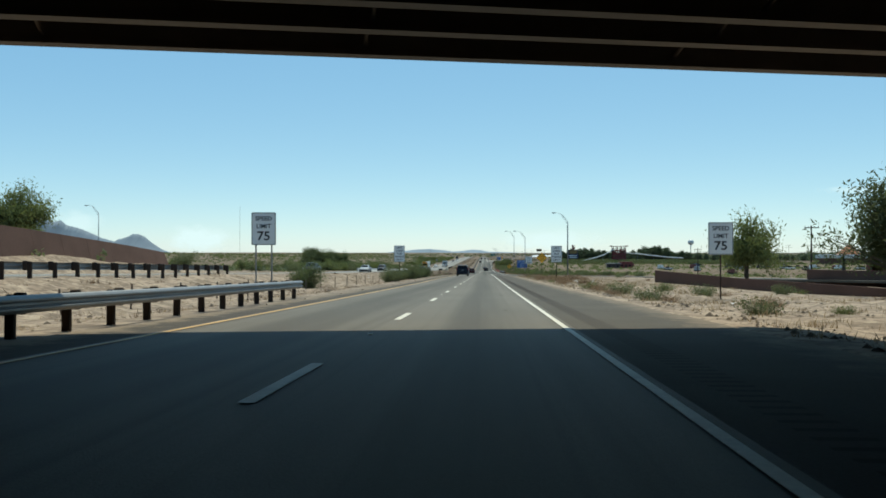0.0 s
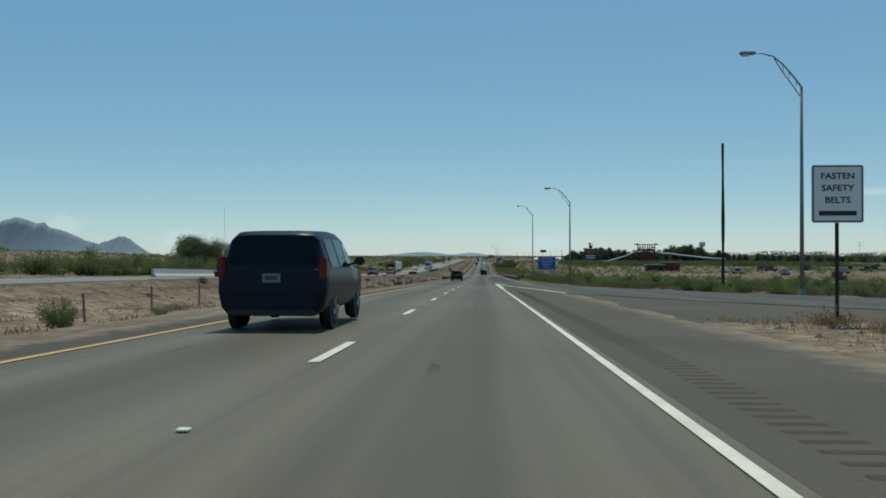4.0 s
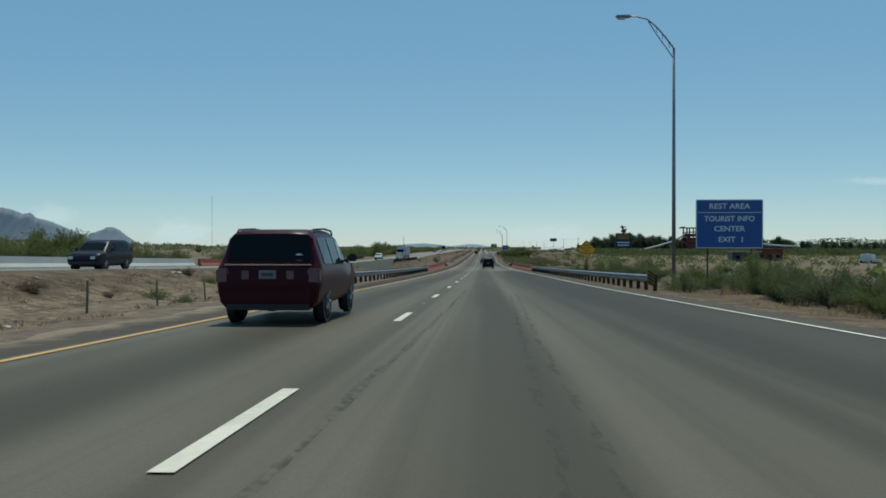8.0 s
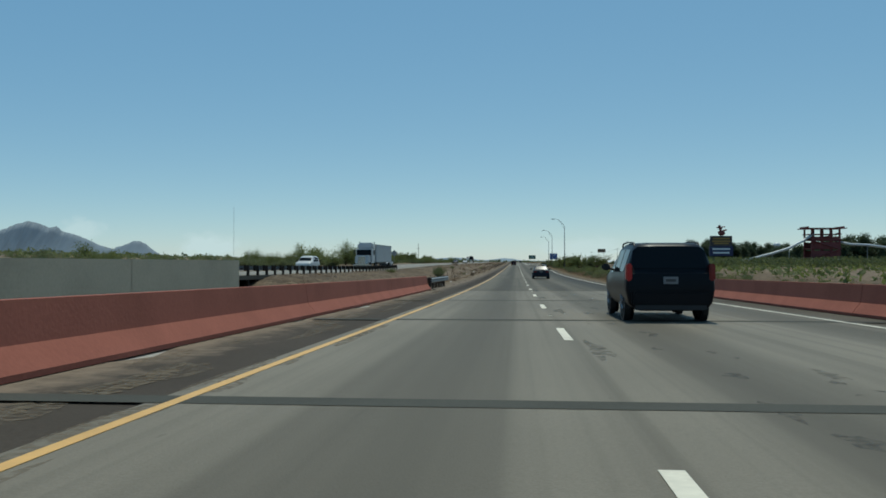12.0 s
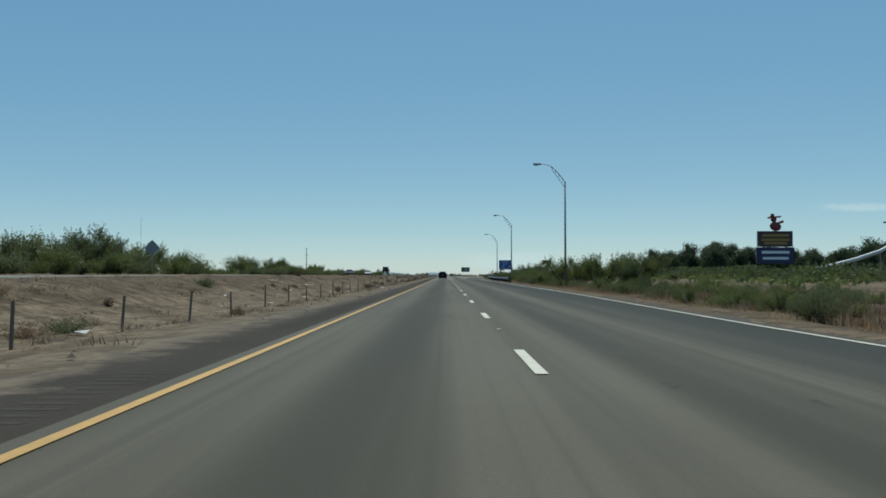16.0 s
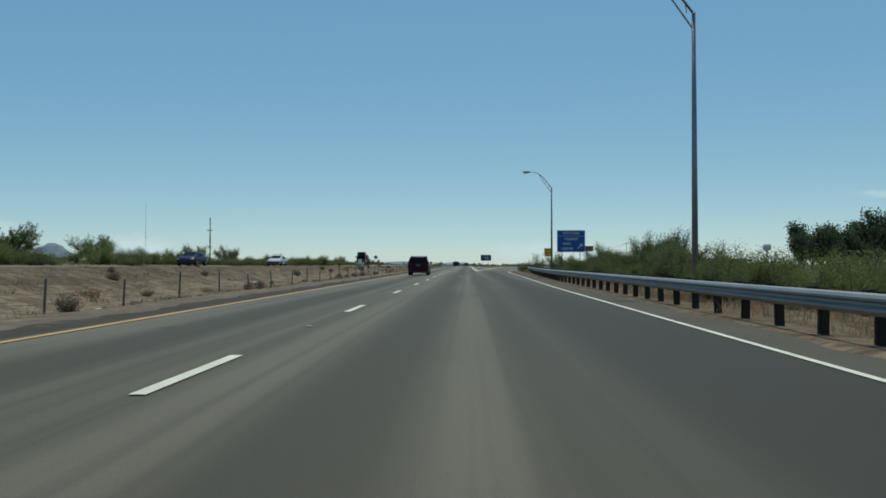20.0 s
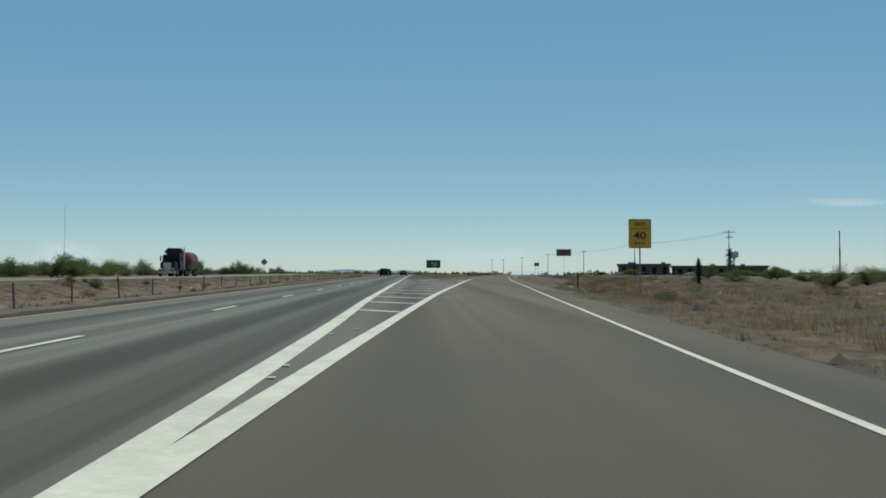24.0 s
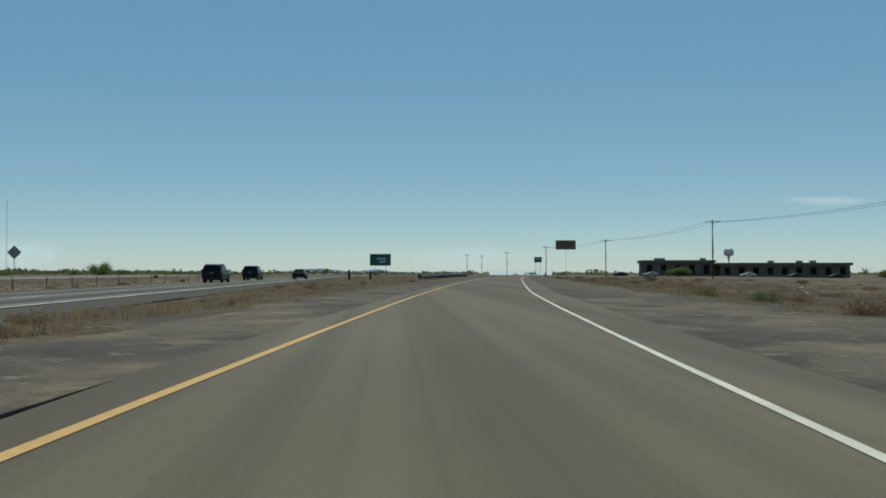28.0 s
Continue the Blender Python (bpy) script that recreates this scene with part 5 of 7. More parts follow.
def grow(kind, x, y, s=1.0, squash=1.0, label="", group="", sink=0.05):
    src = rng.choice(kinds[kind])
    c = copy_thing(src, pose(x, y, ground_at(x, y) - sink, rng.uniform(-4, 4), rng.uniform(-4, 4), rng.uniform(0, 360)))
    c.scale = (s * rng.uniform(0.9, 1.1), s * rng.uniform(0.9, 1.1), s * squash * rng.uniform(0.9, 1.1))
    return tagged(c, label, group=group or {"creosote": "creosote bushes", "bursage": "bursage bushes", "low": "desert shrubs", "mesquite": "mesquites", "far": "rounded desert bushes", "limbed": "large mesquites", "tumble": "tumbleweeds", "salt": "saltbushes", "big": "large mesquites", "dry": "dry brush", "broad": "shade trees", "shade": "tall trees", "poplar": "windbreak trees"}[kind])


# bushes in the median, along the shoulder
for x, y, s in ((-11.2, 62.8, 1.35), (-12.4, 66, 1.1), (-7.6, 87.6, 1.3), (-8.3, 89.5, 1.0), (-8.2, 100.6, 1.0), (-7.4, 106.7, 1.0), (-7.9, 109, 0.8), (-7.6, 113.8, 1.5), (-8.8, 115, 1.3), (-8.0, 119.2, 1.0), (-7.5, 123.1, 1.2), (-7.2, 127.7, 1.15), (-7.4, 130.2, 1.2), (-8.6, 133, 1.1), (-12.0, 137, 0.8), (-8.8, 152, 0.6)):
    grow("creosote", x, y, s, 1.1)
for x, y, s in ((-12.2, 507, 1.1), (-11.7, 500, 0.8)):
    grow("creosote", x, y, s)
for k in range(60):
    y = rng.choice([rng.uniform(140, 310), rng.uniform(440, 960)])
    grow("dry" if rng.random() < 0.75 else "low", rng.uniform(-15.5, -7.5), y, rng.uniform(0.35, 0.85))
# scrub beyond the opposite carriageway
for k in range(110):
    y = rng.uniform(20, 1080)
    x = -33 - rng.expovariate(1 / 22.0)
    near = 540 < y < 820 or 150 < y < 330
    kind = rng.choice(["far", "far", "far", "creosote", "low"] if near else ["far", "creosote", "low", "far"])
    grow(kind, x, y, rng.uniform(0.6, 1.1) if kind == "far" else rng.uniform(0.8, 1.6))
for x, y, s in ((-57.5, 312, 0.98), (-62.5, 318, 0.92), (-60, 309, 0.8), (-53.0, 320, 0.75), (-66, 322, 0.85), (-56, 325, 0.7), (-50, 314, 0.5)):
    grow("shade", x, y, s)
for x, y, s in ((-49, 330, 1.3), (-46, 345, 1.1), (-43, 318, 1.0), (-47, 305, 1.1), (-51, 300, 1.0)):
    grow("far", x, y, s, 0.95)
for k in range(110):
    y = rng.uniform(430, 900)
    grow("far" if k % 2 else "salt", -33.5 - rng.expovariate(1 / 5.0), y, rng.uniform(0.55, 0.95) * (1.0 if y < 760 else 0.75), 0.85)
for k in range(46):
    y = rng.uniform(322, 480)
    grow("far", -40 - rng.expovariate(1 / 10.0), y, rng.uniform(0.8, 1.25), 0.85)
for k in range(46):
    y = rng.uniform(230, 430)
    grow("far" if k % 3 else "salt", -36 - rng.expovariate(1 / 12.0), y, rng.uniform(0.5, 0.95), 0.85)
for x, y, s in ((-43.6, 678, 1.5), (-41, 640, 1.3), (-43, 616, 1.4), (-39, 585, 1.3), (-38, 600, 1.1), (-37, 560, 1.5), (-40, 545, 1.4), (-38, 530, 1.2)):
    grow("far", x, y, s)
before = rng.getstate()
for x, y, s, q in ((-38, 579, 0.95, 1.1), (-39, 577, 0.85, 1.1), (-40, 593, 1.0, 1.1), (-39, 597, 1.05, 1.3), (-41, 606, 1.1, 1.2), (-40, 615, 0.9, 1.1), (-42, 624, 1.05, 1.2), (-44, 640, 1.0, 1.1), (-46, 700, 1.0, 1.1), (-43, 716, 1.1, 1.2), (-47, 745, 1.0, 1.2), (-42, 770, 0.9, 1.1), (-45, 800, 1.0, 1.1), (-41, 822, 0.8, 1.0)):
    grow("limbed", x, y, s, q, "mesquite with dark limbs beyond the opposite carriageway")
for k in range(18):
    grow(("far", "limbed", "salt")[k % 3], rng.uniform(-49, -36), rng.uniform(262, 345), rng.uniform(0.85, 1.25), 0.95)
for k in range(95):
    y = rng.choice([rng.uniform(445, 980), rng.uniform(560, 780), rng.uniform(150, 320)])
    grow("tumble", rng.uniform(-16.0, -7.2), y, rng.uniform(0.45, 1.15), 0.9, sink=0.03)
rng.setstate(before)
grow("broad", -47.5, 85, 1.5)
grow("broad", -52, 91, 1.35)
# green belt by the entrance ramp and along the verge
for k in range(80):
    y = rng.uniform(168, 300)
    x = float(max(on_right(y) if y < 240 else 9.5, 9.5)) + 3.2 + rng.expovariate(1 / 9.0)
    if 300 < y < 312 and x < 18:
        continue
    kind = rng.choice(["creosote", "creosote", "mesquite", "low"])
    grow(kind, x, y, rng.uniform(0.4, 0.62) if kind == "mesquite" else rng.uniform(0.75, 1.15), 0.85)
for k in range(34):
    y = rng.uniform(300, 380)
    grow(rng.choice(["low", "creosote", "low", "dry"]), float(edge_right(y)) + 5.0 + rng.expovariate(1 / 9.0), y, rng.uniform(0.6, 1.1))
for k in range(95):
    y = rng.uniform(440, 585)
    x = float(edge_right(y)) + 4.6 + rng.expovariate(1 / 7.0)
    kind = rng.choice(["mesquite", "bursage", "creosote", "low"])
    grow(kind, x, y, rng.uniform(0.26, 0.42) if kind == "mesquite" else rng.uniform(0.45, 0.8), 0.8)
for x, y, s in ((11.9, 598.6, 1.0), (14.9, 596, 0.98), (17.4, 593, 0.95), (14.0, 603, 0.85), (19.5, 600, 1.0), (12.8, 586, 0.38), (15.0, 578, 0.42), (18, 570, 0.5)):
    grow("limbed" if y > 595 else "big", x, y, s)
for k in range(62):
    y = rng.uniform(604, 758)
    lo = float(edge_right(y)) + (4.0 if y < 634 else 5.6)
    grow(rng.choice(["mesquite", "mesquite", "creosote"]), lo + rng.expovariate(1 / 6.0), y, rng.uniform(0.55, 0.85), 0.9)
before = rng.getstate()
for k in range(30):
    y = rng.uniform(609, 662)
    lo = float(edge_right(y)) + (3.6 if y < 630 else 4.9)
    grow(rng.choice(["mesquite", "mesquite", "creosote"]), lo + rng.uniform(0, 4.5), y, rng.uniform(0.5, 0.78), 0.95)
rng.setstate(before)
before = rng.getstate()
for k in range(34):
    y = rng.uniform(676, 742)
    grow(rng.choice(["mesquite", "mesquite", "creosote", "limbed"]), float(np.interp(y, [690, 720, 745], [8.3, 9.3, 10.6])) + 3.4 + rng.uniform(0, 6.5), y, rng.uniform(0.5, 0.72), 0.95)
rng.setstate(before)
for x, y, s in ((18.5, 706, 1.1), (20.5, 710, 1.15), (17.0, 713, 0.9), (23, 716, 1.2), (17.2, 733, 0.9), (19.5, 738, 1.0), (22, 745, 0.9)):
    grow("big", x, y, s)
for k in range(110):
    y = rng.uniform(440, 632)
    kind = rng.choice(["creosote", "creosote", "low", "dry", "mesquite"])
    grow(kind, float(edge_right(y)) + 2.9 + rng.expovariate(1 / 2.5), y, rng.uniform(0.22, 0.36) if kind == "mesquite" else rng.uniform(0.4, 0.7))
for k in range(60):
    y = rng.uniform(604, 750)
    grow(rng.choice(["creosote", "low", "dry", "dry"]), float(edge_right(y)) + (2.8 if y < 632 else 3.4) + rng.expovariate(1 / 2.5), y, rng.uniform(0.5, 0.9))
for k in range(70):
    y = rng.uniform(234, 296)
    kind = rng.choice(["creosote", "creosote", "low", "dry", "mesquite"])
    grow(kind, 12.2 + rng.expovariate(1 / 4.0), y, rng.uniform(0.38, 0.55) if kind == "mesquite" else rng.uniform(0.6, 0.95))
for k in range(46):
    y = rng.uniform(246, 372)
    kind = rng.choice(["creosote", "mesquite", "creosote", "low"])
    x = (12.6 if y < 296 else float(edge_right(y)) + 4.4) + rng.expovariate(1 / 4.5)
    if abs(y - 283) < 7 and x < 17.5:
        continue
    grow(kind, x, y, rng.uniform(0.5, 0.72) if kind == "mesquite" else rng.uniform(0.75, 1.05))
for k in range(150):
    y = rng.uniform(440, 602)
    kind = rng.choice(["bursage", "low", "low", "bursage", "mesquite", "dry"])
    grow(kind, float(edge_right(y)) + 3.4 + abs(rng.gauss(0, 7.5)), y, rng.uniform(0.26, 0.4) if kind == "mesquite" else rng.uniform(0.55, 1.0), 0.9)
for k in range(110):
    y = rng.uniform(172, 296)
    kind = rng.choice(["bursage", "low", "bursage", "mesquite", "dry"])
    grow(kind, float(max(on_right(y) if y < 240 else 10.5, 10.5)) + 2.6 + abs(rng.gauss(0, 7.0)), y, rng.uniform(0.32, 0.5) if kind == "mesquite" else rng.uniform(0.65, 1.1), 0.9)
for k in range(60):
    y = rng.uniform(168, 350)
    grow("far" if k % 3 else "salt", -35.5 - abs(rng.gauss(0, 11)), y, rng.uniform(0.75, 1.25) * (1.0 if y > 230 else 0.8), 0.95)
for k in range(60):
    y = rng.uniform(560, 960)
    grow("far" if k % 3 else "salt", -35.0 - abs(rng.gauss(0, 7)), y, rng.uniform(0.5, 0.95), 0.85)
for x, y, q in ((104, 1004, 1.0), (109, 1010, 0.8), (116, 1008, 1.2), (122, 1015, 0.9), (84, 1060, 1.0)):
    grow("broad", x, y, q, 0.8)
# dry brush on the sandy verge at both ends
for k in range(70):
    y = rng.uniform(18, 150)
    grow("dry" if rng.random() < 0.8 else "low", float(shoulder_right(y)) + 1.2 + rng.expovariate(1 / 4.0), y, rng.uniform(0.4, 1.0))
for x, y, s in ((9.9, 98, 1.2), (10.8, 99, 1.2), (11.7, 98.2, 1.3), (12.6, 99.3, 1.2), (8.9, 101.5, 1.1), (8.6, 104, 1.2), (9.3, 106.5, 1.1), (13.3, 97.6, 1.0), (9.4, 128, 0.9), (12.2, 127.2, 0.9), (14.5, 124, 0.8)):
    grow("dry", x, y, s)
for k in range(170):
    y = rng.uniform(762, 1040)
    grow("dry" if rng.random() < 0.75 else "low", float(off_right(y)) + 2.0 + float(apron(y)) + rng.expovariate(1 / 13.0), y, rng.uniform(0.4, 1.1), 0.9)
for k in range(30):
    y = rng.uniform(872, 1000)
    a, b = 7.5, float(off_left(y)) - 4.8
    if b > a + 1:
        grow("dry", rng.uniform(a, b), y, rng.uniform(0.3, 0.7))
for x, y, s in ((50, 868, 0.7), (54, 863, 0.75), (50.5, 880, 0.8), (58, 858, 0.75), (63, 855, 0.8), (36, 812, 0.6), (39, 806, 0.6), (43, 820, 0.7), (47, 812, 0.7)):
    grow("mesquite", x, y, s, 0.85)
for x, y, s in ((44, 852, 0.7), (52, 850, 0.8), (60, 846, 0.9), (57, 872, 0.8), (70, 868, 0.9), (78, 861, 1.0)):
    grow("mesquite", x, y, s, 0.7)
# trees at the start, and the windbreak round the water park
grow("broad", 29.6, 90, 1.3, 1.6)
grow("shade", 31.5, 60, 1.05)
for k in range(120):
    x = 72 + 330 * (k / 119) ** 1.25 + rng.uniform(-3, 3)
    tall = float(np.interp(x, [72, 84, 90, 130, 146, 152, 168, 174, 205, 285, 400], [1.05, 1.3, 1.4, 1.25, 1.25, 1.7, 1.7, 1.15, 0.98, 0.66, 0.6]))
    grow("poplar", x, rng.uniform(790, 830), tall * rng.uniform(0.86, 1.08))
for k in range(60):
    x = rng.uniform(88, 200)
    grow("poplar", x, rng.uniform(784, 830), float(np.interp(x, [88, 130, 146, 155, 168, 200], [1.2, 1.1, 1.15, 1.55, 1.6, 0.95])) * rng.uniform(0.8, 1.05))
for k in range(34):
    grow("broad", rng.uniform(70, 330), rng.uniform(660, 780), rng.uniform(0.6, 1.0), 0.8)
for x, y, s in ((-75, 940, 1.1), (-71.5, 943, 1.35), (-67.5, 938, 1.2), (-60, 941, 1.2), (-57, 945, 1.15), (-46, 940, 1.0), (-43.7, 944, 1.1)):
    grow("far", x, y, s, 1.0)
for lot in kinds.values():
    for k in lot:
        remove(k)


# far scrub and dry grass, too many to count
def scatter(name, n, place, size, mat, label, category, leaves=7, blades=False, fine=1.0, rise=1.0):
    """Grass blades or small ragged shrubs, joined because nobody could count them."""
    r = np.random.RandomState(hash_seed(label))
    x, y = place(r, n)
    z = rough_land(x, y)
    k = leaves
    s = np.repeat(size * r.uniform(0.5, 1.4, n), k)[:, None]
    c = np.repeat(np.stack([x, y, z], 1), k, 0)
    m = n * k
    if blades:
        a, ln = r.uniform(0, 2 * math.pi, (m, 1)), s * r.uniform(0.5, 1.2, (m, 1))
        d = np.concatenate([np.cos(a), np.sin(a), np.zeros((m, 1))], 1)
        w = np.concatenate([-np.sin(a), np.cos(a), np.zeros((m, 1))], 1) * (0.009 + 0.02 * ln)
        c = c + r.normal(0, 1, (m, 3)) * np.array([0.9, 0.9, 0.0]) * s - np.array([0, 0, 0.04])
        v = np.stack([c - w, c + w, c + d * ln * r.uniform(0.2, 1.0, (m, 1)) + np.array([0, 0, rise]) * ln], 1)
    else:
        c = c + np.array([0, 0, 0.35]) * s + np.clip(r.normal(0, 1, (m, 3)), -1.6, 1.6) * np.array([0.42, 0.42, 0.2]) * s
        d, w = r.normal(0, 1, (m, 3)), r.normal(0, 1, (m, 3))
        d *= 0.28 * fine * s / np.linalg.norm(d, axis=1)[:, None]
        w *= 0.18 * fine * s / np.linalg.norm(w, axis=1)[:, None]
        v = np.stack([c - d, c + w, c + d, c - w], 1)
    q = v.shape[1]
    f = np.arange(m * q).reshape(-1, q).tolist()
    return tagged(raw(name, v.reshape(-1, 3).tolist(), f, mat), label, category, kind="stuff")


def hash_seed(name):
    return sum(ord(c) for c in name)


scatter("far_scrub", 7000, lambda r, n: (-36 - np.abs(r.normal(0, 1, n)) * 210, r.uniform(30, 1350, n)), 1.15, LEAF_GREY, "far olive desert scrub beyond the highway", "scrub", 14)
scatter("far_scrub", 2400, lambda r, n: (-110 - np.abs(r.normal(0, 1, n)) * 420, r.uniform(300, 2200, n)), 2.3, LEAF, "dark green desert thicket on the far slope", "scrub", 12)
scatter("far_scrub", 2600, lambda r, n: (r.uniform(30, 330, n), r.uniform(200, 720, n)), 1.4, LEAF, "low green scrub in the valley", "scrub", 14)
scatter("orchard", 600, lambda r, n: (r.uniform(180, 900, n), r.uniform(820, 1000, n)), 10.5, LEAF_DARK, "dark orchard trees across the valley", "trees", 330, False, 0.17)
scatter("far_scrub", 1600, lambda r, n: (r.uniform(-700, 900, n), r.uniform(1250, 2600, n)), 3.4, LEAF_GREY, "distant scrub near the horizon", "scrub", 12)


scatter("far_scrub", 900, lambda r, n: (r.uniform(60, 240, n), r.uniform(640, 790, n)), 3.6, LEAF_BUSH, "dark bushes in front of the windbreak", "scrub", 110, False, 0.32)
scatter("dry_brush_patch", 1500, lambda r, n: (lambda y: (edge_right(y) + 3.2 + np.abs(r.normal(0, 1, n)) * 8.0, y))(r.uniform(440, 604, n)), 0.42, BRUSH, "dead brown brush among the roadside bushes", "brush", 40, True, 1.0, 0.8)
scatter("dry_brush_patch", 1000, lambda r, n: (lambda y: (np.maximum(on_right(y), 10.0) + 2.2 + np.abs(r.normal(0, 1, n)) * 7.0, y))(r.uniform(170, 296, n)), 0.42, BRUSH, "dead brown brush beside the entrance ramp", "brush", 40, True, 1.0, 0.8)
# vehicles and scrap parked on the sandy lot in the valley
lot_paints = [material("lot_paint", c, 0.5, grain=2.0, grain_amount=0.1) for c in ((0.6, 0.6, 0.58), (0.05, 0.05, 0.055), (0.3, 0.3, 0.3), (0.16, 0.05, 0.04), (0.07, 0.09, 0.14))]
for k in range(34):
    x, y = rng.uniform(95, 235), rng.uniform(430, 560)
    o = thing("parked_truck", x, y, ground_at(x, y), rng.uniform(0, 360), label=("white", "dark", "grey", "rusty red", "blue")[k % 5] + " old truck parked on the sandy lot", category="truck", group="trucks parked in the valley")
    bm = bmesh.new()
    box(bm, -1.0, 1.0, -2.6, 2.6, 0.45, 1.25, 0.12)
    part("body", bm, lot_paints[k % 5], o)
    bm = bmesh.new()
    box(bm, -0.9, 0.9, -0.6 - 1.6 * (k % 2), 1.2, 1.2, 2.0 + 0.5 * (k % 2), 0.2)
    part("cab", bm, lot_paints[k % 5] if k % 2 else GLASS, o)
    for u in (-1.6, 1.6):
        bm = bmesh.new()
        rod(bm, (-1.02, u, 0.4), (1.02, u, 0.4), 0.4, n=12)
        part("axle", bm, RUBBER, o)


def verge_spot(r, n):
    y = r.uniform(232, 745, n)
    return shoulder_right(y) + 0.7 + np.abs(r.normal(0, 1, n)) * 4.0, y


def exit_spot(r, n):
    y = r.uniform(748, 1020, n)
    return off_right(y) + 1.3 + apron(y) + np.abs(r.normal(0, 1, n)) * 11.0, y


scatter("dry_grass", 1300, lambda r, n: (7.6 + np.abs(r.normal(0, 1, n)) * 7.0, r.uniform(8, 152, n)), 0.2, STRAW, "straw-coloured dry grass on the verge", "grass", 18, True)
scatter("dry_grass", 12000, lambda r, n: (-16.4 + 9.0 * r.uniform(0, 1, n) ** 0.8, r.uniform(15, 960, n)), 0.17, STRAW, "thin dry grass in the median", "grass", 12, True, 1.0, 0.4)
scatter("dry_grass", 3600, verge_spot, 0.2, STRAW, "dry grass along the guard rails", "grass", 16, True)
scatter("dry_grass", 2600, lambda r, n: (lambda y: (8.0 + r.uniform(0, 1, n) * np.maximum(off_left(y) - 12.8, 0.5), y))(r.uniform(868, 1040, n)), 0.2, STRAW, "dry grass on the dirt island", "grass", 16, True)
scatter("dry_grass", 11000, exit_spot, 0.14, STRAW, "dry grass beside the exit ramp", "grass", 16, True)
scatter("dry_brush_patch", 2400, lambda r, n: (lambda y: (off_right(y) + 3.0 + apron(y) + np.abs(r.normal(0, 1, n)) * 9.0, y))(760 + 260 * r.uniform(0, 1, n)), 0.24, DRY, "brown dry brush beyond the gravel of the exit ramp", "brush", 26, True)
scatter("dry_brush_patch", 900, lambda r, n: (lambda y: (shoulder_right(y) + 1.6 + np.abs(r.normal(0, 1, n)) * 3.0, y))(r.uniform(440, 745, n)), 0.4, DRY, "brown dry brush below the roadside bushes", "brush", 26, True)
scatter("dry_brush_patch", 2600, lambda r, n: (-16.2 + 9.4 * r.uniform(0, 1, n), r.uniform(20, 960, n)), 0.26, BRUSH, "small brown brush clumps in the median", "brush", 26, True, 1.0, 0.6)
PEBBLE = material("loose_stones", (0.16, 0.125, 0.095), 0.95, grain=3.0, grain_amount=0.3)


def stones(name, n, place, label, big=0.09):
    r = np.random.RandomState(hash_seed(label))
    x, y = place(r, n)
    z = rough_land(x, y)
    base = np.array([(1, 0, 0), (-1, 0, 0), (0, 1, 0), (0, -1, 0), (0, 0, 0.7), (0, 0, -0.5)])
    tri = np.array([(0, 2, 4), (2, 1, 4), (1, 3, 4), (3, 0, 4)])
    s = (0.03 + big * r.uniform(0, 1, n) ** 4)[:, None, None]
    v = base[None] * s * r.uniform(0.6, 1.3, (n, 6, 3)) + np.stack([x, y, z], 1)[:, None]
    f = (tri[None] + 6 * np.arange(n)[:, None, None]).reshape(-1, 3)
    return tagged(raw(name, v.reshape(-1, 3).tolist(), f.tolist(), PEBBLE), label, "stones", kind="stuff")


stones("loose_stones", 5000, lambda r, n: (r.uniform(-14, -6.0, n), r.uniform(15, 960, n)), "small stones scattered in the median")
stones("loose_stones", 3500, lambda r, n: (7.4 + np.abs(r.normal(0, 1, n)) * 5.0, r.uniform(8, 152, n)), "small stones on the sandy verge")
stones("loose_stones", 5000, exit_spot, "loose gravel beside the exit ramp")
stones("earth_clods", 1400, exit_spot, "brown clods of earth beside the exit ramp", 0.28)
stones("earth_clods", 900, lambda r, n: (r.uniform(-15.5, -7.0, n), r.uniform(150, 960, n)), "brown clods of earth in the median", 0.2)


# ---- mountains and far hills ----
def range_of_hills(name, base, crest, mat, label, depth=240.0, rough=1.0, seed=1):
    """A ridge: base is the y of its foot; crest is a list of x and height."""
    r = np.random.RandomState(seed)
    x0, x1 = crest[0][0], crest[-1][0]
    xs = np.linspace(x0, x1, 190)
    hs = np.interp(xs, [c[0] for c in crest], [c[1] for c in crest])
    hs = hs + rough * np.convolve(r.normal(0, 1, 192), np.ones(3) / 3, "valid") * 0.03 * hs.max() * (hs > 1)
    rows = [(-0.5, 0.0), (-0.38, 0.2), (-0.28, 0.38), (-0.18, 0.58), (-0.08, 0.82), (0.0, 1.0), (0.3, 0.5), (0.6, 0.0)]
    v, f = [], []
    for q, (dd, hh) in enumerate(rows):
        for i, x in enumerate(xs):
            k = 1 + (0.05 * math.sin(0.9 * i + 2.0 * math.sin(0.23 * i)) + 0.02 * r.normal() if 0 < q < 5 else 0) * rough
            v.append((x + r.normal(0, 4) * rough, base + dd * depth + r.normal(0, 10) * rough, -12 + max(hs[i], 0.0) * hh * k))
    n = len(xs)
    for q in range(len(rows) - 1):
        f += [(q * n + i, q * n + i + 1, (q + 1) * n + i + 1, (q + 1) * n + i) for i in range(n - 1)]
    return tagged(raw(name, v, f, mat, smooth=True), label, "mountain", kind="structure")


# Both ridges carry their distance haze as surface colour.
range_of_hills("backdrop_mountain", 4000, [(-2800, 70), (-2560, 120), (-2400, 134), (-2330, 142), (-2248, 174), (-2190, 186), (-2150, 178), (-2095, 156), (-2062, 164), (-2030, 140), (-1960, 120), (-1900, 97), (-1850, 74), (-1797, 60), (-1760, 72), (-1700, 96), (-1660, 92), (-1610, 56), (-1560, 14), (-1520, 0)], HAZE_ROCK, "rocky desert mountain on the skyline, tinted blue-grey for haze", 320, 0.35)
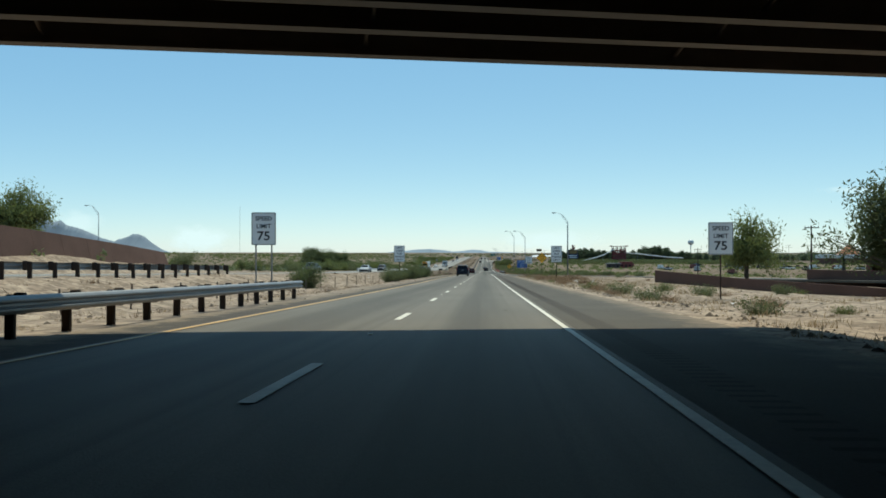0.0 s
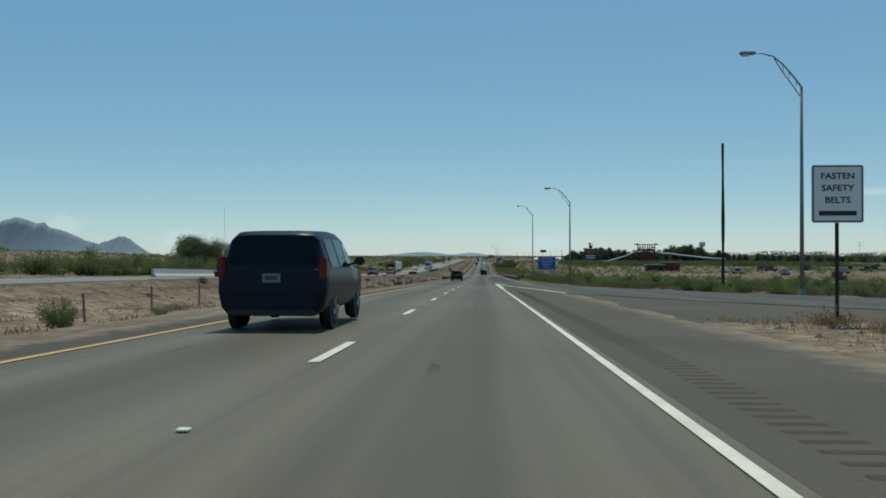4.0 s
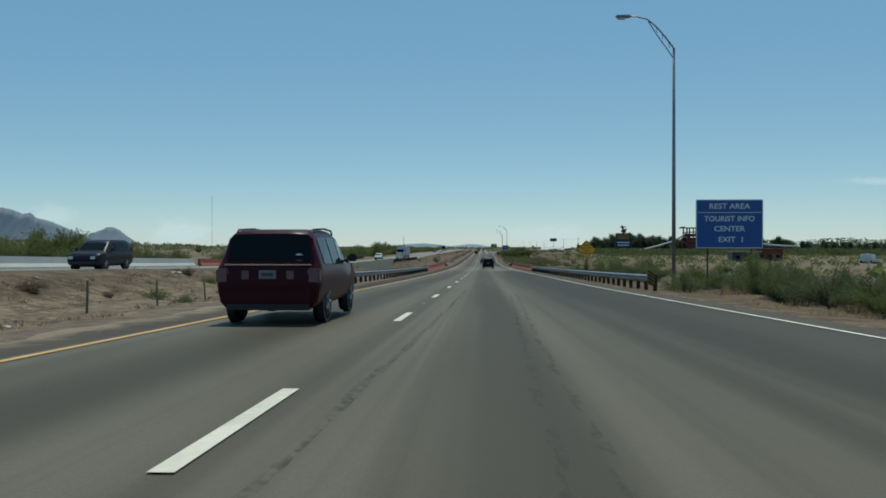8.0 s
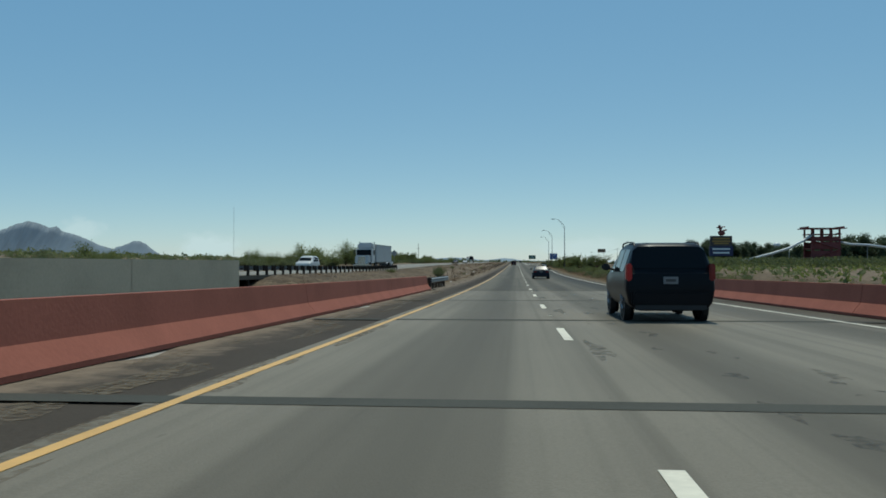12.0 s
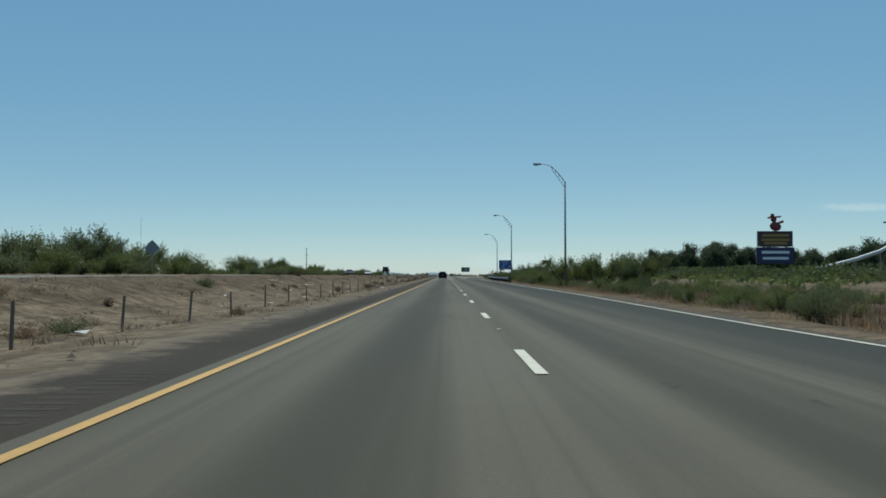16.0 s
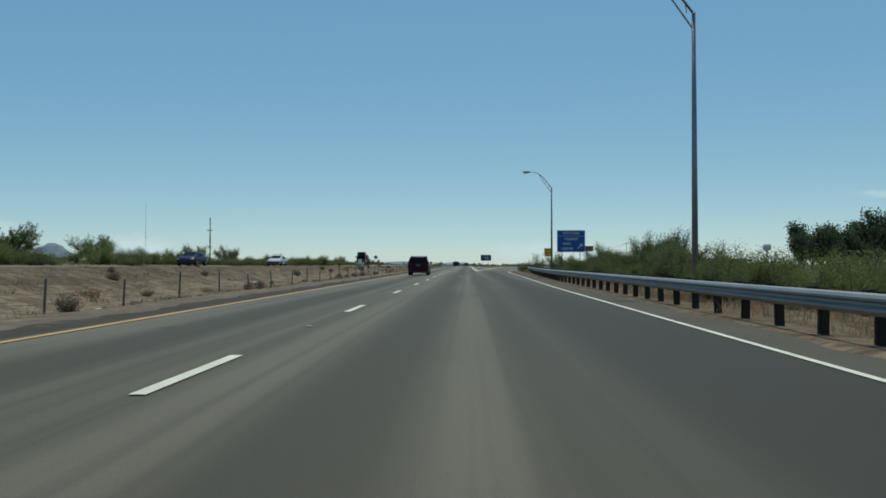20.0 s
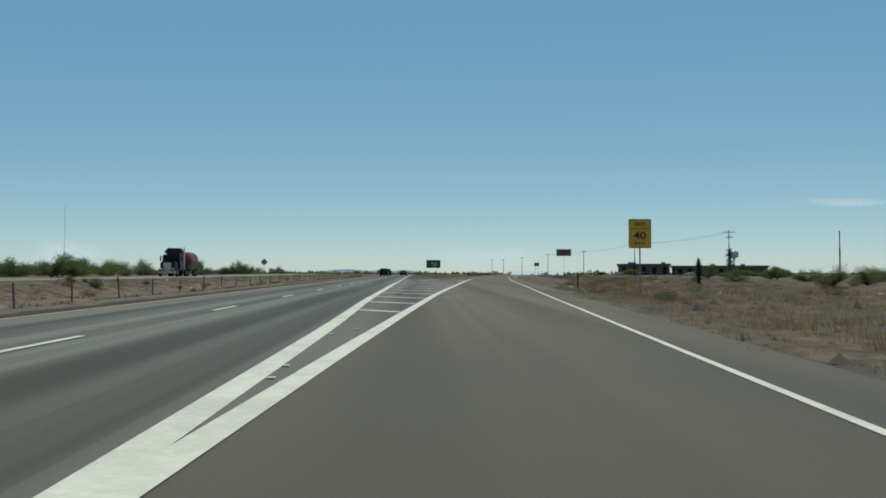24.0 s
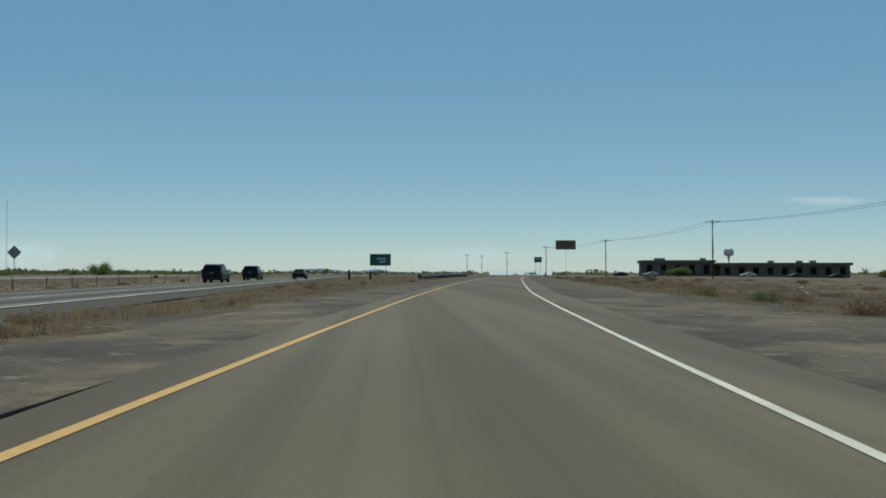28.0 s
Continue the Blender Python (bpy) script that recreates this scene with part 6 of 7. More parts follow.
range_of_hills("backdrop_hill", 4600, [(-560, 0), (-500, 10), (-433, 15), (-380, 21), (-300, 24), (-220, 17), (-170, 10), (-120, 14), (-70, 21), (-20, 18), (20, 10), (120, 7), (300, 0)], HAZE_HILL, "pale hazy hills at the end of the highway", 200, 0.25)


# ---- clouds low over the horizon ----
def cloud(x, z, w, h, thick, seed):
    """A faint fair-weather cloud so far off that it never shifts."""
    m = bpy.data.materials.new("cloud")
    m.use_nodes = True
    nt = m.node_tree
    nt.nodes.remove(nt.nodes["Principled BSDF"])
    tc, mp, n, g = nt.nodes.new("ShaderNodeTexCoord"), nt.nodes.new("ShaderNodeMapping"), nt.nodes.new("ShaderNodeTexNoise"), nt.nodes.new("ShaderNodeTexGradient")
    g.gradient_type = "SPHERICAL"
    nt.links.new(tc.outputs["Object"], g.inputs[0])
    mp.inputs["Scale"].default_value, mp.inputs["Location"].default_value = (w / h * 0.9, 1, 1.6), (seed * 3.7, seed, 0)
    nt.links.new(tc.outputs["Object"], mp.inputs[0])
    nt.links.new(mp.outputs[0], n.inputs["Vector"])
    n.inputs["Scale"].default_value, n.inputs["Detail"].default_value, n.inputs["Roughness"].default_value = 1.3, 7.0, 0.6
    a = nt.nodes.new("ShaderNodeMath")
    a.operation = "ADD"
    nt.links.new(n.outputs["Fac"], a.inputs[0])
    nt.links.new(g.outputs["Fac"], a.inputs[1])
    r = nt.nodes.new("ShaderNodeMapRange")
    r.interpolation_type = "SMOOTHSTEP"
    r.inputs[1].default_value, r.inputs[2].default_value, r.inputs[4].default_value = 0.72, 1.25, thick
    nt.links.new(a.outputs[0], r.inputs[0])
    fall = nt.nodes.new("ShaderNodeMapRange")
    fall.inputs[1].default_value, fall.inputs[2].default_value = 0.0, 0.25
    nt.links.new(g.outputs["Fac"], fall.inputs[0])
    k = nt.nodes.new("ShaderNodeMath")
    k.operation = "MULTIPLY"
    nt.links.new(r.outputs[0], k.inputs[0])
    nt.links.new(fall.outputs[0], k.inputs[1])
    # The sunlit white is an emission; the sun doesn't light this flat card.
    em, tr, mx = nt.nodes.new("ShaderNodeEmission"), nt.nodes.new("ShaderNodeBsdfTransparent"), nt.nodes.new("ShaderNodeMixShader")
    em.inputs[0].default_value, em.inputs[1].default_value = (0.60, 0.70, 0.74, 1), 1.0
    nt.links.new(k.outputs[0], mx.inputs[0])
    nt.links.new(tr.outputs[0], mx.inputs[1])
    nt.links.new(em.outputs[0], mx.inputs[2])
    nt.links.new(mx.outputs[0], nt.nodes["Material Output"].inputs[0])
    ob = raw("cloud", [(-1, 0, -1), (1, 0, -1), (1, 0, 1), (-1, 0, 1)], [(0, 1, 2, 3)], m)
    ob.matrix_world = pose(x, 4790.0, z) @ Matrix.Diagonal((w, 1, h, 1))
    return tagged(ob, "faint white fair-weather cloud low in the sky", "cloud", kind="structure")


cloud(2100, 340, 330, 36, 0.45, 1)
cloud(380, 60, 420, 90, 0.55, 2)
cloud(-1650, 70, 280, 110, 0.7, 3)
cloud(-2380, 160, 220, 110, 0.5, 4)

# ---- water park, billboard sign, poles and buildings ----
def slide_tower():
    z = -9.3
    o = thing("slide_tower", 114, 712, z, label="tall dark red timber water slide tower with a flat roof frame", category="tower")
    for x in (-5, -1.7, 1.7, 5):
        for y in (-4, 4):
            bm = bmesh.new()
            box(bm, x - 0.28, x + 0.28, y - 0.28, y + 0.28, -0.5, 14.2)
            part("post", bm, STRUCT_RED, o)
    for q in (3.2, 6.6, 9.8, 12.0):
        bm = bmesh.new()
        box(bm, -5.6, 5.6, -4.6, 4.6, q, q + 0.3)
        part("platform", bm, STRUCT_RED, o)
    for q, h in ((0.2, 2.6), (3.6, 2.4), (7.0, 2.2), (10.1, 1.2)):
        for y in (-4.35, 4.2):
            bm = bmesh.new()
            box(bm, -5.2, 5.2, y, y + 0.15, q, q + h)
            part("panel", bm, STRUCT_RED, o)
    for k in range(4):
        bm = bmesh.new()
        sg = 1 if k % 2 else -1
        rod(bm, (-sg * 4.6, -4.9, 0.2 + 3.2 * k), (sg * 4.6, -4.9, 3.3 + 3.1 * k), 0.22, n=6)
        part("stair", bm, STRUCT_RED, o)
    bm = bmesh.new()
    box(bm, -7.2, 7.2, -5.4, 5.4, 14.2, 14.55)
    for x in (-6.4, 6.4):
        box(bm, x - 0.2, x + 0.2, -4.6, 4.6, 14.55, 15.1)
    part("roof_frame", bm, STRUCT_RED, o)
    s = thing("water_slide", 109, 708, z, label="long white tube slide descending from the red tower", category="water slide", group="water slides")
    bm = bmesh.new()
    tube(bm, [(0.5, 0, 12.2), (-4, -1, 9.4), (-9, -2, 6.9), (-15, -2.5, 5.0), (-21, -2, 3.4), (-26, -1, 2.2)], 0.45, 8)
    part("tube", bm, SLIDE, s, smooth=True)
    for x, h in ((-9, 6.6), (-15, 4.7), (-21, 3.1)):
        bm = bmesh.new()
        rod(bm, (x, -2.2, -0.4), (x, -2.2, h), 0.14)
        part("support", bm, STEEL, s)
    s = thing("water_slide", 120, 710, z, label="wavy white tube slide running past the trees", category="water slide", group="water slides")
    bm = bmesh.new()
    tube(bm, [(-2, 0, 9.6), (4, 0, 8.4), (9, -1, 8.2), (15, -2, 7.3), (22, -2, 6.6), (30, -3, 5.6), (38, -3, 4.9), (46, -4, 4.6)], 0.45, 8)
    part("tube", bm, SLIDE, s, smooth=True)
    for x, h in ((9, 7.8), (22, 6.2), (38, 4.4)):
        bm = bmesh.new()
        rod(bm, (x, -1.8, -0.4), (x, -1.8, h), 0.14)
        part("support", bm, STEEL, s)


slide_tower()
PANEL_DARK = material("dark_sign_panel", (0.045, 0.03, 0.03), 0.5, grain=1.5, grain_amount=0.2)
PANEL_BLUE = material("navy_sign_panel", (0.02, 0.022, 0.075), 0.5, grain=1.5, grain_amount=0.2)
PANEL_GOLD = material("gold_lettering", (0.30, 0.17, 0.03), 0.5)
o = thing("park_sign", 75.2, 705, -9.25, label="tall dark two-panel park sign with a rough shape on top", category="sign")
for x in (-2.6, 2.6):
    bm = bmesh.new()
    box(bm, x - 0.25, x + 0.25, -0.2, 0.2, -0.5, 11.0)
    part("post", bm, RUST, o)
bm = bmesh.new()
box(bm, -4.0, 4.0, -0.45, 0.45, 7.9, 11.5, 0.05)
u = part("upper_panel", bm, PANEL_DARK, o)
for z, w in ((10.5, 3.1), (9.5, 3.3), (8.7, 2.7)):
    bm = bmesh.new()
    box(bm, -w, w, -0.47, -0.45, z - 0.28, z + 0.28)
    part("bar", bm, PANEL_GOLD, u)
bm = bmesh.new()
box(bm, -4.3, 4.3, -0.42, 0.42, 4.0, 7.75, 0.05)
u = part("lower_panel", bm, PANEL_BLUE, o)
for z, w in ((6.6, 3.2), (5.2, 3.0)):
    bm = bmesh.new()
    box(bm, -w, w, -0.44, -0.42, z - 0.3, z + 0.3)
    part("bar", bm, SIGN_WHITE, u)
bm = bmesh.new()
bmesh.ops.create_icosphere(bm, subdivisions=2, radius=1.1, matrix=pose(0.2, 0, 12.6, 0, 12, 0) @ Matrix.Diagonal((1.25, 0.5, 1.0, 1)))
bmesh.ops.create_icosphere(bm, subdivisions=2, radius=0.7, matrix=pose(-0.2, 0, 14.2) @ Matrix.Diagonal((1.0, 0.6, 0.9, 1)))
rod(bm, (-1.6, 0, 14.6), (1.5, 0, 14.9), 0.2, n=6)
rod(bm, (0.6, 0, 13.3), (2.0, 0, 13.8), 0.3, n=6)
rod(bm, (-0.6, 0, 14.7), (-0.4, 0, 15.5), 0.55, 0.4, n=8)
part("topper", bm, STRUCT_RED, o)


def utility_pole(x, y, tall, arms, label="weathered timber utility pole with a crossarm"):
    z = ground_at(x, y)
    o = thing("utility_pole", x, y, z, rng.uniform(-8, 8), label=label, category="utility pole", group="utility poles")
    bm = bmesh.new()
    tube(bm, [(0, 0, -0.5), (0.02, 0, tall / 2), (0, 0, tall)], [0.17, 0.145, 0.11], 8)
    part("pole", bm, WOOD, o)
    for h, w in arms:
        bm = bmesh.new()
        box(bm, -w, w, -0.2, -0.09, tall - h - 0.06, tall - h + 0.06)
        part("crossarm", bm, WOOD, o)
        for u in (-w * 0.92, -w * 0.4, w * 0.4, w * 0.92):
            bm = bmesh.new()
            rod(bm, (u, -0.14, tall - h + 0.06), (u, -0.14, tall - h + 0.24), 0.045, 0.03, 6)
            part("insulator", bm, PLASTIC, o)
    return o


for x, y, h, arms in ((78.6, 946, 11.0, ((0.5, 1.5), (1.7, 1.0))), (72.9, 1009.5, 10.6, ((0.4, 1.3),)), (69.5, 1072, 9.5, ((0.4, 1.1),)), (64, 1125, 9.5, ((0.4, 1.1),)), (60.5, 1190, 9.5, ((0.4, 1.1),)), (57, 1250, 9.5, ((0.4, 1.1),)), (241, 676, 15.6, ((0.5, 2.6), (2.2, 2.6))), (47.0, 1215, 9.0, ((0.4, 1.0),))):
    utility_pole(x, y, h, arms)
o = thing("climbing_vine", 78.6, 945.7, ground_at(78.6, 945.7), label="dark climbing vine wrapped round a timber utility pole", category="vine")
vine = random.Random(8)
bm = bmesh.new()
tube(bm, [(0.2, 0, -0.2), (-0.15, -0.1, 2.0), (0.15, 0, 4.2), (-0.05, 0, 6.2)], [0.12, 0.09, 0.06, 0.03], 6)
part("stem", bm, BARK, o)
v, f = [], []
for k in range(1500):
    h = 6.6 * vine.random() ** 1.25
    w = 0.25 + 0.8 * math.exp(-h / 2.0) + 0.22 * math.sin(2.1 * h) ** 2
    c = Vector((vine.gauss(0, w * 0.6), vine.gauss(0, w * 0.6), h))
    d, e = Vector([vine.gauss(0, 1) for _ in range(3)]).normalized() * 0.16, Vector([vine.gauss(0, 1) for _ in range(3)]).normalized() * 0.1
    v += [tuple(c - d), tuple(c + e), tuple(c + d), tuple(c - e)]
    f.append((4 * k, 4 * k + 1, 4 * k + 2, 4 * k + 3))
raw("leaves", v, f, LEAF_DARK, o)
utility_pole(-50, 804.3, 9.6, ((2.6, 0.5), (6.0, 0.4)), "lone dark pole with short brackets beyond the opposite carriageway")
utility_pole(21.4, 199.4, 12.0, (), "bare thick timber pole beside the entrance ramp")
utility_pole(46, 116, 7.5, ((0.3, 1.0),), "timber utility pole with a crossarm behind the retaining walls")
utility_pole(65, 253, 8.8, ((0.45, 1.1),), "timber utility pole with a crossarm on the valley side")
utility_pole(84, 905, 8.6, (), "bare timber pole near the low building")
for a, b, ha, hb in (((78.6, 946), (72.9, 1009.5), 10.5, 10.2), ((72.9, 1009.5), (69.5, 1072), 10.2, 9.2), ((69.5, 1072), (64, 1125), 9.2, 9.2)):
    za, zb = ground_at(*a) + ha, ground_at(*b) + hb
    for u in (-1.0, 1.0):
        bm = bmesh.new()
        tube(bm, [(a[0] + (b[0] - a[0]) * t + u, a[1] + (b[1] - a[1]) * t, za + (zb - za) * t - 3.0 * t * (1 - t)) for t in np.linspace(0, 1, 9)], 0.02, 4)
        tagged(part("power_line", bm, PLASTIC), "thin black power line between timber poles", "power line", group="power lines")
o = thing("radio_mast", -779, 2651, -8, label="slender far radio mast above the desert", category="mast")
bm = bmesh.new()
for k in range(3):
    a = 2 * math.pi * k / 3
    rod(bm, (math.cos(a) * 0.6, math.sin(a) * 0.6, 0), (math.cos(a) * 0.6, math.sin(a) * 0.6, 150), 0.12, n=4)
part("lattice", bm, SIGN_BACK, o)
for z in range(10, 150, 14):
    bm = bmesh.new()
    bmesh.ops.create_cone(bm, cap_ends=True, segments=3, radius1=0.9, radius2=0.9, depth=0.4, matrix=pose(0, 0, z))
    part("brace", bm, RUST if z % 28 < 14 else SIGN_WHITE, o)
o = thing("water_tower", 489, 2021, -10, label="white water tank on a pedestal far across the plain", category="water tower")
bm = bmesh.new()
tube(bm, [(0, 0, 0), (0, 0, 20), (0, 0, 27)], [1.0, 0.9, 2.4], 16)
part("pedestal", bm, SLIDE, o, smooth=True)
bm = bmesh.new()
tube(bm, [(0, 0, 26.5), (0, 0, 28.5), (0, 0, 34), (0, 0, 37), (0, 0, 38.2)], [4.4, 6.6, 6.8, 4.8, 0.5], 20)
part("tank", bm, SLIDE, o, smooth=True)


def low_building(x0, x1, y, deep, tall, label, windows):
    z = ground_at(x0, y)
    o = thing("low_building", (x0 + x1) / 2, y, z - 0.2, -12, label=label, category="building")
    w = (x1 - x0) / 2
    bm = bmesh.new()
    box(bm, -w, w, 0, deep, 0, tall)
    part("wall", bm, WALL_DARK, o)
    bm = bmesh.new()
    box(bm, -w - 0.6, w + 0.6, -0.9, deep + 0.6, tall - 0.9, tall)
    part("roof", bm, WALL_DARK, o)
    for k in range(windows):
        u = -w + (k + 0.5) * 2 * w / windows
        bm = bmesh.new()
        box(bm, u - 0.9, u + 0.9, -0.06, 0.0, 0.9, tall - 1.6)
        wi = part("window", bm, GLASS, o)
        bm = bmesh.new()
        box(bm, u - 1.0, u + 1.0, -0.1, -0.02, 0.78, 0.9)
        part("sill", bm, CONCRETE, wi)
    for k in range(3):
        bm = bmesh.new()
        u = rng.uniform(-w * 0.8, w * 0.8)
        box(bm, u - 0.9, u + 0.9, deep * 0.4, deep * 0.4 + 1.6, tall, tall + 0.8, 0.05)
        part("roof_unit", bm, SIGN_BACK, o)


low_building(99, 122, 1137, 14, 5.6, "dark flat-roofed brick building by the field", 5)
low_building(123.5, 164, 1130, 16, 4.9, "long low dark building with a flat roof", 9)
o = thing("tent_pavilion", 296, 700, -9.3, label="large white roofed pavilion with a conical orange roof", category="building")
bm = bmesh.new()
box(bm, -21, 21, -8, 8, -0.3, 5)
part("wall", bm, BROWN_WALL, o)
bm = bmesh.new()
box(bm, -22, 22, -9.5, 9, 4.6, 7.6, 0.4)
part("white_roof", bm, SLIDE, o)
bm = bmesh.new()
bmesh.ops.create_cone(bm, cap_ends=True, segments=10, radius1=10, radius2=1.0, depth=8, matrix=pose(4, 6, 11.5))
part("cone_roof", bm, material("orange_roof", (0.30, 0.115, 0.05), 0.8, grain=0.6, grain_amount=0.2), o)

for x, y, w, d, h, mat, roof, lab in ((79.5, 514, 4.0, 3.0, 3.0, PANEL_DARK, SIGN_BACK, "low dark shed with a flat metal roof on the sandy lot"), (87.5, 518, 3.8, 3.5, 3.6, STRUCT_RED, STRUCT_RED, "red painted timber shed on the sandy lot")):
    o = thing("shed", x, y, ground_at(x, y) - 0.2, -4, label=lab, category="shed", group="sheds on the lot")
    bm = bmesh.new()
    box(bm, -w, w, -d, d, 0, h, 0.04)
    part("wall", bm, mat, o)
    bm = bmesh.new()
    box(bm, -w - 0.4, w + 0.4, -d - 0.4, d + 0.4, h, h + 0.25, 0.03)
    part("roof", bm, roof, o)
    bm = bmesh.new()
    box(bm, -0.6, 0.6, -d - 0.05, -d, 0.2, 2.2, 0.01)
    part("door", bm, WOOD, o)
    for u in (-w * 0.6, w * 0.6):
        bm = bmesh.new()
        box(bm, u - 0.5, u + 0.5, -d - 0.04, -d, 1.1, 2.0, 0.01)
        part("window", bm, GLASS, o)
o = thing("embankment_wall", -40, 75, 0, label="dark brown sloping embankment wall beyond the opposite carriageway", category="wall")
for k in range(12):
    a, b = 44 + 5.5 * k, 44 + 5.5 * (k + 1) - 0.03
    ta, tb = float(np.interp(a, [44, 73, 100, 112], [4.4, 3.4, 1.7, 0.8])), float(np.interp(b, [44, 73, 100, 112], [4.4, 3.4, 1.7, 0.8]))
    v = [(0.6, a - 75, -2.2), (-4, a - 75, -2.2), (-4, a - 75, ta), (-0.6, a - 75, ta), (0.6, b - 75, -2.2), (-4, b - 75, -2.2), (-4, b - 75, tb), (-0.6, b - 75, tb)]
    raw("panel", v, [(0, 3, 7, 4), (3, 2, 6, 7), (2, 1, 5, 6), (0, 1, 2, 3), (4, 7, 6, 5)], BROWN_WALL, o)
# retaining walls and mounds on the verge near the overpass
for pts, lab in (([(21.2, 95.8, -1.05), (22.6, 92, -1.18), (26.3, 83.3, -1.5), (33.4, 66, -1.8), (41, 52, -1.9)], "long low brown block retaining wall on the sandy verge"), ([(41, 104, -1.1), (46, 98, -1.15), (56, 92, -1.2), (70, 86, -1.2)], "second low brown block wall behind the sandy verge")):
    o = thing("retaining_wall", pts[2][0], pts[2][1], 0, label=lab, category="wall", group="retaining walls")
    u = np.linspace(0, len(pts) - 1, 30)
    fine = list(zip(*[[float(q) for q in np.interp(u, range(len(pts)), [p[k] for p in pts])] for k in range(3)]))
    for (ax, ay, at_z), (bx, by, bt_z) in zip(fine, fine[1:]):
        d = Vector((bx - ax, by - ay, 0)).normalized()
        n = Vector((-d.y, d.x, 0)) * 0.12
        v = []
        for px, py, top in ((ax, ay, at_z), (bx, by, bt_z)):
            for sg, q in ((-1, ground_at(px, py) - 0.5), (1, ground_at(px, py) - 0.5), (1, top), (-1, top)):
                v.append((px + sg * n.x - pts[2][0], py + sg * n.y - pts[2][1], q))
        raw("block_panel", v, [(0, 1, 5, 4), (1, 2, 6, 5), (2, 3, 7, 6), (3, 0, 4, 7), (0, 3, 2, 1), (4, 5, 6, 7)], BROWN_WALL, o)
o = thing("monument_sign", 50.5, 107, ground_at(50.5, 107), label="dark red arched monument sign", category="sign")
bm = bmesh.new()
box(bm, -1.1, 1.1, -0.3, 0.3, -0.3, 2.6)
rod(bm, (0, -0.3, 2.55), (0, 0.3, 2.55), 1.1, n=20)
part("body", bm, STRUCT_RED, o)
o = thing("yucca", 46.5, 107, ground_at(46.5, 107), label="spiky yucca palm on a short trunk", category="tree", group="yuccas")


def yucca(o, tall, wide, low=0.75, count=90):
    bm = bmesh.new()
    tube(bm, [(0, 0, -0.2), (0.05, 0, tall * 0.5), (0, 0, tall * 0.85)], [0.28, 0.24, 0.2], 7)
    part("trunk", bm, BARK, o)
    bm = bmesh.new()
    for k in range(count):
        a, e = rng.uniform(0, 6.28), rng.uniform(-0.9, 1.4)
        d = Vector((math.cos(a) * math.cos(e), math.sin(a) * math.cos(e), math.sin(e)))
        c = Vector((0, 0, tall * rng.uniform(low, 0.95)))
        s = d.cross(Vector((0, 0, 1))).normalized() * 0.06
        bm.faces.new([bm.verts.new(c - s), bm.verts.new(c + s), bm.verts.new(c + d * wide * rng.uniform(0.8, 1.1))])
    part("crown", bm, LEAF_DARK, o)


yucca(o, 3.3, 1.0)
o = thing("yucca", 32.5, 830.8, ground_at(32.5, 830.8), label="dark shaggy yucca on the dry field", category="tree", group="yuccas")
yucca(o, 2.35, 0.62, 0.15, 420)


# ---- gore bars, markers, rumble strips ----
BARS = (774.0, 779.8, 785.3, 791.3, 797.0, 802.5, 808.0, 813.5, 819.2, 824.8, 830.7, 836.9, 843.5, 849.6)
for k, y in enumerate(BARS):
    xr = float(off_left(y)) - 0.18
    xl = 3.85
    if xr - xl < 0.6:
        continue
    yl = y + (xr - xl) * 1.12
    if k > 10:
        xl = max(xl, xr - 7.5)
        yl = y + (xr - xl) * 1.12
    v = []
    for t in np.linspace(0, 1, 6):
        x, yy = xr + (xl - xr) * t, y + (yl - y) * t
        for d in (-0.24, 0.24):
            v.append((x, yy + d, float(grade(yy + d)) + 0.010))
    raw("gore_bar", v, [(2 * i, 2 * i + 1, 2 * i + 3, 2 * i + 2) for i in range(5)], PAINT, gore)


def marker(x, y, parent):
    bm = bmesh.new()
    box(bm, -0.046, 0.046, -0.05, 0.05, 0.0, 0.014, 0.006)
    m = part("road_marker", bm, PAINT, parent)
    m.location = (x, y, float(grade(y)) + 0.01)


for k in range(-1, 30):
    marker(0.0, 39.0 + 24.38 * k, road)
for y in BARS[2:]:
    marker(float(off_left(y - 0.7)) - 0.5, y - 0.7, off)
    yl = y + (float(off_left(y)) - 4.05) * 1.12
    if yl < 852:
        marker(4.15, yl - 0.9, gore)
for y in (760.0, 766.0, 772.0, 778.5):
    marker(4.18, y, gore)
    marker(float(off_left(y)) - 0.3, y + 1.1, gore)


def rumble(name, x0, x1, y0, y1, up):
    """Grooves across the shoulder, too many to count."""
    v, f = [], []
    y = y0
    while y < y1:
        z = float(grade(y)) + up
        b = len(v)
        v += [(x0, y, z), (x1, y, z), (x1, y + 0.11, z), (x0, y + 0.11, z)]
        f.append((b, b + 1, b + 2, b + 3))
        y += 0.33
    return tagged(raw(name, v, f, TAR), "dark grooves of a rumble strip on the shoulder", "rumble strip", kind="stuff")


GROOVE = material("grooved_asphalt", (0.072, 0.06, 0.048), 0.9, grain=20.0, grain_amount=0.3)
for ob in (rumble("rumble_strip", 4.2, 4.65, -20, 185, -0.0145), rumble("rumble_strip", -4.8, -4.28, 436, 545, -0.0095)):
    ob.data.materials[0] = GROOVE


# ---- vehicles ----
def ring(st):
    y, zb, zm, zt, wb, wm, wt = st
    half = [(wb * 0.9, zb), (wb, zb + 0.10), (wm, zb + (zm - zb) * 0.55), (wm * 0.985, zm), (wt + (wm - wt) * 0.15, zm + (zt - zm) * 0.85), (wt * 0.9, zt), (wt * 0.45, zt + 0.015 * (zt > zm + 0.1))]
    return [(x, y, z) for x, z in half] + [(-x, y, z) for x, z in reversed(half)]


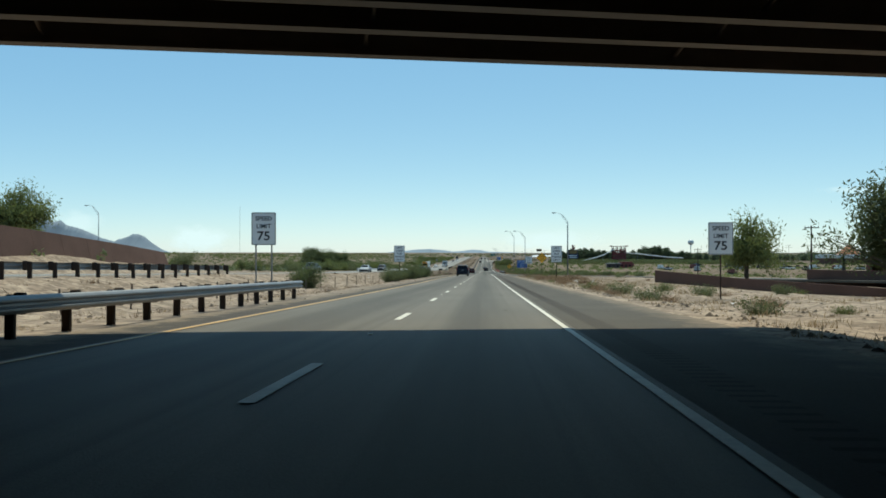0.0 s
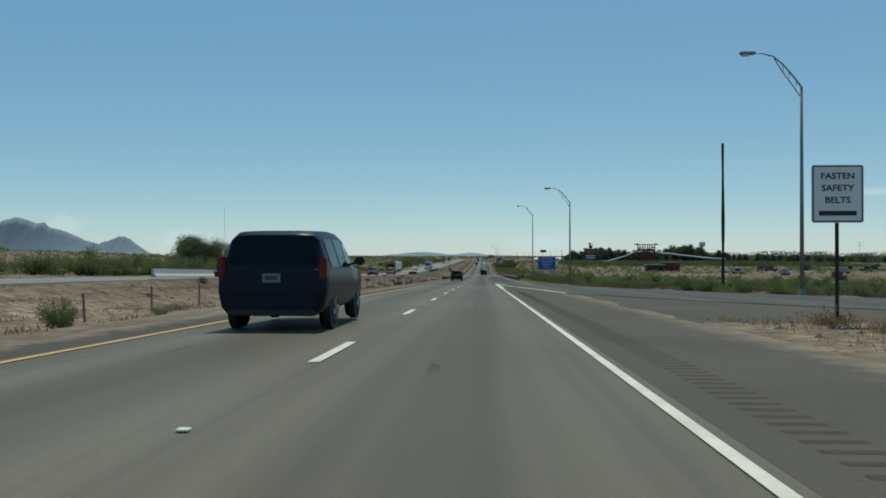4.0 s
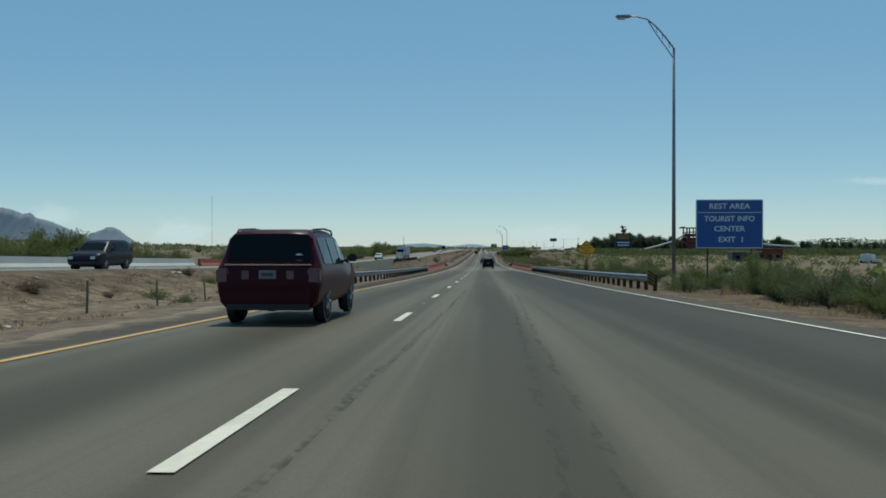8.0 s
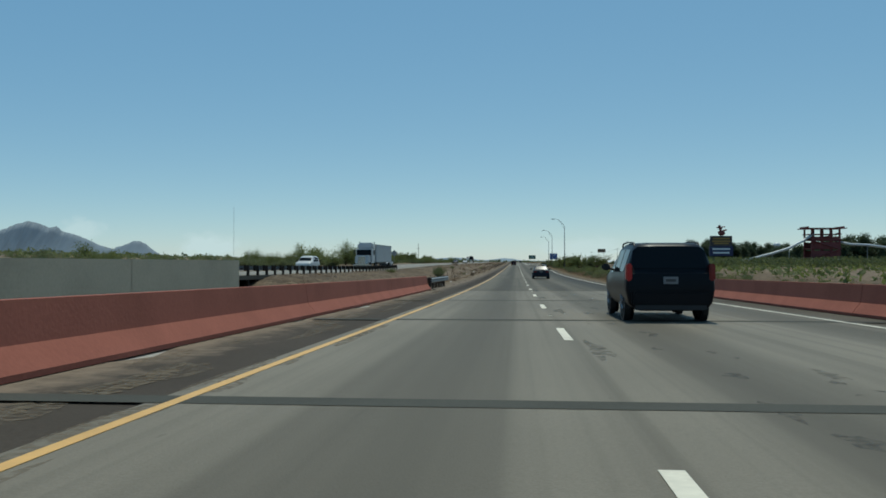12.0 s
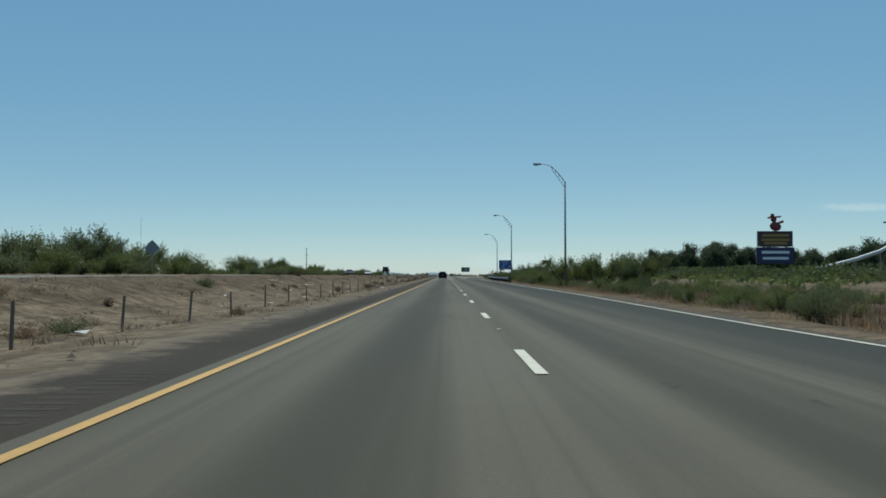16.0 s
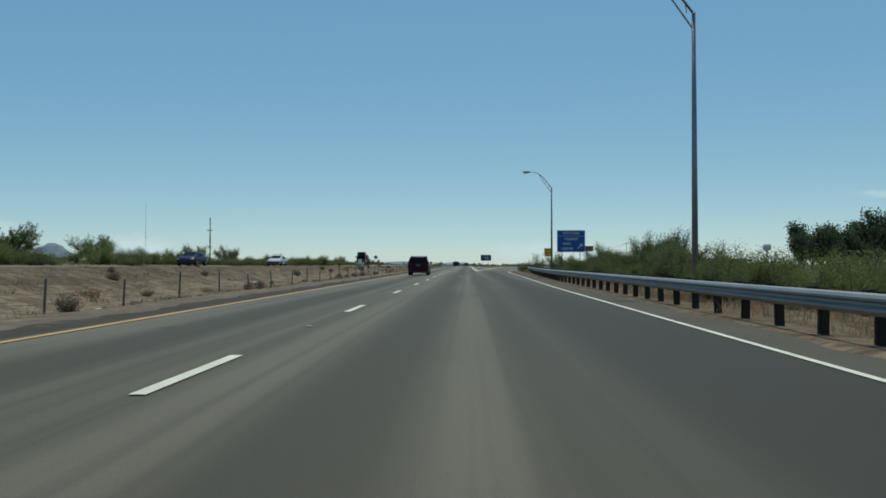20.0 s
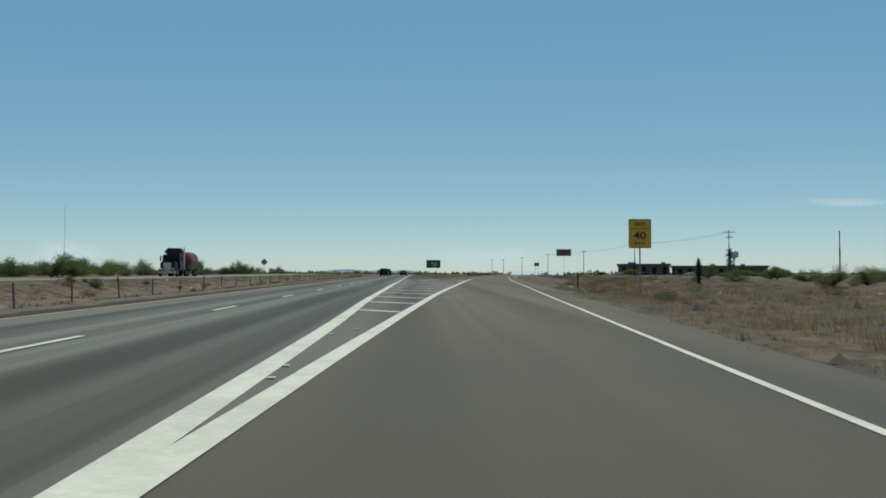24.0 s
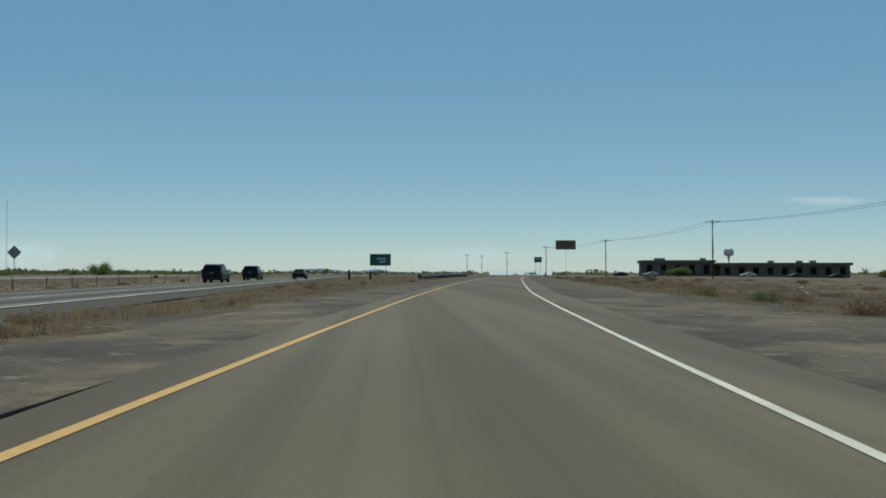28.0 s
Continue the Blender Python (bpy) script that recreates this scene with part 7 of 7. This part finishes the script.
def body(bm, stations):
    rows = [[bm.verts.new(p) for p in ring(s)] for s in stations]
    n = len(rows[0])
    for a, b in zip(rows, rows[1:]):
        for k in range(n):
            bm.faces.new((a[k], a[(k + 1) % n], b[(k + 1) % n], b[k]))
    bm.faces.new(rows[0][::-1])
    bm.faces.new(rows[-1])
    bmesh.ops.recalc_face_normals(bm, faces=bm.faces[:])
    return bm


def lerp_station(stations, y):
    ys = [s[0] for s in stations]
    return tuple(float(np.interp(y, ys, [s[k] for s in stations])) for k in range(7))


def side_glass(bm, stations, y0, y1, sgn, lo=0.06, hi=0.80):
    pts = []
    for y in (y0, y1):
        _, zb, zm, zt, wb, wm, wt = lerp_station(stations, y)
        top = wt + (wm - wt) * 0.15
        for h in (lo, hi):
            x = wm * 0.985 + (top - wm * 0.985) * h / 0.85
            pts.append((sgn * (x + 0.012), y, zm + (zt - zm) * h))
    bm.faces.new([bm.verts.new(pts[i]) for i in (0, 2, 3, 1)])


def end_glass(bm, stations, ya, yb, cut=0.05, lift=0.012):
    """The rear window or windscreen between two stations."""
    a, b = lerp_station(stations, ya), lerp_station(stations, yb)
    pts = []
    for t in (cut, 1 - cut):
        y = a[0] + (b[0] - a[0]) * t
        s = lerp_station(stations, y)
        up = lift
        for sg in (-1, 1):
            pts.append((sg * (s[6] * 0.93), y - (lift if yb > ya else -lift), s[3] + up))
    bm.faces.new([bm.verts.new(pts[i]) for i in (0, 1, 3, 2)])


def wheel(parent, x, y, r, sgn):
    bm = bmesh.new()
    tube(bm, [(x - 0.12, y, r), (x - 0.10, y, r), (x + 0.10, y, r), (x + 0.12, y, r)], [r * 0.9, r, r, r * 0.9], 20)
    w = part("tyre", bm, RUBBER, parent)
    bm = bmesh.new()
    rod(bm, (x + sgn * 0.05, y, r), (x + sgn * 0.121, y, r), r * 0.66, r * 0.66, 16)
    part("rim", bm, PLASTIC, w)
    bm = bmesh.new()
    for k in range(5):
        a = 2 * math.pi * k / 5
        rod(bm, (x + sgn * 0.118, y + 0.02 * math.cos(a), r + 0.02 * math.sin(a)), (x + sgn * 0.118, y + r * 0.6 * math.cos(a), r + r * 0.6 * math.sin(a)), 0.04, n=5)
    part("hub", bm, RIM, w)


SUV = [(0.0, 0.4, 0.84, 0.92, 0.88, 0.93, 0.84), (0.03, 0.32, 1.0, 1.08, 0.9, 0.955, 0.85), (0.09, 0.32, 1.06, 1.12, 0.92, 0.975, 0.85), (0.16, 0.32, 1.08, 1.36, 0.925, 0.98, 0.81), (0.27, 0.32, 1.08, 1.68, 0.93, 0.985, 0.76), (0.36, 0.32, 1.08, 1.735, 0.93, 0.985, 0.745), (0.7, 0.32, 1.08, 1.765, 0.93, 0.985, 0.74), (1.6, 0.32, 1.06, 1.785, 0.94, 0.99, 0.74), (2.5, 0.32, 1.05, 1.755, 0.94, 0.99, 0.735), (2.8, 0.32, 1.04, 1.705, 0.94, 0.985, 0.73), (3.0, 0.32, 1.04, 1.6, 0.94, 0.985, 0.735), (3.6, 0.32, 1.03, 1.15, 0.94, 0.98, 0.78), (3.75, 0.32, 1.02, 1.09, 0.94, 0.98, 0.78), (4.35, 0.32, 0.97, 1.04, 0.92, 0.955, 0.76), (4.62, 0.32, 0.88, 0.95, 0.89, 0.91, 0.73), (4.76, 0.36, 0.74, 0.8, 0.82, 0.84, 0.66), (4.8, 0.5, 0.64, 0.68, 0.74, 0.76, 0.6)]
SEDAN = [(0.0, 0.40, 0.86, 0.90, 0.80, 0.85, 0.72), (0.08, 0.32, 0.90, 0.98, 0.84, 0.89, 0.72), (0.65, 0.28, 0.92, 1.02, 0.86, 0.91, 0.72), (1.25, 0.27, 0.92, 1.40, 0.87, 0.915, 0.60), (1.5, 0.27, 0.92, 1.43, 0.87, 0.915, 0.59), (2.4, 0.27, 0.90, 1.42, 0.87, 0.915, 0.59), (2.6, 0.27, 0.90, 1.39, 0.87, 0.91, 0.60), (3.5, 0.27, 0.88, 0.99, 0.87, 0.90, 0.70), (4.2, 0.29, 0.78, 0.88, 0.85, 0.88, 0.68), (4.5, 0.34, 0.68, 0.74, 0.8, 0.82, 0.6), (4.62, 0.40, 0.60, 0.62, 0.7, 0.72, 0.5)]


def car(name, x, y, colour, label, shape="suv", turn=0.0, up=0.0, scale=1.0, rails=False, detail=True, brake=False):
    st = SUV if shape == "suv" else SEDAN
    smoke = name == "red_suv"
    z = float(grade(y)) + up + 0.01
    o = thing(name, x, y, z, turn, label=label, category="car", group="vehicles on the highway")
    o.scale = (scale, scale, scale)
    pm = paint("car_paint", colour)
    bm = bmesh.new()
    body(bm, st)
    bd = part("body", bm, pm, o, smooth=True)
    md = bd.modifiers.new("edge", "EDGE_SPLIT")
    md.split_angle = radians(38)
    if shape == "suv":
        cuts, rear, front, r, wy = ((0.55, 1.35), (1.45, 2.3), (2.4, 3.05)), (0.10, 0.27), (3.6, 3.0), 0.37, (0.95, 3.78)
    else:
        cuts, rear, front, r, wy = ((1.15, 1.55), (1.6, 2.25), (2.35, 3.0)), (0.65, 1.25), (3.5, 2.6), 0.33, (0.92, 3.62)
    for sg in (-1, 1):
        for a, b in cuts:
            bm = bmesh.new()
            side_glass(bm, st, a, b, sg)
            part("side_window", bm, GLASS, o)
    bm = bmesh.new()
    end_glass(bm, st, *rear)
    part("rear_window", bm, GLASS, o)
    bm = bmesh.new()
    end_glass(bm, st, *front)
    part("windscreen", bm, GLASS, o)
    for q in wy:
        for sg in (-1, 1):
            wheel(o, sg * 0.83, q, r, sg)
            bm = bmesh.new()
            rod(bm, (sg * 0.80, q, r + 0.03), (sg * (0.945 if shape == "suv" else 0.875), q, r + 0.03), r * 1.2, n=20)
            part("wheel_arch", bm, PLASTIC, o)
    bm = bmesh.new()
    box(bm, -0.86, 0.86, -0.07, 0.1, 0.38 if shape == "suv" else 0.34, 0.68 if shape == "suv" else 0.56, 0.04)
    part("rear_bumper", bm, pm, o)
    bm = bmesh.new()
    box(bm, -0.78, 0.78, -0.03, 0.3, 0.27 if shape == "suv" else 0.28, 0.40 if shape == "suv" else 0.37, 0.02)
    part("valance", bm, PLASTIC, o)
    bm = bmesh.new()
    box(bm, -0.8, 0.8, st[-1][0] - 0.12, st[-1][0] + 0.05, 0.36, 0.6, 0.05)
    part("front_bumper", bm, PLASTIC, o)
    zt = 0.95 if shape == "suv" else 0.82
    for sg in (-1, 1):
        bm = bmesh.new()
        if shape == "suv":
            box(bm, min(sg * (0.74 if smoke else 0.84), sg * 0.972), max(sg * (0.74 if smoke else 0.84), sg * 0.972), -0.025, 0.22, 0.76 if smoke else 0.92, 1.05 if smoke else 1.3, 0.03)
        else:
            box(bm, min(sg * 0.48, sg * 0.85), max(sg * 0.48, sg * 0.85), -0.02, 0.14, 0.7, 0.86, 0.025)
        part("tail_light", bm, LENS_SMOKE if smoke else LENS_BRAKE if brake and sg < 0 else LENS_RED, o, "pale smoked tail light" if smoke else "glowing brake light" if brake and sg < 0 else "red tail light")
        bm = bmesh.new()
        fz = 0.66 if shape == "suv" else 0.56
        box(bm, min(sg * 0.5, sg * 0.78), max(sg * 0.5, sg * 0.78), st[-2][0] - 0.05, st[-2][0] + 0.09, fz, fz + 0.16, 0.03)
        part("headlight", bm, LENS_CLEAR, o)
        bm = bmesh.new()
        my = 3.1 if shape == "suv" else 2.95
        mz = 1.12 if shape == "suv" else 0.98
        box(bm, min(sg * 0.98, sg * 1.2), max(sg * 0.98, sg * 1.2), my, my + 0.12, mz, mz + 0.17, 0.04)
        rod(bm, (sg * 0.9, my + 0.06, mz + 0.03), (sg * 1.02, my + 0.06, mz + 0.06), 0.03, n=6)
        part("mirror", bm, PLASTIC, o)
        if rails:
            bm = bmesh.new()
            tube(bm, [(sg * 0.72, 0.5, 1.70), (sg * 0.72, 0.6, 1.775), (sg * 0.72, 1.7, 1.81), (sg * 0.72, 2.5, 1.78), (sg * 0.72, 2.62, 1.70)], 0.02, 6)
            part("roof_rail", bm, PLASTIC, o)
    bm = bmesh.new()
    box(bm, -0.16, 0.16, -0.04, 0.06, zt - 0.1, zt + 0.06, 0.006)
    pl = part("number_plate", bm, PLATE, o)
    bm = bmesh.new()
    box(bm, -0.11, 0.11, -0.046, -0.04, zt - 0.05, zt + 0.01)
    part("bar", bm, INK_FADED, pl)
    if shape == "suv" and name == "red_suv":
        bm = bmesh.new()
        box(bm, -0.82, 0.82, 0.0, 0.09, 1.10, 1.125, 0.008)
        part("chrome_strip", bm, CHROME, o)
        for u in (-0.42, 0.42):
            bm = bmesh.new()
            box(bm, u - 0.07, u + 0.07, -0.02, 0.06, 0.84, 1.0, 0.01)
            part("reversing_light", bm, LENS_SMOKE, o)
        bm = bmesh.new()
        bmesh.ops.create_circle(bm, cap_ends=True, segments=9, radius=0.085, matrix=pose(0.56, 0.118, 1.24, 80, 0, 0))
        part("sticker", bm, SIGN_WHITE, o, "small pale sticker on the rear window")
    bm = bmesh.new()
    box(bm, -0.6, 0.6, 0.6, st[-1][0] - 0.4, 0.22 if shape == "suv" else 0.2, 0.36 if shape == "suv" else 0.36)
    part("underbody", bm, PLASTIC, o)
    bm = bmesh.new()
    rod(bm, (-0.5, 0.0, 0.36), (-0.5, 0.6, 0.36), 0.03)
    part("exhaust", bm, RUST, o)
    return o


car("red_suv", -2.28, 274.0, (0.05, 0.004, 0.008), "dark red sport utility vehicle with roof rails in the passing lane", rails=True)
car("black_suv", 2.58, 402.3, (0.006, 0.006, 0.008), "large black sport utility vehicle on the bridge", scale=1.01, rails=True, brake=True)
car("dark_pickup", -1.9, 146.5, (0.016, 0.018, 0.026), "dark sport utility truck in the passing lane", scale=1.08)
car("dark_sedan", 1.9, 478.0, (0.015, 0.018, 0.03), "dark blue sedan driving in the slow lane", "sedan")
# The red vehicle added a second time, farther down the road.
car("maroon_suv", -1.9, 712.0, (0.04, 0.006, 0.009), "second copy of the dark red sport utility vehicle in the passing lane", rails=True)
car("dark_sedan", 1.9, 985.0, (0.014, 0.017, 0.02), "dark sedan ahead on the through lanes", "sedan")
car("dark_suv", -1.9, 944.0, (0.02, 0.012, 0.014), "dark sport utility vehicle far along the through lanes", rails=True)
car("dark_suv", -1.9, 966.0, (0.014, 0.015, 0.018), "black sport utility vehicle far along the through lanes")
for x, y, sh, col, lab in ((-21, 113, "sedan", (0.02, 0.022, 0.03), "dark sedan on the opposite carriageway"), (-21, 163.5, "sedan", (0.35, 0.35, 0.34), "silver sedan on the opposite carriageway"), (-25, 222, "suv", (0.03, 0.03, 0.032), "dark pickup on the opposite carriageway"), (-21, 310.0, "suv", (0.02, 0.02, 0.026), "dark van on the opposite carriageway"), (-21, 345, "sedan", (0.012, 0.012, 0.014), "black sedan on the opposite carriageway"), (-23.2, 529.0, "sedan", (0.3, 0.31, 0.33), "silver sedan following a truck"), (-26.4, 487.0, "suv", (0.5, 0.5, 0.49), "white pickup on the opposite carriageway"), (-23, 749.0, "sedan", (0.5, 0.5, 0.49), "white sedan passing low bushes"), (-25, 720, "sedan", (0.015, 0.02, 0.05), "dark blue sedan on the opposite carriageway")):
    car(sh == "suv" and "opposite_suv" or "opposite_sedan", x, y, col, lab, sh, turn=180.0, up=float(opp_up(y)))


MARK_DARK = material("dark_maroon_mark", (0.06, 0.018, 0.014), 0.5, grain=2.0, grain_amount=0.1)
TRAILER_GREY = material("grey_trailer_side", (0.34, 0.35, 0.36), 0.5, grain=2.0, grain_amount=0.1, patch=0.4, patch_amount=0.15)
MARK_GOLD = material("gold_mark", (0.5, 0.29, 0.06), 0.5, grain=2.0, grain_amount=0.1)


def semi_truck(x, y, cab_colour, boxes, label, tank=None, marks=True):
    """A tractor facing the viewer with box trailers or a tank behind it."""
    z = float(opp_height(y)) + 0.01
    o = thing("semi_truck", x, y, z, label=label, category="truck", group="vehicles on the highway")
    pm = paint("cab_paint", cab_colour)
    bm = bmesh.new()
    box(bm, -1.15, 1.15, 1.9, 4.0, 0.9, 2.9, 0.12)
    part("cab", bm, pm, o)
    bm = bmesh.new()
    box(bm, -1.1, 1.1, 2.6, 4.3, 2.8, 3.75, 0.25)
    part("roof_fairing", bm, pm, o)
    bm = bmesh.new()
    box(bm, -0.95, 0.95, 0.25, 1.95, 0.75, 1.95, 0.15)
    part("hood", bm, pm, o)
    bm = bmesh.new()
    box(bm, -0.5, 0.5, 0.18, 0.28, 0.8, 1.8, 0.03)
    part("grille", bm, CHROME, o)
    bm = bmesh.new()
    box(bm, -1.0, 1.0, 1.84, 1.9, 2.0, 2.75)
    part("windscreen", bm, GLASS, o)
    bm = bmesh.new()
    box(bm, -1.2, 1.2, 0.0, 0.2, 0.4, 0.75, 0.05)
    part("bumper", bm, CHROME, o)
    for sg in (-1, 1):
        bm = bmesh.new()
        box(bm, sg * 0.75 - 0.14, sg * 0.75 + 0.14, 0.2, 0.3, 0.85, 1.1, 0.03)
        part("headlight", bm, LENS_CLEAR, o)
        bm = bmesh.new()
        box(bm, sg * 1.4 - 0.08, sg * 1.4 + 0.08, 1.95, 2.1, 2.0, 2.7, 0.03)
        part("mirror", bm, PLASTIC, o)
        bm = bmesh.new()
        rod(bm, (sg * 1.05, 4.25, 0.9), (sg * 1.05, 4.25, 3.9), 0.09)
        part("exhaust_stack", bm, CHROME, o)
    axles = [0.9, 4.9, 6.1]
    y0 = 4.7
    for ln in boxes:
        bm = bmesh.new()
        box(bm, -1.28, 1.28, y0, y0 + ln, 1.0, 3.55, 0.05)
        tr = part("trailer", bm, SIGN_WHITE if marks else TRAILER_GREY, o, "white box trailer" if marks else "grey box trailer")
        ym = y0 + ln * 0.74
        if marks:
            bm = bmesh.new()
            rod(bm, (1.285, ym, 2.32), (1.30, ym, 2.32), 0.8, n=28)
            part("round_mark", bm, MARK_DARK, tr)
        for q, w in ((2.7, 0.44), (2.32, 0.38), (1.94, 0.44)) if marks else ():
            bm = bmesh.new()
            box(bm, 1.30, 1.312, ym - w, ym + w, q - 0.13, q + 0.13, 0.004)
            part("gold_bar", bm, MARK_GOLD, tr)
        for q in (1.06, 3.49):
            bm = bmesh.new()
            box(bm, 1.272, 1.296, y0 + 0.06, y0 + ln - 0.06, q - 0.05, q + 0.05)
            part("trim_rail", bm, SIGN_BACK, tr)
        axles += [y0 + ln - 1.2, y0 + 1.2]
        y0 += ln + 0.6
    if tank:
        bm = bmesh.new()
        tube(bm, [(0, 4.8, 2.2), (0, 5.0, 2.2), (0, 4.8 + tank - 0.2, 2.2), (0, 4.8 + tank, 2.2)], [0.9, 1.2, 1.2, 0.9], 20)
        part("tank", bm, paint("tank_paint", (0.16, 0.02, 0.02)), o, smooth=True)
        bm = bmesh.new()
        box(bm, -0.3, 0.3, 5.5, 6.5, 3.3, 3.7, 0.1)
        part("hatch", bm, PLASTIC, o)
        axles += [4.8 + tank - 0.9, 4.8 + tank - 2.1]
        y0 = 4.8 + tank
    bm = bmesh.new()
    box(bm, -0.45, 0.45, 0.6, y0 - 0.5, 0.75, 1.15)
    part("chassis", bm, PLASTIC, o)
    for q in axles:
        for sg in (-1, 1):
            wheel(o, sg * 1.05, q, 0.5, sg)


semi_truck(-25.8, 385.8, (0.42, 0.20, 0.03), (8.6, 8.6), "yellow semi truck pulling two white box trailers")
semi_truck(-22.0, 497, (0.5, 0.5, 0.5), (14.5,), "white semi truck with a grey box trailer", marks=False)
semi_truck(-26.6, 861, (0.03, 0.03, 0.034), (), "dark tanker truck with a red tank", tank=6.5)


# ---- small things on the verge ----
o = thing("warehouse", 101, 1420, float(grade(1400)) - 0.6, -14, label="long low warehouse with a bright white roof", category="building")
bm = bmesh.new()
box(bm, -20, 20, 0, 24, -1.0, 0.5)
part("wall", bm, SLIDE, o)
v = [(-21, -1, 0.4), (21, -1, 0.4), (21, 12, 3.4), (-21, 12, 3.4), (-21, 25, 0.4), (21, 25, 0.4)]
raw("roof", v + [(x, y, z - 0.25) for x, y, z in v], [(0, 1, 2, 3), (3, 2, 5, 4), (6, 9, 8, 7), (9, 10, 11, 8), (0, 6, 7, 1), (4, 5, 11, 10), (0, 3, 9, 6), (3, 4, 10, 9), (1, 7, 8, 2), (2, 8, 11, 5)], SLIDE, o)
for x, y in ((10.4, 962), (12.8, 966)):
    o = thing("marker_post", x, y, ground_at(x, y), label="stout black post on the dirt island", category="post", group="marker posts")
    bm = bmesh.new()
    box(bm, -0.13, 0.13, -0.13, 0.13, -0.3, 1.15, 0.02)
    part("post", bm, WOOD, o)
for x, y, col, lab in ((89, 1121, (0.03, 0.03, 0.034), "dark sedan parked by the low building"), (98, 1119, (0.4, 0.4, 0.4), "silver sedan parked by the low building"), (107, 1116, (0.02, 0.02, 0.022), "black sedan parked by the low building"), (126, 1112, (0.5, 0.5, 0.49), "white sedan parked by the low building"), (139, 1108, (0.06, 0.06, 0.065), "grey sedan parked by the low building"), (150, 1105, (0.03, 0.03, 0.034), "dark sedan parked by the long building")):
    c = car("parked_sedan", x, y, col, lab, "sedan", turn=80.0)
    c.location.z = ground_at(x, y)
    c["group"] = "cars parked by the buildings"
for x, y, h in ((15.45, 802.3, 1.2), ):
    o = thing("marker_post", x, y, ground_at(x, y), label="short dark timber marker post in dry grass", category="post", group="marker posts")
    bm = bmesh.new()
    box(bm, -0.035, 0.035, -0.035, 0.035, -0.3, h - 0.15, 0.01)
    part("post", bm, WOOD, o)
    bm = bmesh.new()
    box(bm, -0.05, 0.05, -0.05, -0.036, h - 0.45, h - 0.2, 0.004)
    part("plate", bm, RUST, o)
LITTER = material("pale_litter", (0.6, 0.58, 0.54), 0.8, grain=4.0, grain_amount=0.15)


def litter(n, place, label):
    r = np.random.RandomState(hash_seed(label))
    x, y = place(r, n)
    z = rough_land(x, y) + 0.03
    v, f = [], []
    for k in range(n):
        a, w, l, h = r.uniform(0, 3.1), r.uniform(0.04, 0.14), r.uniform(0.08, 0.3), r.uniform(0.01, 0.09)
        ca, sa = math.cos(a), math.sin(a)
        b = len(v)
        for px, py, pz in ((-w, -l, 0), (w, -l, h), (w * 0.7, l, h * 0.4), (-w * 0.8, l * 0.8, h)):
            v.append((x[k] + px * ca - py * sa, y[k] + px * sa + py * ca, z[k] + pz))
        f.append((b, b + 1, b + 2, b + 3))
    return tagged(raw("litter", v, f, LITTER), label, "litter", kind="stuff")


litter(150, lambda r, n: (r.uniform(-15, -6.4, n), r.uniform(90, 900, n)), "pale scraps of litter in the median")
litter(30, lambda r, n: (8.2 + np.abs(r.normal(0, 1, n)) * 3.0, r.uniform(15, 150, n)), "pale scraps of litter on the sandy verge")
litter(24, exit_spot, "pale scraps of litter beside the exit ramp")
